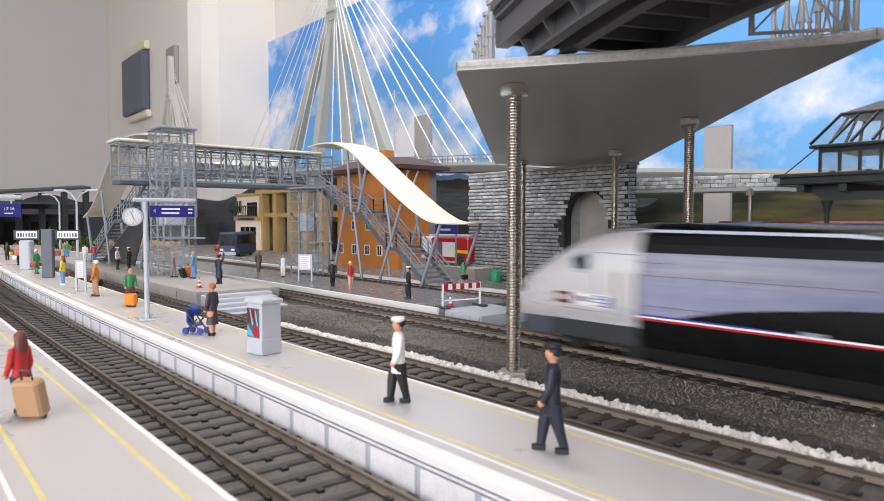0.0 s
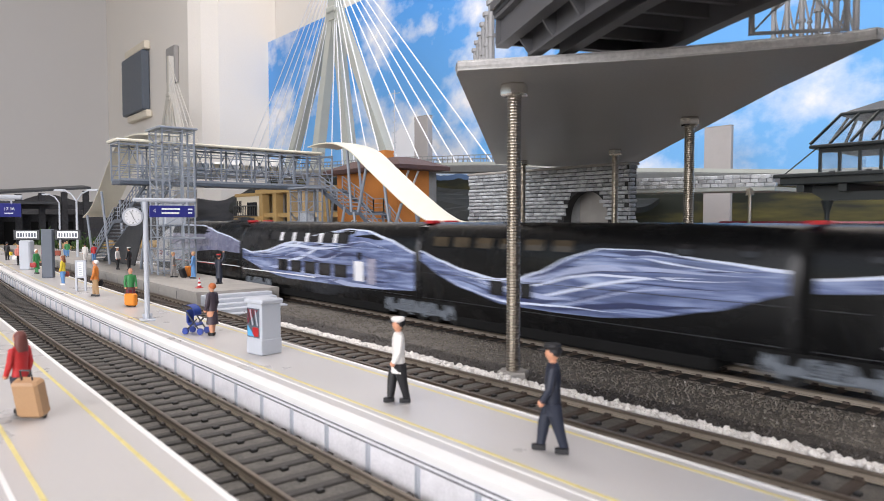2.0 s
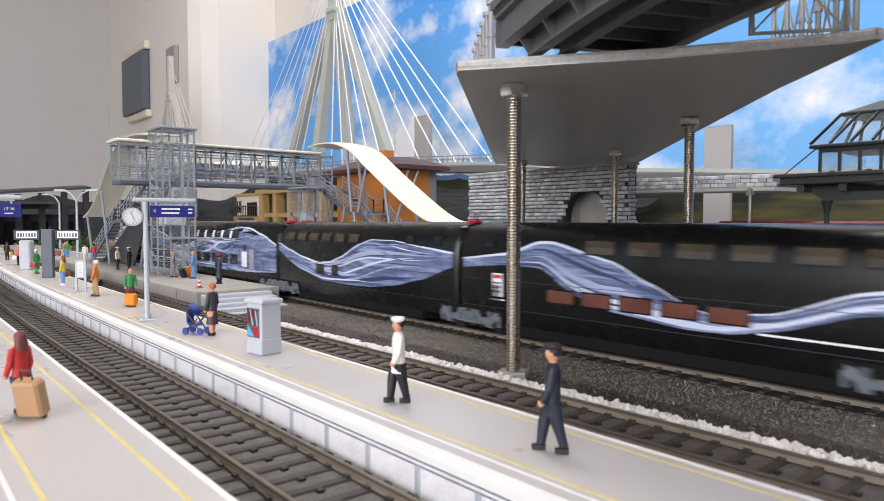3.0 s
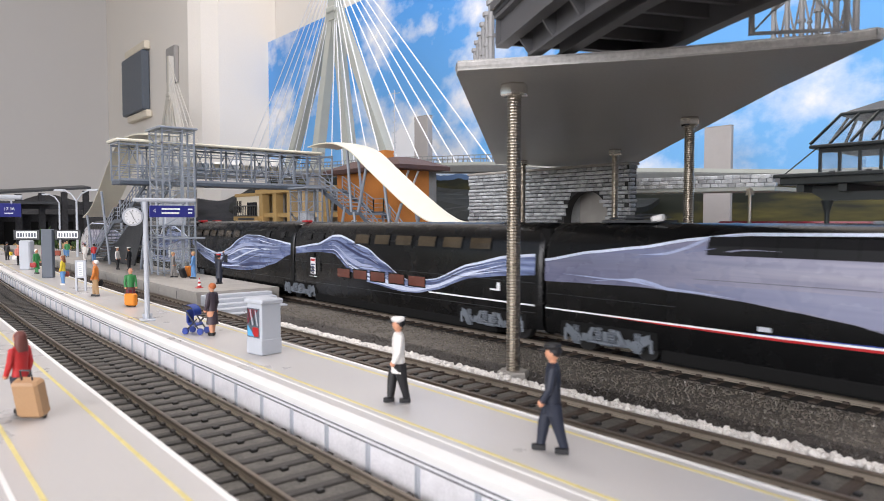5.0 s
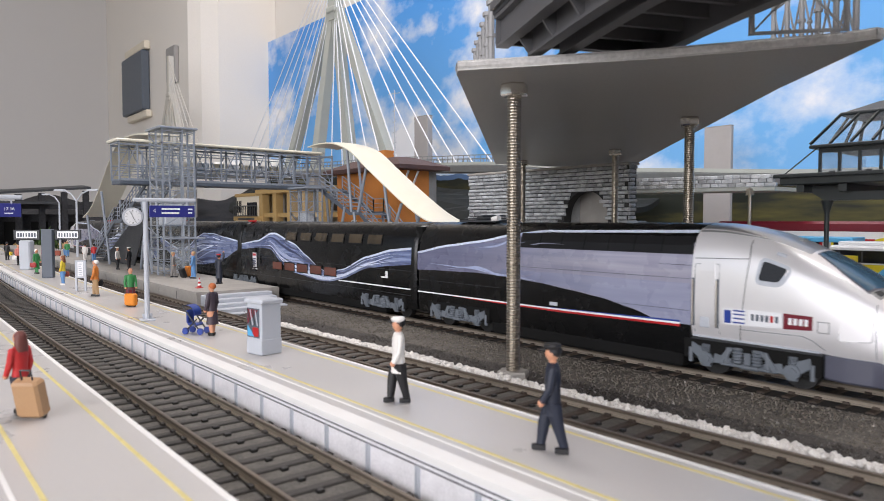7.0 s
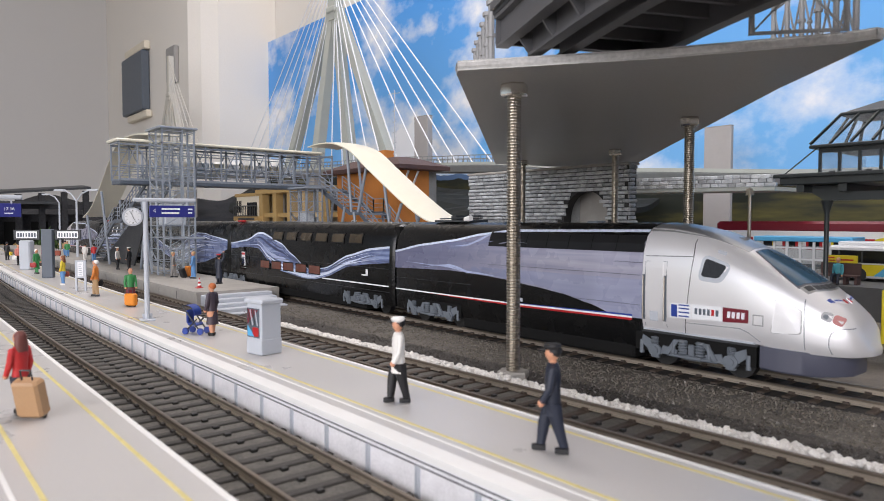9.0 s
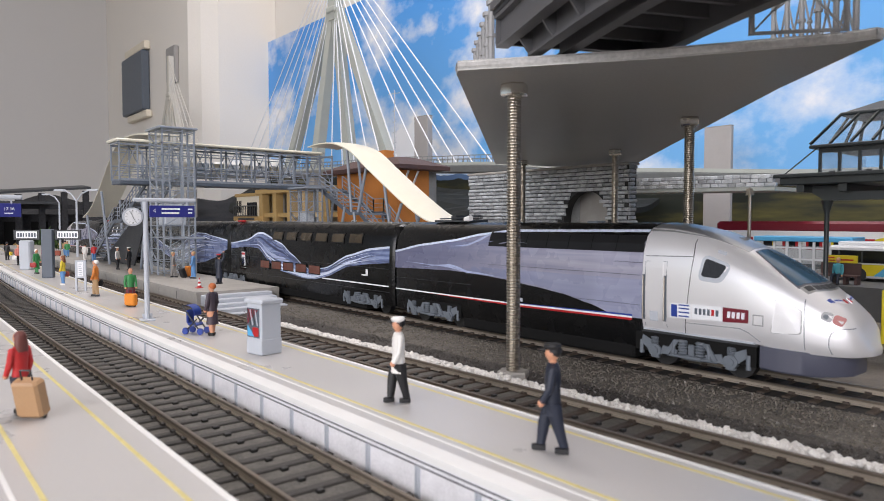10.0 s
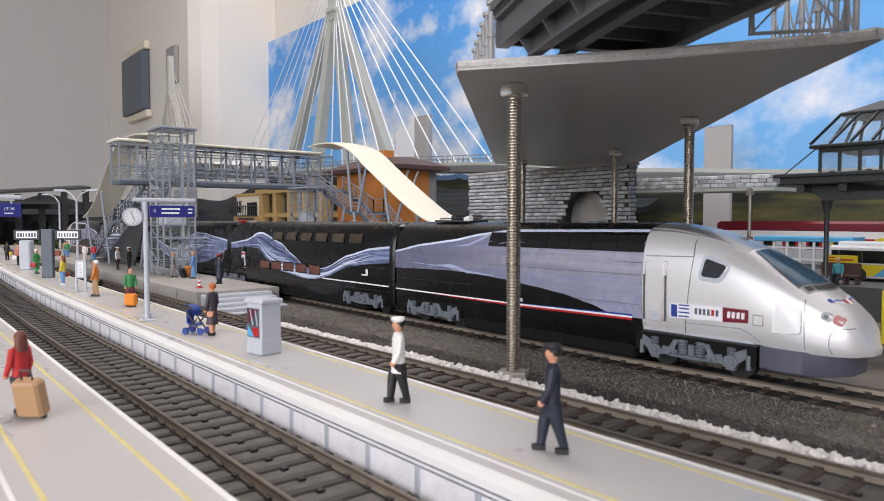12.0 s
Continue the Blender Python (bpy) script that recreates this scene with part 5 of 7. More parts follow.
def platform_sign(y, label, clock=True, words=True):
    """A grey mast with a cross arm, a blue train indicator and a clock, facing the near end of the platform."""
    t = thing("platform_sign", label, "platform sign", (-311, y, 19), 82, group="signs on the platform")
    G = "light_plastic"
    # local x runs along the arm, local -y is the face
    part("mast", Shape().rod((0, 0, 0), (0, 0, 52), 1.1, 12), G, t, smooth=True)
    part("foot", Shape().box(-3, -3, 0, 3, 3, 0.8, cut=0.3).box(-2, -0.3, 0.8, 2, 0.3, 3).box(-0.3, -2, 0.8, 0.3, 2, 3), G, t)
    part("arm", Shape().box(-5, -1, 52, 21, 1, 53.6, cut=0.4), G, t)
    b = part("indicator", Shape().box(1.5, -0.9, 45.2, 20.5, 0.9, 50.4, cut=0.2), "sign_blue", t, "dark blue train indicator")
    part("hanger", Shape().box(4, -0.3, 50, 4.6, 0.3, 52).box(17, -0.3, 50, 17.6, 0.3, 52), G, t)
    if words:
        tx = text_on(b, "4", 3.6, 47.3, 2.4, "gloss_white", -0.97)
        bars(b, 6.5, 16.5, -0.92, 46.2, 49.8, 2, "gloss_white", 4)
        bars(b, 17.6, 20, -0.92, 46.4, 49.6, 2, "gloss_white", 7)
    else:
        text_on(b, "17:36", 16.5, 47.8, 1.6, "gloss_white", -0.97)
        bars(b, 15, 18.5, -0.92, 46.0, 47.2, 1, "gloss_white", 7)
        bars(b, 2.5, 11, -0.92, 46.2, 49.0, 2, "gloss_white", 7)
    if clock:
        part("clock_arm", Shape().box(-4.6, -0.4, 46.6, 0, 0.4, 47.4), G, t)
        c = part("clock", Shape().rod((-5.2, -1.2, 45.4), (-5.2, 1.2, 45.4), 4.0, 24), G, t, "round platform clock", smooth=True)
        part("dial", Shape().rod((-5.2, -1.3, 45.4), (-5.2, -1.15, 45.4), 3.3, 24), "gloss_white", c, "white dial", smooth=True)
        for i in range(12):
            a = math.radians(30 * i)
            u = Vector((math.sin(a), 0, math.cos(a)))
            o = Vector((-5.2, -1.35, 45.4))
            part("hour_mark", Shape().bar(o + u * 2.3, o + u * 3.0, 0.35, 0.1), "charcoal", c)
        for a, l, w in ((-25, 2.6, 0.35), (153, 2.2, 0.5)):
            u = Vector((math.sin(math.radians(a)), 0, math.cos(math.radians(a))))
            part("hand", Shape().bar((-5.2, -1.42, 45.4), tuple(Vector((-5.2, -1.42, 45.4)) + u * l), w, 0.08), "charcoal", c)
    return t


def kiosk():
    t = thing("advertising_pillar", "grey square advertising pillar with a framed poster", "pillar", (-210, 98.5, 19), 10)
    part("body", Shape().box(-4.1, -3.9, 0, 4.1, 3.9, 16.6, cut=0.35), "light_plastic", t)
    part("plinth", Shape().box(-4.25, -4.05, 0, 4.25, 4.05, 5.2, cut=0.3), "light_plastic", t)
    part("cap", Shape().box(-4.8, -4.6, 16.6, 4.8, 4.6, 18.2, cut=0.5), "light_plastic", t)
    p = part("poster", Shape().box(-3.6, -4.06, 5.6, 3.0, -3.9, 15.2), "slate_blue", t, "colourful poster with a dark building")
    part("print", Shape().wall([(-3.3, 6), (0.5, 6), (-3.3, 9.5)], -4.16, -4.06), "sky_blue_paint", p)
    part("print", Shape().wall([(-3.3, 9.8), (2.6, 14.8), (-3.3, 14.8)], -4.14, -4.06), "dark_red", p)
    part("print", Shape().box(-0.4, -4.15, 6.0, 2.7, -4.06, 9.0), "red_paint", p)
    for i in range(4):
        part("print", Shape().bar((-3.2 + i * 1.4, -4.12, 14.6), (-1.6 + i * 1.25, -4.12, 9.6), 0.1, 0.5), "light_plastic" if i % 2 else "charcoal", p)


def info_board(x, y, z, rz, w, h, label):
    t = thing("notice_board", label, "notice board", (x, y, z), rz, group="notice boards on the platforms")
    for k in (-1, 1):
        part("post", Shape().box(k * w / 2 - 0.6, -0.7, 0, k * w / 2 + 0.6, 0.7, h, cut=0.2), "light_plastic", t)
    part("frame", Shape().box(-w / 2, -0.6, h * 0.42, w / 2, 0.6, h, cut=0.2), "light_plastic", t)
    n = part("notice", Shape().box(-w / 2 + 1, -0.75, h * 0.48, w / 2 - 1, -0.6, h - 1), "gloss_white", t, "white printed timetable")
    bars(n, -w / 2 + 1.6, w / 2 - 1.6, -0.76, h * 0.5, h - 1.6, 6, "light_plastic", int(w * 10))


def station_board():
    t = thing("station_name_board", "dark grey pillar with white station name boards", "sign", (-592, 102, 19), 55)
    part("pillar", Shape().box(-4.0, -2.2, 0, 4.0, 2.2, 37, cut=0.3), "slate_blue", t, "dark grey square pillar")
    for k in (-1, 1):
        b = part("board", Shape().box(k * 15 - 9.5, -0.8, 29, k * 15 + 9.5, 0.8, 36.5, cut=0.2), "charcoal", t, "black-framed board")
        f = part("face", Shape().box(k * 15 - 7.6, -0.95, 30.2, k * 15 + 7.6, -0.8, 35.4), "gloss_white", b, "white board face")
        rng = random.Random(3 + k)
        for i in range(7):
            x = k * 15 - 6.6 + i * 2.0
            part("lettering_bar", Shape().box(x, -1.05, 31.2, x + rng.uniform(0.8, 1.5), -0.95, 34.2), "slate_blue", f)


def grey_cabinet(x, y, rz):
    t = thing("cabinet", "pale grey platform cabinet with a rounded top", "cabinet", (x, y, 19), rz)
    part("body", Shape().box(-5, -4, 0, 5, 4, 26, cut=1.0), "light_plastic", t)
    part("door", Shape().box(-4, -4.2, 2, 4, -4, 23), "light_plastic", t)


def street_lamp(x, y, z, h, arms, label):
    t = thing("street_lamp", label, "street lamp", (x, y, z), 50, group="platform lamps")
    part("mast", Shape().rod((0, 0, 0), (0, 0, h), 1.6, 10, 1.1), "light_plastic", t, smooth=True)
    for k in arms:
        part("arm", Shape().rod((0, 0, h), (k * 6, 0, h + 9), 0.9, 8).rod((k * 6, 0, h + 9), (k * 14, 0, h + 13), 0.9, 8), "light_plastic", t, smooth=True)
        part("lamp_head", Shape().box(k * 26 if k < 0 else k * 13, -2, h + 12.2, k * 13 if k < 0 else k * 26, 2, h + 14.4, Matrix.Rotation(0, 4, "X"), cut=0.6), "light_plastic", t, "flat lamp head")


def cone(x, y, z):
    t = thing("traffic_cone", "red and white striped traffic cone", "traffic cone", (x, y, z), group="traffic cones")
    part("base", Shape().box(-1.9, -1.9, 0, 1.9, 1.9, 0.5, cut=0.1), "red_paint", t)
    for i in range(5):
        r0, r1 = 1.4 - i * 0.22, 1.4 - (i + 1) * 0.22
        part("band", Shape().rod((0, 0, 0.5 + i * 1.25), (0, 0, 0.5 + (i + 1) * 1.25), r0, 12, r1), "red_paint" if i % 2 == 0 else "gloss_white", t, smooth=True)


def barrier():
    t = thing("barrier", "white road barrier with red stripes at the platform end", "barrier", (-295, 247, 13), 80)
    part("frame", Shape().bar((0, 0, 0.8), (0, 0, 14), 1.0, 1.0).bar((25, 0, 0.8), (25, 0, 14), 1.0, 1.0).bar((0, 0, 4.2), (25, 0, 4.2), 0.8, 0.8), "gloss_white", t)
    for i in range(9):
        part("stripe", Shape().box(0.4 + i * 2.7, -0.7, 10.4, 0.4 + i * 2.7 + 2.7, 0.1, 13.6), "red_paint" if i % 2 == 0 else "gloss_white", t)
    for x in (0, 25):
        part("foot", Shape().box(x - 2, -6, -0.0, x + 2, 6, 1.0, cut=0.4), "charcoal", t, "black rubber foot")
    cone(-299, 256, 13)


def stroller():
    t = thing("stroller", "blue folding stroller with grey wheels", "stroller", (-262, 95, 19), 35)
    t.scale = (1.3, 1.3, 1.3)
    part("seat", Shape().box(-2.2, -1.6, 2.6, 1.4, 1.6, 3.4, cut=0.3).box(-2.6, -1.6, 3.2, -1.8, 1.6, 7.2, cut=0.3), "blue_paint", t)
    hood = Shape().shell([[(-2.2 + 2.6 * math.sin(a), y, 6.0 + 2.6 * math.cos(a)) for a in [i * 0.25 for i in range(8)]] for y in (-1.7, -0.6, 0.6, 1.7)], (0.15, 0, 0.15))
    part("hood", hood, "blue_paint", t, smooth=True)
    fr = Shape()
    for y in (-1.7, 1.7):
        fr.rod((-3.6, y, 8.4), (2.4, y, 0.8), 0.22, 6).rod((-2.6, y, 0.9), (1.2, y, 4.6), 0.22, 6)
    part("frame", fr.rod((-3.6, -1.7, 8.4), (-3.6, 1.7, 8.4), 0.25, 6), "charcoal", t)
    for x in (-2.6, 2.4):
        for y in (-1.7, 1.7):
            part("wheel", Shape().rod((x, y - 0.3, 1.0), (x, y + 0.3, 1.0), 1.0, 14), "blue_paint", t, "blue-rimmed wheel", smooth=True)


COLOURS = {}


def paint(rgb):
    k = tuple(round(v, 3) for v in rgb)
    if k not in COLOURS:
        COLOURS[k] = "figure_paint_%d" % len(COLOURS)
        mat(COLOURS[k], rgb, 0.5, var=0.1, bump=0.05)
    return COLOURS[k]


SKIN = (0.62, 0.30, 0.18)
BLACK, NAVY, WHITE, RED, GREEN, YELLOW, ORANGE, TAN, GREY, BLUE = ((0.011, 0.011, 0.013), (0.016, 0.021, 0.038), (0.82, 0.8, 0.76), (0.55, 0.03, 0.03),
    (0.04, 0.24, 0.07), (0.75, 0.58, 0.05), (0.62, 0.20, 0.03), (0.42, 0.27, 0.14), (0.22, 0.21, 0.20), (0.12, 0.28, 0.55))


def figurine(x, y, z, turn, label, shirt, legs, hair=BLACK, h=20.5, stride=1.6, shoes=BLACK, cap=None, skirt=0.0, coat=0.0, long_hair=False, bag=None, arm_up=False, sit=False, sleeves=None):
    """A painted model figure, one mesh. Local +y is the way it faces."""
    s = Shape()
    k = h / 20.5
    leg_top = 9.6
    hip = 1.15
    base = 0.0
    mats = [paint(c) for c in (shirt, legs, hair, shoes, SKIN, cap or hair, bag or shirt, sleeves or shirt)]
    if sit:
        s.slot = 1
        for d in (-1, 1):
            s.rod((d * hip, -0.4, 5.6), (d * hip * 1.4, 4.8, 5.9), 1.25, 8, 1.0)
            s.rod((d * hip * 1.4, 4.8, 5.9), (d * hip * 1.4, 5.2, 0.8), 0.95, 8, 0.7)
            s.slot = 3
            s.box(d * hip * 1.4 - 0.7, 4.4, 0, d * hip * 1.4 + 0.7, 7, 1)
            s.slot = 1
    else:
        for d in (-1, 1):
            s.slot = 1
            fy = d * stride
            rings = []
            for zz, yy, r in ((leg_top, 0, 1.5), (5.6, fy * 0.55 + 0.3, 1.15), (1.2, fy, 0.8)):
                rings.append([(d * hip * (0.9 if zz > 5 else 0.75) + r * 0.95 * math.cos(a), yy + r * 1.1 * math.sin(a), zz) for a in [2 * math.pi * i / 10 for i in range(10)]])
            s.loft(rings)
            s.slot = 3
            s.loft([[(d * hip * 0.75 + a, fy + b, zz) for a, b in ((-0.6, -0.9), (0.6, -0.9), (0.65, 1.1), (0.3, 1.75), (-0.3, 1.75), (-0.65, 1.1))] for zz in (0, 0.5, 1.0)])
    seat = len(s.v)
    s.slot = 0
    ell = lambda zz, rx, ry, oy=0.0: [(rx * math.cos(a), oy + ry * math.sin(a), zz) for a in [2 * math.pi * i / 14 for i in range(14)]]
    low = leg_top - 0.8 - coat
    s.loft([ell(low, 2.05 + coat * 0.12, 1.65 + coat * 0.12), ell(11.5, 1.85, 1.45), ell(14.0, 2.1, 1.55), ell(15.6, 2.35, 1.45), ell(16.5, 1.9, 1.2), ell(17.1, 0.9, 0.9)])
    if skirt:
        s.slot = 1
        s.loft([ell(leg_top - skirt, 2.7, 2.2), ell(leg_top + 0.5, 2.2, 1.6)])
    for d in (-1, 1):
        s.slot = 7
        up = arm_up and d == 1
        sh, el, ha = ((d * 2.2, 0, 15.9), (d * 2.75, -0.5 * d * stride * 0.5, 12.6), (d * 2.6, 1.0 - d * stride * 0.5, 9.8)) if not up else ((d * 2.7, 0, 16.0), (d * 3.4, 0.8, 18.6), (d * 3.2, 1.0, 22.0))
        s.rod(sh, el, 0.85, 8, 0.72).rod(el, ha, 0.72, 8, 0.6).ball(el, 0.72).ball(sh, 0.85)
        s.slot = 4
        s.ball(ha, 0.7)
    s.slot = 4
    s.rod((0, 0, 16.8), (0, 0.1, 18), 0.75, 8)
    s.ball((0, 0.15, 18.9), 1.25, 1.4, 1.6, 10)
    s.slot = 2
    s.ball((0, -0.3, 19.3), 1.4, 1.45, 1.4, 10)
    if long_hair:
        s.loft([ell(15.6, 1.5, 0.9, -0.9), ell(17.5, 1.7, 1.2, -0.6), ell(19.2, 1.4, 1.2, -0.4)])
    if cap:
        s.slot = 5
        s.loft([ell(19.6, 1.4, 1.5, 0.1), ell(20.2, 1.65, 1.75, 0.1), ell(20.7, 1.4, 1.5, 0.0)])
        s.slot = 2
        s.box(-0.9, 1.4, 19.5, 0.9, 2.4, 19.7)
    if bag:
        s.slot = 6
        s.box(2.8, -2.6, 5.5, 4.8, 2.8, 9.2, cut=0.5)
    if sit:
        s.v = s.v[:seat] + [(a, b, c - 4.2) for a, b, c in s.v[seat:]]
    s.v = [(a * k, b * k, c * k) for a, b, c in s.v]
    return solid("model_figure", s, mats, label, "figurine", (x, y, z), turn, group="painted model figures", smooth=True)


def suitcase(x, y, z, rz, colour, label, w=6.0, h=7.0, d=3.2, tilt=0.0):
    t = thing("suitcase", label, "suitcase", (x, y, z), rz, group="luggage")
    m = Matrix.Rotation(radians(tilt), 4, "X")
    part("case", Shape().box(-w / 2, -d / 2, 0.7, w / 2, d / 2, h + 0.7, m, cut=0.6), paint(colour), t)
    part("handle", Shape().rod((-w * 0.2, 0, h + 0.7), (-w * 0.2, 0, h + 3), 0.2, 6, m=m).rod((w * 0.2, 0, h + 0.7), (w * 0.2, 0, h + 3), 0.2, 6, m=m).rod((-w * 0.2, 0, h + 3), (w * 0.2, 0, h + 3), 0.2, 6, m=m), "charcoal", t)
    for k in (-1, 1):
        part("wheel", Shape().rod((k * w * 0.38 - 0.3, 0, 0.6), (k * w * 0.38 + 0.3, 0, 0.6), 0.6, 10, m=m), "charcoal", t)


def figures():
    F = figurine
    F(-178, 24.5, 19, 125, "red-jacketed model woman with long hair and blue trousers", RED, NAVY, (0.16, 0.05, 0.04), 19, 1.2, long_hair=True)
    suitcase(-173.5, 26.5, 19, 45, (0.45, 0.27, 0.14), "tan wheeled suitcase pulled by its handle", 6.2, 8.5, 3.6, 14)
    F(-132, 96.5, 19, 155, "white-coated model officer with a white cap", WHITE, BLACK, BLACK, 20.5, 1.8, cap=WHITE, coat=1.5)
    F(-84.6, 98, 19, 130, "dark-suited model man walking", NAVY, NAVY, BLACK, 20.5, 2.2, cap=BLACK, coat=1.5)
    F(-255, 98.5, 19, 120, "model woman in a dark dress with red hair", (0.06, 0.045, 0.06), SKIN, (0.45, 0.12, 0.03), 20, 0.5, coat=4.4, shoes=BLACK)
    F(-370, 100.5, 19, -90, "model woman in a green top with shopping", GREEN, (0.15, 0.02, 0.03), BLACK, 19.5, 0.7, skirt=4)
    suitcase(-366, 99.5, 19, 30, (0.75, 0.25, 0.02), "bright orange suitcase standing on the platform", 6.5, 6.0)
    suitcase(-374, 102.5, 19, 30, BLACK, "small black travel case", 5.0, 6.5)
    F(-429, 97.7, 19, 150, "model man in an orange jacket with a shoulder bag", ORANGE, TAN, WHITE, 21, 1.2, bag=BLACK)
    F(-518, 97.8, 19, 150, "model woman in a yellow shirt and blue jeans", YELLOW, BLUE, (0.2, 0.07, 0.03), 20, 0.5, long_hair=True, bag=(0.3, 0.06, 0.03), shoes=WHITE)
    F(-642, 102, 19, -50, "model woman in a long green coat", GREEN, GREEN, WHITE, 20, 1.5, coat=5.0, bag=(0.4, 0.05, 0.05))
    F(-774, 107.5, 19, -60, "model man in a pink shirt and dark trousers", (0.7, 0.25, 0.2), BLACK, TAN, 20, 1.0, bag=WHITE)
    F(-880, 112, 19, 60, "model man with a yellow bag", BLACK, BLACK, BLACK, 20, 0.8, bag=YELLOW)
    F(-650, 166, 19, -40, "model police officer in a white shirt", WHITE, BLACK, BLACK, 20, 0.6, cap=WHITE)
    F(-636, 172, 19, 130, "model police officer in a dark uniform", BLACK, BLACK, BLACK, 20, 0.4, cap=WHITE)
    F(-533, 176, 19, -20, "model man in a grey coat bending to his luggage", GREY, GREY, TAN, 19.5, 1.6, coat=3)
    F(-512, 184, 19, 150, "model man in a light blue suit", BLUE, BLUE, TAN, 20.5, 1.2)
    suitcase(-523, 181, 19, 10, BLACK, "black wheeled suitcase leaning over", 5, 7, 3.5, 20)
    suitcase(-527, 185, 19, 10, ORANGE, "orange bag on a case", 5, 8, 3, 0)
    F(-459, 182.5, 19, 30, "model stationmaster in a long navy coat and red cap", NAVY, NAVY, BLACK, 20.5, 0.3, cap=RED, coat=5, arm_up=True)
    F(-798, 172, 19, 70, "model traveller in a white top", WHITE, WHITE, BLACK, 19, 1.0)
    F(-786, 178, 19, 70, "model traveller in blue with a red top", RED, BLUE, BLACK, 19, 1.0)
    F(-905, 176, 19, 70, "model traveller in a green top", GREEN, BLUE, TAN, 19, 1.0)
    F(-938, 180, 19, 70, "model traveller in tan clothes", TAN, BLUE, BLACK, 19, 0.4)
    suitcase(-940, 172, 19, 40, (0.3, 0.07, 0.04), "dark red suitcase on the platform", 8, 6)
    suitcase(-985, 165, 19, 40, (0.5, 0.04, 0.06), "red suitcase standing on the platform", 6, 6)
    F(-616, 284, 13, 60, "model man in a long brown coat", (0.14, 0.09, 0.06), (0.14, 0.09, 0.06), GREY, 20, 0.3, coat=5)
    F(-547, 275, 13, -120, "model man in white overalls", WHITE, WHITE, BLACK, 20, 0.5, sleeves=BLUE)
    F(-600, 330, 13, 60, "model traveller with a rucksack", NAVY, BLUE, TAN, 20, 0.4, bag=RED)
    F(-448, 266, 13, -110, "model man in a black uniform", BLACK, BLACK, BLACK, 20, 0.2, cap=BLACK, coat=2)
    F(-422, 265.5, 13, -80, "model woman in a red top and pale trousers", RED, (0.7, 0.42, 0.33), YELLOW, 20, 0.2, shoes=SKIN)
    F(-346, 261, 13, 150, "model policeman with white gloves and cap", BLACK, BLACK, BLACK, 20.5, 0.8, cap=WHITE)
    F(-385, 342, 13, -20, "model woman in a green jacket", (0.05, 0.3, 0.12), SKIN, BLACK, 20, 0.3, coat=2, bag=BLACK)


# ---- the town and landscape behind the station ----
def window_in(parent, x, y, z, w, h, frame_mat="gloss_white", pane_mat="window_dark"):
    f = part("window", Shape().box(x - w / 2, y - 0.8, z, x + w / 2, y, z + 1).box(x - w / 2, y - 0.8, z + h - 1, x + w / 2, y, z + h)
             .box(x - w / 2, y - 0.8, z + 1, x - w / 2 + 1, y, z + h - 1).box(x + w / 2 - 1, y - 0.8, z + 1, x + w / 2, y, z + h - 1)
             .box(x - 0.3, y - 0.6, z + 1, x + 0.3, y, z + h - 1), frame_mat, parent)
    part("pane", Shape().box(x - w / 2 + 1, y - 0.3, z + 1, x + w / 2 - 1, y + 0.1, z + h - 1), pane_mat, f)
    return f


def orange_house():
    t = thing("orange_house", "orange rendered station house with a dark brown roof", "house", (0, 0, 0))
    part("wall", Shape().box(-662, 400, 6, -548, 440, 114), "orange_render", t)
    part("base", Shape().box(-663, 399, 6, -547, 441, 13), "concrete", t)
    r = part("roof", Shape().loft([[(-672, 388, 113), (-528, 388, 113), (-528, 452, 113), (-672, 452, 113)], [(-672, 388, 117), (-528, 388, 117), (-528, 452, 117), (-672, 452, 117)],
                               [(-640, 408, 127), (-560, 408, 127), (-560, 432, 127), (-640, 432, 127)]]), "brown_roof", t, "dark brown overhanging roof")
    part("chimney", Shape().box(-600, 412, 122, -586, 424, 136), "orange_render", r, "orange chimney block")
    for i in range(3):
        part("awning_rib", Shape().bar((-540, 396 + i * 12, 112), (-547.4, 392 + i * 12, 92), 3.0, 1.0), "white_paint", t, "white slanted louvre")
    for x, z in ((-627, 52), (-600, 52), (-654, 26), (-627, 26), (-602, 26), (-579, 26)):
        window_in(t, x, 400, z, 9.5, 11)


def antenna():
    t = thing("antenna_mast", "thin grey lattice antenna mast on the roof", "antenna", (-580, 420, 124))
    part("mast", Shape().rod((0, 0, 0), (0, 0, 74), 0.9, 6, 0.5), "light_plastic", t)
    part("cross_arm", Shape().bar((-11, 0, 71), (9, 0, 70), 0.6, 0.6), "light_plastic", t)
    for i in range(5):
        part("rung", Shape().bar((-3, 0, 8 + i * 11), (3, 0, 9 + i * 11), 0.5, 0.5), "light_plastic", t)


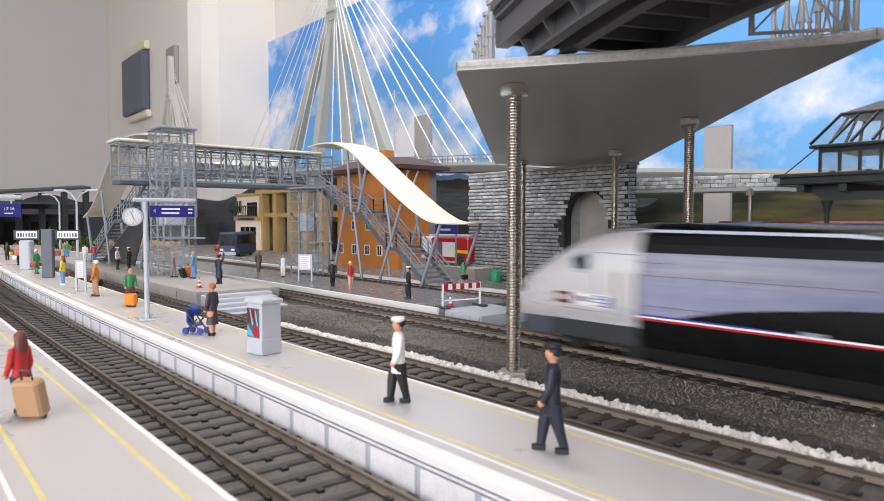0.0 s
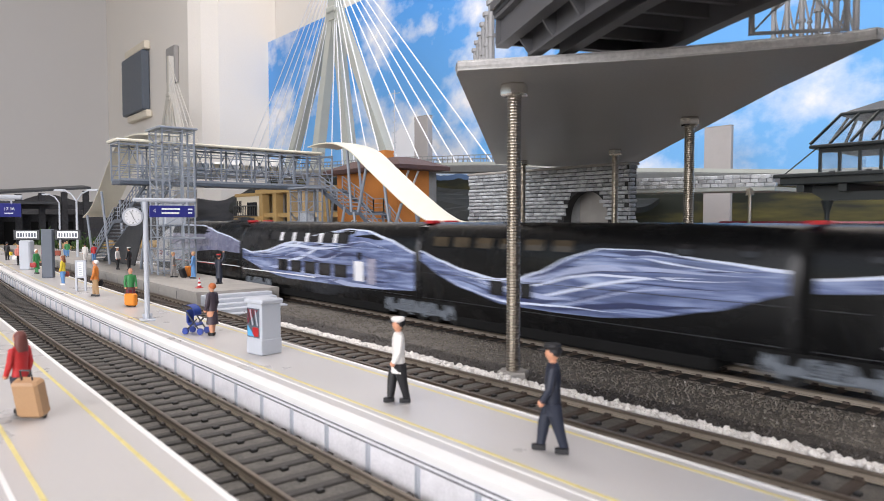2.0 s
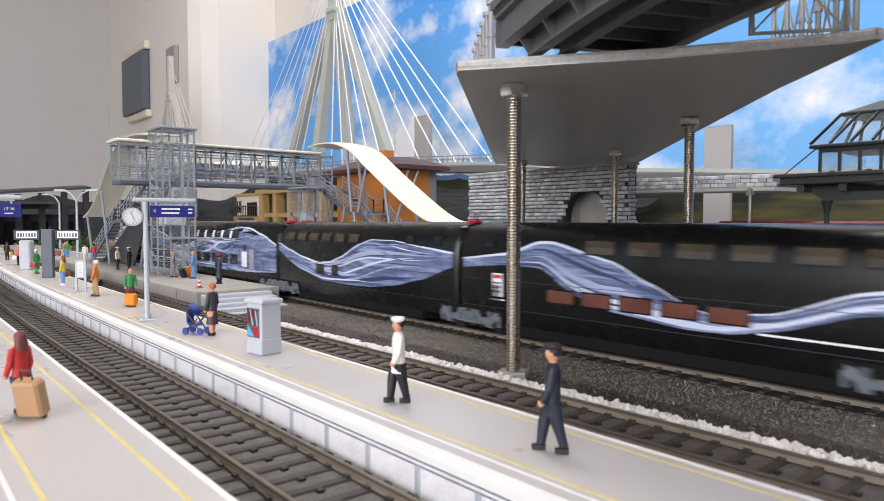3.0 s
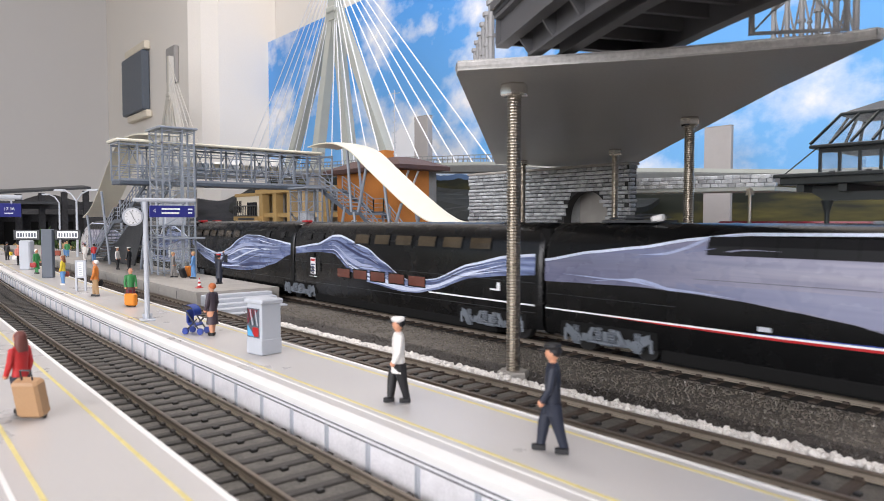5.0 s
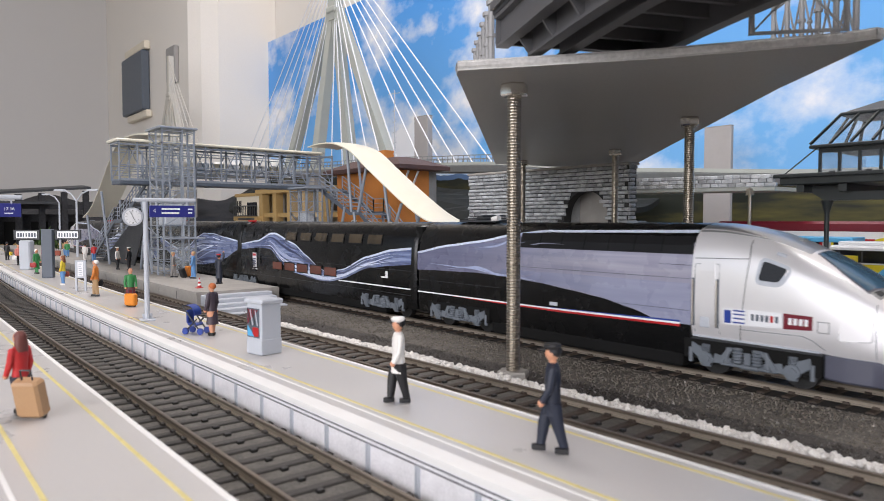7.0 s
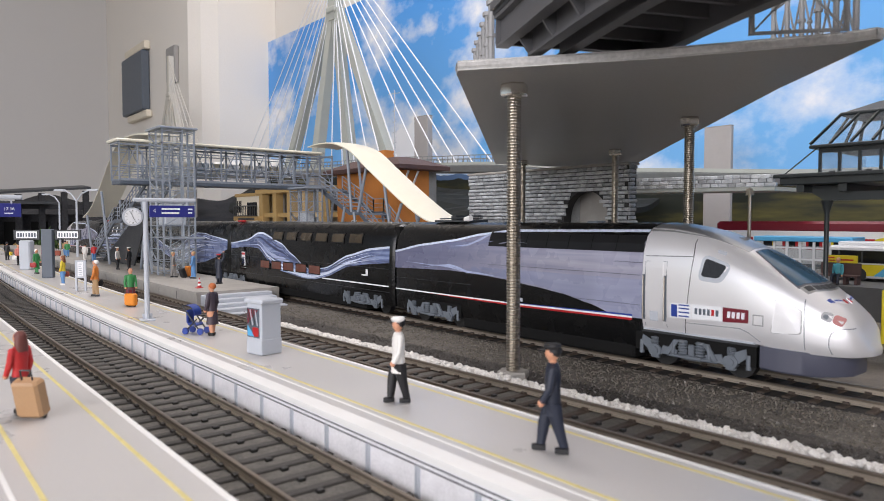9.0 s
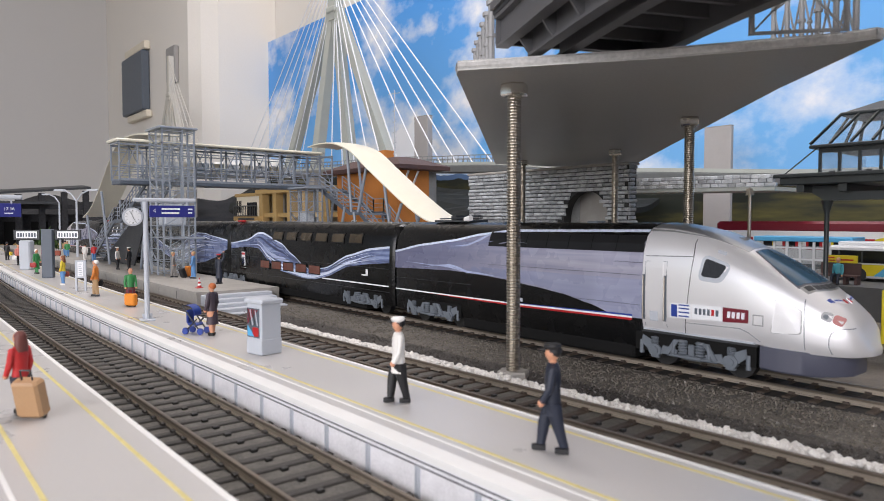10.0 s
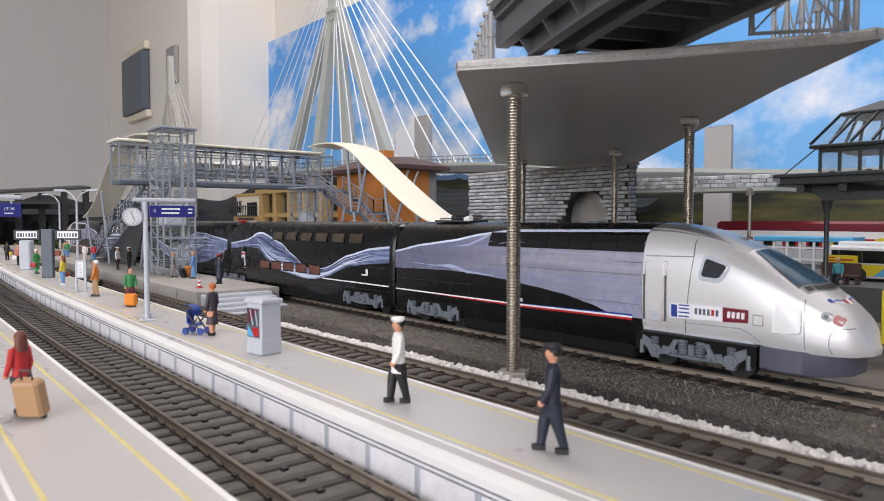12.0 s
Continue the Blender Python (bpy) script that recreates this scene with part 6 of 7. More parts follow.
def cream_house():
    t = thing("cream_house", "cream and ochre modern house with a balcony", "house", (0, 0, 0))
    part("wall", Shape().box(-1347, 575, 0, -1223, 680, 112), "cream_render", t)
    part("parapet", Shape().box(-1350, 572, 110, -1220, 683, 116), "ochre", t)
    part("porch_wall", Shape().box(-1310, 556, 0, -1206, 575, 62), "cream_render", t)
    part("porch_roof", Shape().box(-1312, 553, 62, -1202, 576, 70), "ochre", t, "ochre flat porch roof")
    part("glazing", Shape().box(-1284, 555.2, 4, -1216, 556.2, 50), "window_dark", t, "dark shop glazing")
    for x in (-1262, -1240):
        part("mullion", Shape().box(x - 1, 554.4, 4, x + 1, 555.2, 50), "ochre", t)
    part("lintel", Shape().box(-1288, 554.4, 50, -1212, 555.6, 58), "cream_render", t)
    part("slot", Shape().box(-1290, 552.6, 63, -1216, 553.2, 67), "charcoal", t)
    b = part("balcony", Shape().box(-1312, 552, 70, -1206, 556, 72), "charcoal", t, "black balcony railing")
    for i in range(14):
        part("baluster", Shape().box(-1311 + i * 8, 552.4, 72, -1309.4 + i * 8, 553.4, 90), "charcoal", b)
    part("balcony_rail", Shape().box(-1312, 552, 89, -1206, 554, 91), "charcoal", b)
    part("window", Shape().box(-1296, 574.4, 72, -1250, 575.2, 98), "window_dark", t)
    for i in range(3):
        part("narrow_window", Shape().box(-1344 + i * 8, 574.4, 78, -1340 + i * 8, 575.2, 102), "window_dark", t)
    for i in range(2):
        window_in(t, -1232 + i * 12, 575, 82, 10, 22)
    # the ochre wing that runs on behind the footbridge
    w = thing("ochre_wing", "ochre framed house wing with open bays", "house", (0, 0, 0))
    part("back_wall", Shape().box(-1222, 640, 0, -975, 680, 112), "cream_render", w)
    part("roof", Shape().box(-1226, 560, 112, -968, 684, 120), "ochre", w, "ochre flat roof")
    part("floor_band", Shape().box(-1220, 566, 68, -972, 640, 76), "ochre", w)
    for i in range(5):
        x = -1206 + i * 56
        part("column", Shape().box(x - 7, 562, 0, x + 7, 576, 112), "ochre", w)
    for i in range(4):
        x = -1178 + i * 56
        part("window", Shape().box(x - 20, 638.5, 6, x + 20, 640.2, 60), "window_dark", w)
        part("window", Shape().box(x - 20, 638.5, 80, x + 20, 640.2, 106), "window_dark", w)


def stone_portal():
    """Rough stone bastion with an arched tunnel mouth under the viaduct."""
    t = thing("stone_portal", "grey rough stone bastion with an arched tunnel mouth", "tunnel portal", (0, 0, 0))
    X0, X1, Y, Z1, ax, ar, az = -474, -299, 430, 104, -339, 21.5, 64.5
    core = [(X0, 6), (ax - ar, 6), (ax - ar, az)]
    core += [(ax - ar * math.cos(a), az + ar * math.sin(a)) for a in [math.pi * i / 16 for i in range(1, 16)]]
    core += [(ax + ar, az), (ax + ar, 6), (X1, 6), (X1, Z1), (X0, Z1)]
    part("core", Shape().wall(core, Y, Y + 9), "mortar", t, "dark mortar core")
    part("tunnel_back", Shape().box(ax - ar - 4, Y + 20, 6, ax + ar + 3, Y + 22, 90), "concrete", t, "rough grey tunnel back wall")
    part("hill_hatch", Shape().rod((ax + 9, Y + 19.5, 76), (ax + 9, Y + 20, 76), 3, 10), "charcoal", t)
    part("coping", Shape().box(X0 - 2, Y - 2, Z1, X1 + 1, Y + 12, Z1 + 2.0, cut=0.5), "concrete", t)
    part("tunnel_lining", Shape().box(ax - ar - 3, Y + 9, 6, ax - ar, Y + 20, 90).box(ax + ar, Y + 9, 6, ax + ar + 3, Y + 20, 90).box(ax - ar, Y + 9, 87, ax + ar, Y + 20, 90), "stone_grey", t, "rough grey tunnel lining")
    rng = random.Random(21)
    kinds = []
    for j in range(8):
        w, h = 4.4 + 0.9 * j, 2.75
        q = lambda: rng.uniform(-0.35, 0.35)
        s = Shape()
        s.loft([[(-w / 2, 0, -h / 2), (w / 2, 0, -h / 2), (w / 2, 0, h / 2), (-w / 2, 0, h / 2)],
                [(-w / 2 + 0.1 + q() * 0.4, -0.9, -h / 2 + 0.15), (w / 2 - 0.1, -0.9 + q(), -h / 2 + 0.2 + q() * 0.3), (w / 2 - 0.2 + q() * 0.4, -1.0, h / 2 - 0.2), (-w / 2 + 0.2, -0.9 + q(), h / 2 - 0.15 + q() * 0.3)],
                [(-w / 2 + 0.8 + q(), -1.7 + q(), -h / 2 + 0.8), (w / 2 - 0.8, -1.7 + q(), -h / 2 + 0.9 + q() * 0.5), (w / 2 - 0.9 + q(), -1.8 + q(), h / 2 - 0.75), (-w / 2 + 0.9, -1.7 + q(), h / 2 - 0.8 + q() * 0.5)]])
        kinds.append((w, s, s.data("stone", "stone_grey")))
    rest, count = Shape(), 0
    for face in (0, 1):
        z = 8.0
        row = 0
        while z < Z1 - 1:
            a, b = (X0, X1) if face == 0 else (0, 9)
            u = a + rng.uniform(-2, 0.5)
            while u < b - 2:
                fits = [k for k in kinds if u + k[0] <= b + 0.4]
                if not fits:
                    break
                w, s, me = rng.choice(fits)
                c = u + w / 2
                u += w + 0.35
                if face == 0:
                    dx, dz = c - ax, z - az
                    if (abs(dx) < ar + w / 2 and z < az) or (z >= az and dx * dx + dz * dz < (ar + 1) ** 2):
                        continue
                    m = place(c, Y, z, 0, 0, 0)
                else:
                    m = place(X1, Y + c, z, 90, 0, 0)
                if z > 62 and count < 300 and c < -300 and face == 0:
                    part("stone", me, None, t, at=m)
                    count += 1
                else:
                    mm = Matrix.Translation(m.translation / MM) @ m.to_3x3().to_4x4()
                    rest.add(s.v, s.f, mm)
            z += 3.15
            row += 1
    o = part("rubble", rest, "stone_grey", t)
    tagged(o, kind="stuff")


DECK = [(-1900, 184), (-1600, 171), (-1375, 161), (-1160, 152), (-1000, 148), (-830, 143), (-620, 133), (-400, 112), (-220, 101), (0, 96), (300, 94)]


def viaduct():
    t = thing("viaduct", "long grey concrete viaduct with a thin railing", "viaduct", (0, 0, 0))
    xs = [-1870 + 31 * i for i in range(66)]
    part("deck", Shape().loft([[(x, 578, lerp(DECK, x) - 10), (x, 625, lerp(DECK, x) - 10), (x, 630, lerp(DECK, x) - 2), (x, 630, lerp(DECK, x)), (x, 573, lerp(DECK, x)), (x, 573, lerp(DECK, x) - 3)] for x in xs]), "deck_grey", t)
    part("kerb", Shape().loft([[(x, 572, lerp(DECK, x) - 1.5), (x, 575, lerp(DECK, x) - 1.5), (x, 575, lerp(DECK, x) + 2), (x, 572, lerp(DECK, x) + 2)] for x in xs]), "bridge_white", t, "pale kerb")
    for y in (574, 628):
        r = part("railing", Shape().loft([[(x, y, lerp(DECK, x) + 10), (x, y + 1, lerp(DECK, x) + 10), (x, y + 1, lerp(DECK, x) + 11), (x, y, lerp(DECK, x) + 11)] for x in xs if -1200 < x < -560]), "deck_grey", t)
        for i in range(58):
            x = -1170 + i * 10.5
            z = lerp(DECK, x)
            part("rail_post", Shape().bar((x, y, z), (x, y, z + 10.5), 0.7, 0.7), "deck_grey", r)
        part("rail_wire", Shape().loft([[(x, y, lerp(DECK, x) + 5), (x, y + 0.6, lerp(DECK, x) + 5), (x, y + 0.6, lerp(DECK, x) + 5.5), (x, y, lerp(DECK, x) + 5.5)] for x in xs if -1200 < x < -560]), "deck_grey", r)
    for x in (-760, -520, 120):
        part("pier", Shape().box(x - 9, 585, 0, x + 9, 618, lerp(DECK, x) - 8, cut=1.5), "concrete", t)
    # the lower ramp with a stone parapet
    q = thing("ramp", "lower road ramp with a pale stone parapet", "ramp", (0, 0, 0))
    part("ramp_deck", Shape().loft([[(x, 515, z - 12), (x, 560, z - 12), (x, 560, z - 9), (x, 515, z - 9)] for x, z in ((-520, 102), (-359, 99), (-231, 97))]), "bridge_white", q)
    rng = random.Random(8)
    for row in range(3):
        x = -455
        while x < -233:
            w = rng.uniform(5, 9)
            z = 99 - (x + 359) * 0.016 - 9 + row * 3.2
            part("stone", Shape().box(x, 514, z, x + w - 0.4, 518, z + 2.9, cut=0.4), "stone_grey", q)
            x += w
    part("rod", Shape().rod((-250, 516, 6), (-250, 516, 88), 1.3, 10).rod((-250, 516, 82), (-250, 516, 87), 3.4, 6), "zinc", q, "threaded rod under the ramp")


def pylon_bridge(x, y, s, label, right, left, W="bridge_white", wire="cable_white"):
    """A-frame pylon with fans of white stay cables down to the viaduct."""
    t = thing("bridge_pylon", label, "bridge pylon", (x, y, 0), group="pylons of the cable-stayed bridge")
    zt, zb = 190 + 222 * s, 138
    part("mast", Shape().loft([[(-11 * s, -9 * s, zt - 18 * s), (11 * s, -9 * s, zt - 18 * s), (11 * s, 9 * s, zt - 18 * s), (-11 * s, 9 * s, zt - 18 * s)],
                               [(-8 * s, -7 * s, zt + 110 * s), (8 * s, -7 * s, zt + 110 * s), (8 * s, 7 * s, zt + 110 * s), (-8 * s, 7 * s, zt + 110 * s)]]), W, t)
    for (dx, dy) in ((-190, 4), (-62, -5), (42, 4), (170, -5)):
        part("leg", Shape().loft([[(dx * s - 10 * s, dy - 8 * s, zb), (dx * s + 10 * s, dy - 8 * s, zb), (dx * s + 10 * s, dy + 8 * s, zb), (dx * s - 10 * s, dy + 8 * s, zb)],
                                  [(-7 * s + dx * 0.05, -7 * s, zt), (7 * s + dx * 0.05, -7 * s, zt), (7 * s + dx * 0.05, 7 * s, zt), (-7 * s + dx * 0.05, 7 * s, zt)]]), W, t)
        part("footing", Shape().box(dx * s - 14 * s, dy - 10 * s, 0, dx * s + 14 * s, dy + 10 * s, zb), "concrete", t)
    part("head", Shape().box(-14 * s, -11 * s, zt - 6, 14 * s, 11 * s, zt + 4, cut=2), W, t)
    for side, ends in ((1, right), (-1, left)):
        n = len(ends)
        for i, e in enumerate(ends):
            top = zt + 4 + (i + 0.5) / n * 100 * s
            for yy in (-22,):
                part("stay_cable", Shape().rod((side * 7 * s, yy * 0.2, top), (e - x, yy, lerp(DECK, e)), 0.95 if side > 0 else 0.75, 5), wire, t)
    return t


def hills():
    """Dark wooded slopes that close the layout's far left end."""
    rng = random.Random(2)
    g = []
    for i in range(46):
        u = i / 45
        x = -1860 + u * 1300
        row = []
        for j in range(12):
            v = j / 11
            yy = 690 + v * 190
            hgt = 6 + 172 * (v ** 0.3) * (1 - 0.45 * u * u) * (0.93 + 0.14 * noise.noise((u * 7, v * 3, 1.3)))
            row.append((x, yy, hgt + rng.uniform(-3, 3)))
        g.append(row)
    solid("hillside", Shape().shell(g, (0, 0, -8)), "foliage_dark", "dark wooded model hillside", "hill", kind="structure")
    g = []
    for i in range(30):
        u = i / 29
        y = 120 + u * 790
        row = []
        for j in range(8):
            v = j / 7
            x = -1560 - v * 305
            z = 6 + 128 * (v ** 0.45) * (0.72 + 0.35 * noise.noise((u * 6, v * 2, 7.1)) + 0.22 * u)
            row.append((x + rng.uniform(-6, 6), y, max(6.5, z)))
        g.append(row)
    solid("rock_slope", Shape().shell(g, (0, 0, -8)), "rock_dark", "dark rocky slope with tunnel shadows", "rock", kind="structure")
    # sandy rim and low bushes at the slope's foot
    b = Shape()
    for i in range(120):
        y = rng.uniform(180, 520)
        x = -1480 - rng.uniform(0, 60)
        r = rng.uniform(5, 13)
        m = Matrix.Translation((x, y, 6 + r * 0.3)) @ Euler([rng.uniform(0, 3) for _ in range(3)]).to_matrix().to_4x4()
        b.ball((0, 0, 0), r, r * 0.8, r * 0.7, 6, m)
    solid("sand_rocks", b, "ochre", "heap of sandy rocks at the slope's foot", "rocks", kind="stuff")


def gallery():
    """A dark avalanche gallery and sheds at the far end of the station."""
    t = thing("gallery", "dark concrete track gallery with slanted roof", "gallery", (0, 0, 0))
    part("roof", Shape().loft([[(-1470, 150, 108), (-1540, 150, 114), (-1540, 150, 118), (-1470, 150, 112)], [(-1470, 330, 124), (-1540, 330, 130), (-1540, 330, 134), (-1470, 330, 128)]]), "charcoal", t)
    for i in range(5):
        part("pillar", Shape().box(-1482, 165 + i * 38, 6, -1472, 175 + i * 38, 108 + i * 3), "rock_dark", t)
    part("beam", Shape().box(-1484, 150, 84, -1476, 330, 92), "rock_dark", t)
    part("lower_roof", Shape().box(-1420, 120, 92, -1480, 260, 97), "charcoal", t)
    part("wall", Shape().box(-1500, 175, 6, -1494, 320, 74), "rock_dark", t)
    for i in range(3):
        # flat black panel on the wall, drawn as a shaded opening
        part("recess", Shape().box(-1494, 186 + i * 44, 10, -1492, 214 + i * 44, 60), "tunnel_dark", t)


def bush(x, y, z, r, n, seed, label):
    rng = random.Random(seed)
    s = Shape()
    for i in range(n):
        a, b, c = rng.gauss(0, 0.45), rng.gauss(0, 0.45), abs(rng.gauss(0.25, 0.4))
        p = Vector((a * r, b * r, c * r))
        e = Euler([rng.uniform(0, 6) for _ in range(3)]).to_matrix().to_4x4()
        k = rng.uniform(0.6, 1.4) * r * 0.12
        s.add([(-k, 0, 0), (0, -k * 0.5, 0.1 * k), (k, 0, 0), (0, k * 0.5, 0.1 * k)], [(0, 1, 2, 3)], Matrix.Translation(p) @ e)
    solid("bush", s, "foliage", label, "bush", (x, y, z), group="bushes of the layout")


def tower_block(x0, x1, y, z0, z1, d, label):
    t = thing("tower_block", label, "tower block", (0, 0, 0), group="tower blocks")
    part("wall", Shape().box(x0, y, z0, x1, y + d, z1, cut=0.6), "tower_wall", t)
    part("roof", Shape().box(x0, y, z1, x1, y + d, z1 + 1.5), "concrete", t)


def glass_station():
    """Dark steel pavilion with a glazed hipped roof on a raised deck."""
    t = thing("glass_pavilion", "dark steel pavilion with a glazed roof on columns", "pavilion", (-119, 300, 0), 0)
    D = "dark_green_steel"
    # deck lengthened backwards, beyond what shows, to shade the yard
    part("deck", Shape().box(-10, -8, 77.5, 220, 190, 81, cut=0.4), D, t)
    part("gutter", Shape().box(-12, -10, 80.4, 152, -7, 82, cut=0.3), D, t)
    for i in range(8):
        part("joist", Shape().box(-4 + i * 16, -6, 74.5, -1 + i * 16, 58, 77.5), D, t)
    part("haunch", Shape().wall([(-6, 77.5), (10, 77.5), (10, 71), (4, 71)], 2, 5), D, t)
    part("under_beam", Shape().box(4, 0, 71, 140, 4, 74.5), D, t)
    part("column", Shape().lathe([(1.6, 24), (1.4, 30), (0.95, 31), (0.95, 66), (1.5, 68), (2.4, 71)], 12, (5, 2, 0)), D, t, smooth=True)
    part("brace", Shape().bar((-8, -8, 82), (3, 0, 94), 0.5, 0.5), D, t)
    w = part("glazed_wall", Shape().box(2, 0, 81, 140, 1.2, 82.4).box(2, 0, 90.6, 140, 1.2, 92.6), D, t)
    for i in range(13):
        x = 2 + i * 7.4 if i else 2
        part("mullion", Shape().box(x, -0.2, 82.4, x + 1.0, 1.2, 90.6), D, w)
        p = part("pane", Shape().box(x + 1.0, 0.4, 82.4, x + 7.4, 0.6, 90.6), "pavilion_pane", w)
        p.visible_shadow = False
    part("side_wall", Shape().box(2, 1.2, 81, 3, 50, 92), "pavilion_pane", w)
    part("eaves", Shape().box(-1, -2.5, 92.4, 145, 52, 93.8, cut=0.3), D, t)
    r = part("glass_roof", Shape().loft([[(-0.5, -2, 93.8), (144, -2, 93.8), (144, 51, 93.8), (-0.5, 51, 93.8)], [(6, 12, 107), (136, 12, 107), (136, 38, 107), (6, 38, 107)]]), "pavilion_pane", t, "glazed hipped roof")
    r.visible_shadow = False
    part("ridge", Shape().box(5.4, 11, 106.4, 137, 39, 107.8, cut=0.4), D, r)
    part("lantern", Shape().loft([[(6.4, 12.4, 107.8), (136, 12.4, 107.8), (136, 37.6, 107.8), (6.4, 37.6, 107.8)], [(17, 22, 112.4), (125, 22, 112.4), (125, 28, 112.4), (17, 28, 112.4)]]), D, r)
    for i in range(19):
        x = -0.5 + i * 7.6
        part("rafter", Shape().bar((x, -2, 94.3), (6 + i * 7.1, 12, 107.3), 0.9, 0.9), D, r)
        part("rafter", Shape().bar((x, 51, 94.3), (6 + i * 7.1, 38, 107.3), 0.9, 0.9), D, r)
    for j in range(4):
        part("rafter", Shape().bar((-0.5, -2 + j * 17, 94.3), (6, 12 + j * 8.6, 107.3), 0.9, 0.9), D, r)
    for i in range(10):
        y0, x = -8, 10 + i * 13
        part("rivet_hook", Shape().box(x, -10.6, 81.2, x + 2, -9.8, 82.4), "charcoal", t)


def right_yard():
    """The raised street and sidings seen behind the train's nose."""
    solid("pavement_far", Shape().box(-192, 428, 5, 300, 640, 25), "street_grey", "grey raised street behind the station, darkened for the pavilion's shade", "pavement", kind="structure")
    rt = thing("red_railcar", "red and white local train with yellow panels", "train", (-300, 560, 25))
    part("body", Shape().box(0, 0, 3, 420, 30, 36, cut=2), "gloss_white", rt)
    part("roof_band", Shape().box(-0.4, -0.4, 28, 420.4, 30.4, 37, cut=2), "dark_red", rt, "red roof band, darkened for the pavilion's shade")
    part("skirt", Shape().box(2, 1, 0, 418, 29, 4), "charcoal", rt)
    for i in range(22):
        x = 20 + i * 18
        c = "yellow_plastic" if i % 3 == 1 else "red_paint"
        w = part("window", Shape().box(x, -0.5, 15, x + 12, 0, 24, cut=0.15), c, rt)
        part("pane", Shape().box(x + 2, -0.65, 17, x + 10, -0.5, 22), "window_dark", w)
    sh = thing("shelter", "blue-roofed white framed bus shelter", "shelter", (-230, 500, 25))
    part("roof", Shape().box(-6, -6, 23, 60, 16, 26.5, cut=0.6), "sky_blue_paint", sh, "light blue roof")
    for i in range(7):
        part("post", Shape().box(-2 + i * 9, -4, 0, -0.4 + i * 9, -2.4, 23), "gloss_white", sh)
        if i < 6:
            part("pane", Shape().box(i * 9 - 0.4, -3.2, 2, i * 9 + 6.8, -3, 20), "milky_pane", sh)
    for z in (10, 18):
        part("bar", Shape().box(-2, -4.2, z, 53.6, -2.8, z + 1.2), "gloss_white", sh)
    b = thing("bus", "white, yellow and blue city bus", "bus", (-176, 470, 25))
    part("body", Shape().box(0, 0, 2, 120, 28, 22, cut=1.4), "gloss_white", b)
    part("window_band", Shape().box(2, -0.3, 11.5, 118, 0.2, 19), "window_dark", b, "black window band")
    part("yellow_panel", Shape().box(12, -0.25, 3.5, 60, 0.1, 10.5), "yellow_plastic", b, "yellow side panel")
    part("blue_panel", Shape().wall([(26, 3.5), (60, 3.5), (60, 10.5), (34, 10.5)], -0.4, -0.2), "sky_blue_paint", b, "blue side panel")
    for i in range(9):
        part("pillar", Shape().box(6 + i * 13, -0.4, 11.5, 7 + i * 13, 0, 19), "charcoal", b)
    for x in (18, 90):
        part("wheel", Shape().rod((x, -0.6, 4.2), (x, 3, 4.2), 4.2, 16), "charcoal", b, smooth=True)
    part("roof_box", Shape().box(4, 4, 22, 70, 24, 24.4, cut=0.6), "gloss_white", b)
    n = thing("bench", "brown bench with a red and yellow advert backboard", "bench", (-160, 441, 25), 0)
    part("seat", Shape().box(-10, -3, 4.6, 12, 3, 5.6, cut=0.3), "brown_roof", n)
    part("backrest", Shape().box(-10, 2.4, 5.6, 12, 3.4, 12.5, cut=0.2), "brown_roof", n)
    a = part("advert_board", Shape().box(-8, 2.2, 12.5, 10, 3.4, 17, cut=0.1), "yellow_plastic", n, "yellow and red advert board")
    bars(a, -7.2, -1, 2.15, 13, 16.4, 2, "red_paint", 3)
    bars(a, 0, 9, 2.15, 13.2, 15.4, 1, "red_paint", 5)
    for x in (-9, -2, 5, 11):
        part("leg", Shape().box(x - 0.8, -2.6, 0, x + 0.8, 2.8, 4.6), "brown_roof", n)
    figurine(-158, 437, 25, 180, "seated model man in a teal shirt and blue jeans", (0.06, 0.3, 0.36), NAVY, TAN, 20, sit=True)
    y = thing("hoarding", "bright yellow hoarding panel with dark slots", "hoarding", (-102, 330, 6), 8)
    part("panel", Shape().box(0, 0, 2, 60, 3, 27, cut=0.4), "yellow_plastic", y)
    part("foot", Shape().box(2, -4, 0, 6, 8, 2), "charcoal", y)
    part("foot", Shape().box(52, -4, 0, 56, 8, 2), "charcoal", y)
    s = thing("round_sign", "round yellow sign with a black figure shape", "sign", (-172, 556, 41))
    part("disc", Shape().rod((0, 0, 0), (0, 1, 0), 9, 24), "yellow_plastic", s, smooth=True)
    part("pictogram", Shape().bar((-3, -0.2, -5), (2, -0.2, 4), 0.2, 2.0).bar((3, -0.2, -5), (0, -0.2, 0), 0.2, 2.0), "charcoal", s)


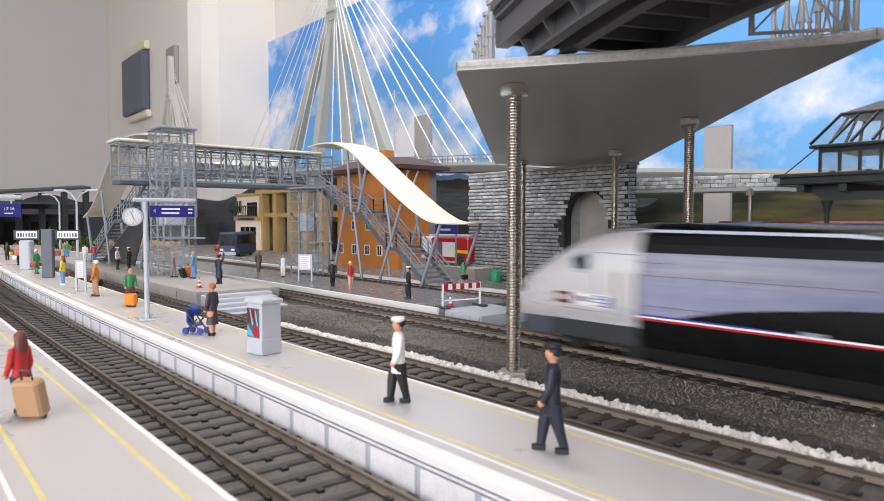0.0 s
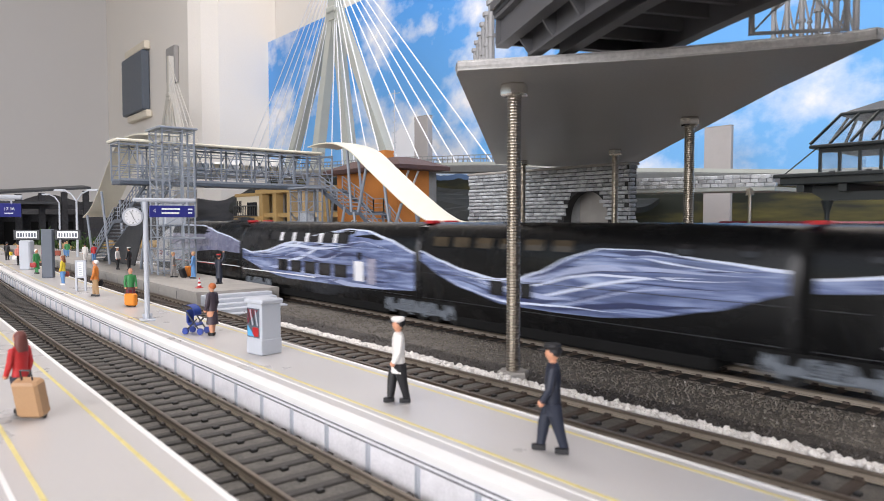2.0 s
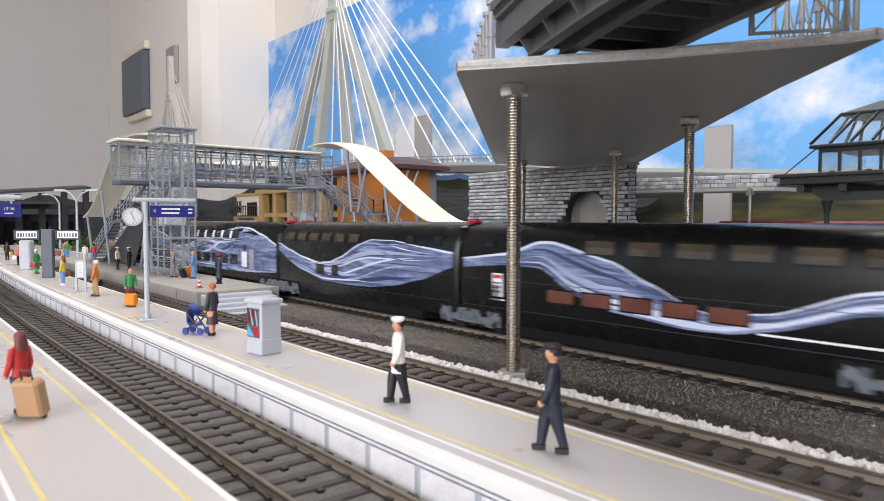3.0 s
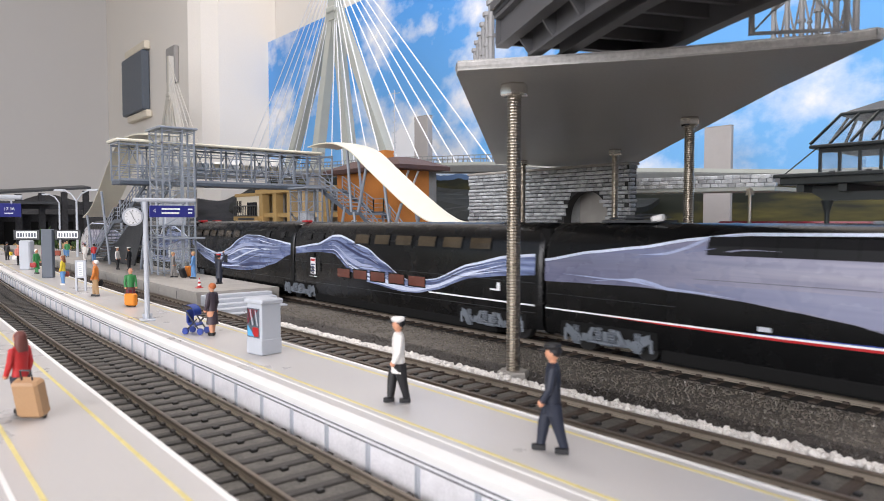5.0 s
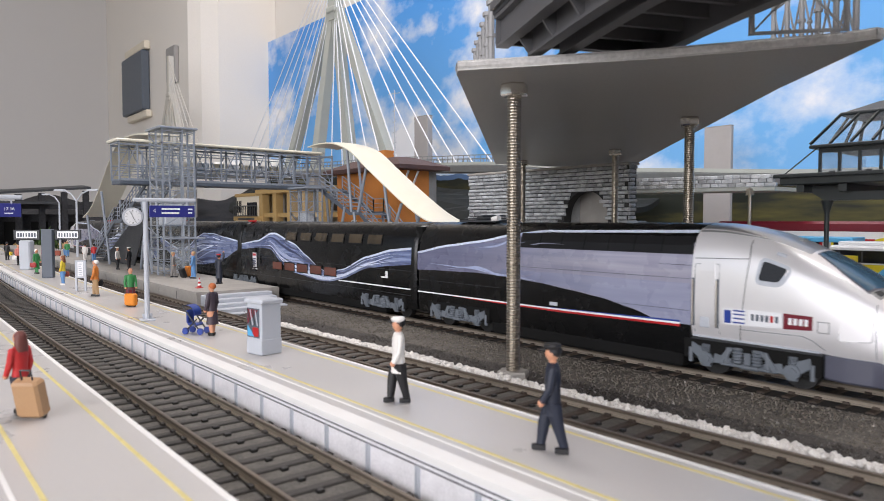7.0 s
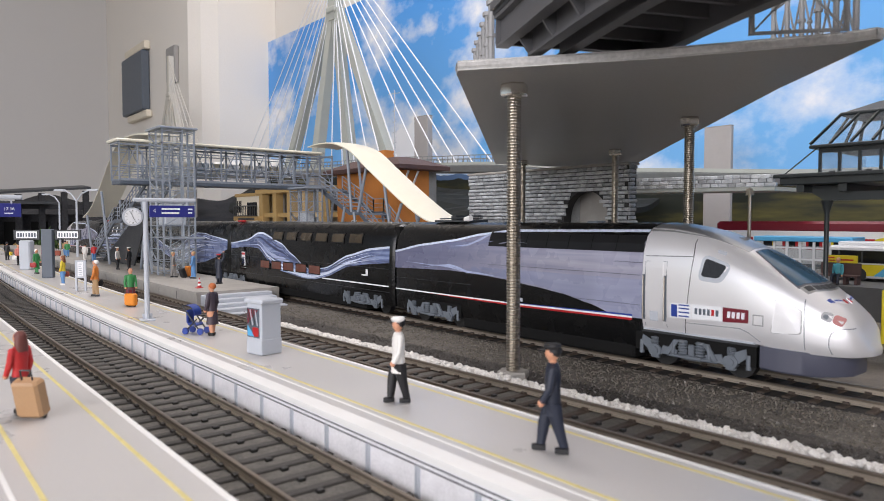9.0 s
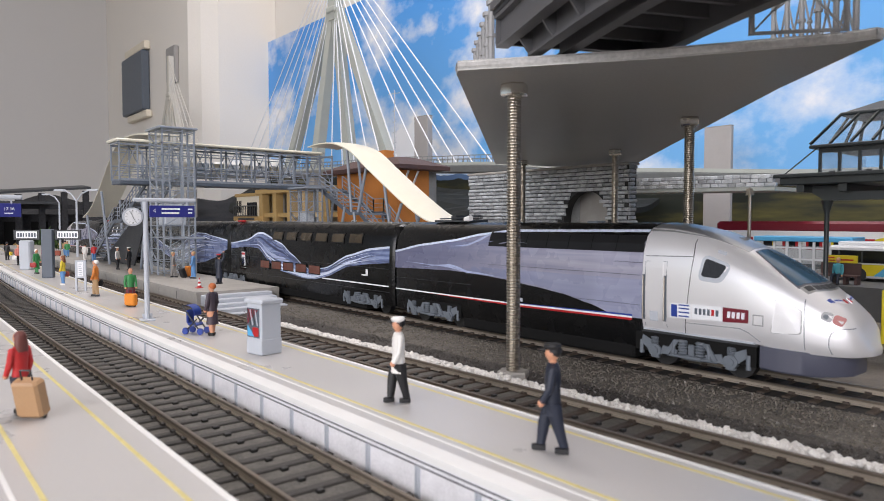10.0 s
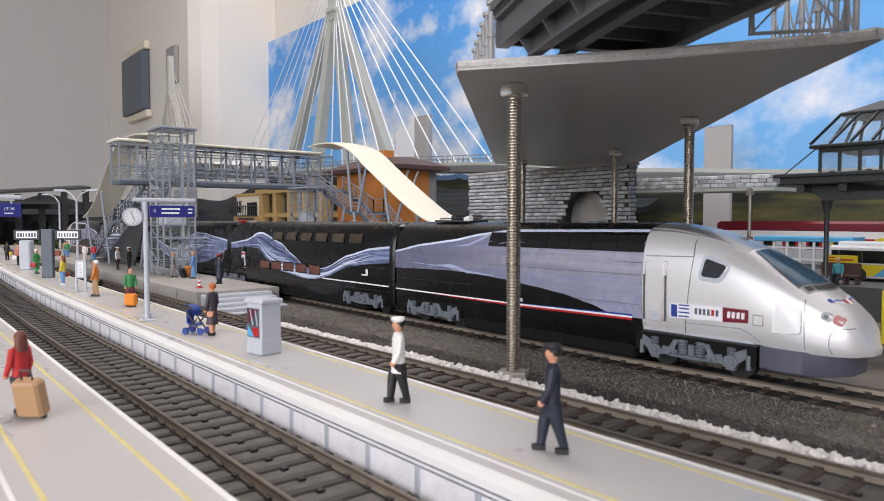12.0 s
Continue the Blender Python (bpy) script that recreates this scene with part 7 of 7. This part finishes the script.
def parked_van(x, y, z, colour, label, length=58.0, box=False):
    """A van or box truck seen broadside: rounded body, windows, wheels."""
    v = thing("van", label, "van", (x, y, z), group="vans on the viaduct")
    h = 30.0 if box else 24.0
    if box:
        part("body", Shape().wall([(0, 5), (18, 5), (18, 20), (4, 20), (0, 12)], -11, 11), paint(colour), v)
        part("load_box", Shape().box(20, -12, 6, length, 12, h, cut=1.2), "gloss_white", v, "white load box")
    else:
        prof = [(0, 5), (length, 5), (length, h - 4), (length - 3, h), (18, h), (12, h - 2), (5, 15), (0, 13)]
        part("body", Shape().loft([[(px, yy, 5 + (pz - 5) * k) for px, pz in prof] for yy, k in ((-11, 0.94), (-9, 1.0), (9, 1.0), (11, 0.94))]), paint(colour), v, smooth=True)
    part("window", Shape().box(8, -11.3, 14, 17, -10.9, 19), "window_dark", v)
    for wx in (11, length - 12):
        part("wheel", Shape().rod((wx, -11.6, 5), (wx, -8, 5), 5, 16), "charcoal", v, smooth=True)


def viaduct_traffic():
    """White vans and an orange truck in a row on the viaduct."""
    for x in (-1600, -1530, -1440, -1350, -1260):
        parked_van(x, 590, lerp(DECK, x + 25), WHITE, "white delivery van standing on the viaduct")
    parked_van(-1520, 615, lerp(DECK, -1490), (0.62, 0.30, 0.05), "orange box truck standing on the viaduct", 70, True)


def vehicles():
    t = thing("touring_coach", "dark blue touring coach parked in the yard", "coach", (-1020, 425, 6), 135)
    part("body", Shape().box(-14, -14, 3, 70, 14, 38, cut=2.5), paint((0.04, 0.06, 0.13)), t)
    part("windscreen", Shape().box(-14.4, -12, 18, -13.6, 12, 35, cut=0.2), "window_dark", t)
    part("side_glass", Shape().box(-10, -14.3, 20, 66, -13.8, 34), "window_dark", t)
    part("bumper", Shape().box(-15.2, -13.5, 3, -13.5, 13.5, 8, cut=0.5), "light_plastic", t, "pale bumper")
    for k in (-1, 1):
        part("headlight", Shape().box(-14.6, k * 9 - 2.5, 10, -14, k * 9 + 2.5, 13), "gloss_white", t)
        part("wheel", Shape().rod((4, k * 14.2, 5), (4, k * 11, 5), 5, 16), "charcoal", t, smooth=True)
        part("wheel", Shape().rod((50, k * 14.2, 5), (50, k * 11, 5), 5, 16), "charcoal", t, smooth=True)
    c = thing("car", "red car parked in the yard", "car", (-1240, 500, 6), -30)
    part("body", Shape().box(-25, -10, 3, 25, 10, 11, cut=2), "red_paint", c)
    part("cabin", Shape().loft([[(-15, -9, 11), (14, -9, 11), (14, 9, 11), (-15, 9, 11)], [(-9, -7, 17), (8, -7, 17), (8, 7, 17), (-9, 7, 17)]]), "window_dark", c)
    part("roof", Shape().box(-9, -7, 16.8, 8, 7, 17.6, cut=0.3), "red_paint", c)
    for x in (-15, 15):
        for k in (-1, 1):
            part("wheel", Shape().rod((x, k * 10.2, 3.6), (x, k * 8, 3.6), 3.6, 14), "charcoal", c, smooth=True)
    f = thing("fire_engine", "red and white fire engine with a blue front sign", "fire engine", (-470, 432, 20), 180)
    part("body", Shape().box(-4, -12, 4, 62, 12, 26, cut=1), "red_paint", f)
    part("cab", Shape().box(48, -12.2, 4, 66, 12.2, 27, cut=1.2), "gloss_white", f, "white rear cab")
    part("locker", Shape().box(14, 11.8, 8, 32, 12.4, 22), "gloss_white", f)
    part("locker", Shape().box(34, 11.8, 8, 46, 12.4, 22), "bogie_grey", f)
    part("stripe", Shape().box(-4.2, 11.9, 12, 14, 12.5, 15), "yellow_plastic", f)
    for x in (6, 52):
        part("wheel", Shape().rod((x, 12.6, 5), (x, 8, 5), 5.2, 16), "charcoal", f, smooth=True)
    part("roof_gear", Shape().box(0, -8, 26, 58, 8, 29, cut=0.6), "light_plastic", f)
    plinth = Shape().box(-560, 405, 5, -440, 470, 20)
    solid("pavement_yard", plinth, "concrete", "grey yard paving beside the orange house", "pavement", kind="structure")
    b = thing("yard_sign", "dark blue hanging sign with pale lettering marks", "sign", (-478, 404, 20))
    part("board", Shape().box(-16, 0, 30, 16, 1.4, 38, cut=0.2), "sign_blue", b)
    part("post", Shape().box(-14, 0, 0, -13, 1, 30), "grey_plastic", b)
    part("post", Shape().box(13, 0, 0, 14, 1, 30), "grey_plastic", b)
    bars(b, -13, 12, -0.02, 32, 36.4, 1, "light_plastic", 3)
    for i, (x, m) in enumerate(((-424, "green_plastic"), (-392, "light_plastic"))):
        k = thing("container", "dark green glass recycling container" if i == 0 else "pale grey container with a green stripe", "container", (x, 415, 8))
        part("body", Shape().lathe([(5, 0), (5.6, 2.4), (5.2, 7), (4, 9.6), (2.4, 10.6)], 14), m, k, smooth=True)
        part("lid", Shape().lathe([(4.1, 9.5), (3.4, 11), (1.2, 11.6)], 14), "green_plastic", k, smooth=True)
    solid("pavement_portal", Shape().box(-438, 395, 5, -250, 429, 8), "baseboard", "brown ground before the stone bastion", "ground", kind="structure")


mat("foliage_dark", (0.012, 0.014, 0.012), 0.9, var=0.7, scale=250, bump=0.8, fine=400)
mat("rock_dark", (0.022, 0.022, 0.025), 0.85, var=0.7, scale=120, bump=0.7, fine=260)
mat("tower_wall", (0.42, 0.40, 0.39), 0.7, var=0.05)
mat("dark_green_steel", (0.022, 0.028, 0.03), 0.4, var=0.15, bump=0.05)


# ---- put it all together ----
room()
wall_box()
ground()
track(-1300, 60, lambda x: 66 + bend(x), "sleeper_grey", 7.6, "model track with grey sleepers between the platforms")
track(-1300, 60, lambda x: 146.3 + 0.021 * max(x, -330) + bend(x) * 0.5, "sleeper_brown", 7.6, "model track with brown sleepers and bright rails")
# this bed is coloured dark for the train's shade
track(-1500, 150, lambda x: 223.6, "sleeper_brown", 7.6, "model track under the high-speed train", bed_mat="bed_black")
track(-1000, 100, lambda x: 325.0, "sleeper_brown", 7.6, "model track between the low platforms")
high_platform("platform_1", "grey station platform with yellow safety lines", -1300, 40, -40, 42.4, False)
high_platform("platform_2", "grey station platform with a stone front", -1300, 60, 80, 113, True)
middle_platform()
low_platform()
TRAIN = train()
slab()
threaded_rod(-162, 167, 2.5, 8.0, True)
threaded_rod(-164, 281, 2.3, 6.0, False)
threaded_rod(-268, 370, 2.3, 6.0, False)
threaded_rod(-363, 384, 2.3, 6.0, False)
arch_bridge()
lattice_rail(-87.5, 179.6, 39.5, 1, 26, 0.8, "grey lattice railing on the board's pointed end", 23.0)
lattice_rail(-72, 207, 136, 5, 26, 0.9, "grey lattice railing along the board's slanting end", 11.0)
lattice_rail(-169, 163, 142, 5, 24, 1.1, "grey lattice railing along the board's side", 13.0)
grains()
pebbles()
crossing()
platform_sign(91.2, "grey station mast with a blue train indicator and clock")
platform_sign(24, "grey mast arm with a blue departure indicator", False, False)
kiosk()
info_board(-467, 98, 19, 60, 5.2, 19, "grey framed timetable board on the platform")
info_board(-496, 269, 13, 40, 11, 22, "grey framed notice board on the low platform")
station_board()
grey_cabinet(-700, 104, 50)
street_lamp(-900, 186, 19, 66, (-1, 1), "twin-armed grey platform lamp")
street_lamp(-1180, 220, 19, 70, (-1,), "grey platform lamp with one arm")
cone(-438, 161, 19)
barrier()
stroller()
figures()
orange_house()
antenna()
cream_house()
viaduct()
RIGHT = [-975, -940, -904, -863, -829, -787, -736, -694, -662, -631, -596]
LEFT = [-1085, -1116, -1148, -1182, -1217, -1252, -1290, -1330]
pylon_bridge(-995, 600, 1.0, "tall white cable-stayed bridge pylon with fanned cables", RIGHT, LEFT)
pylon_bridge(-1831, 606, 0.9, "second white cable-stayed pylon beside the wall pillar", [-1760, -1720, -1680, -1640, -1600, -1560, -1520], [], "bridge_cream", "cable_cream")
hills()
gallery()
tower_block(-447, -412, 800, 0, 177, 6, "pale grey plain tower block")
tower_block(-1041, -1000, 800, 0, 258, 12, "beige plain tower block behind the cables")
glass_station()
right_yard()
vehicles()
viaduct_traffic()
for i, (bx, by, bz, br) in enumerate(((-1400, 240, 6, 30), (-1380, 300, 6, 26), (-250, 470, 6, 20), (-225, 500, 6, 18), (-590, 500, 6, 24))):
    bush(bx, by, bz, br, 420, i, "small dark green model bush")
stone_portal()


def motions():
    slide = [(0.0, 905), (0.25, 822), (0.5, 743), (0.8, 669), (1.1, 603), (1.5, 510), (2.0, 416), (2.5, 330), (3.0, 263.7), (3.2, 240.3), (4.0, 163),
             (4.5, 129), (5.0, 102.5), (5.5, 78.5), (6.0, 55.8), (6.5, 35.3), (7.0, 18.8), (7.5, 7.8), (8.2, 0.8), (8.8, 0.0), (12.0, 0.0)]
    for car in TRAIN:
        m = car.matrix_basis.copy()
        walk(car, [(t, Matrix.Translation((s * MM, 0, 0)) @ m) for t, s in slide])


motions()
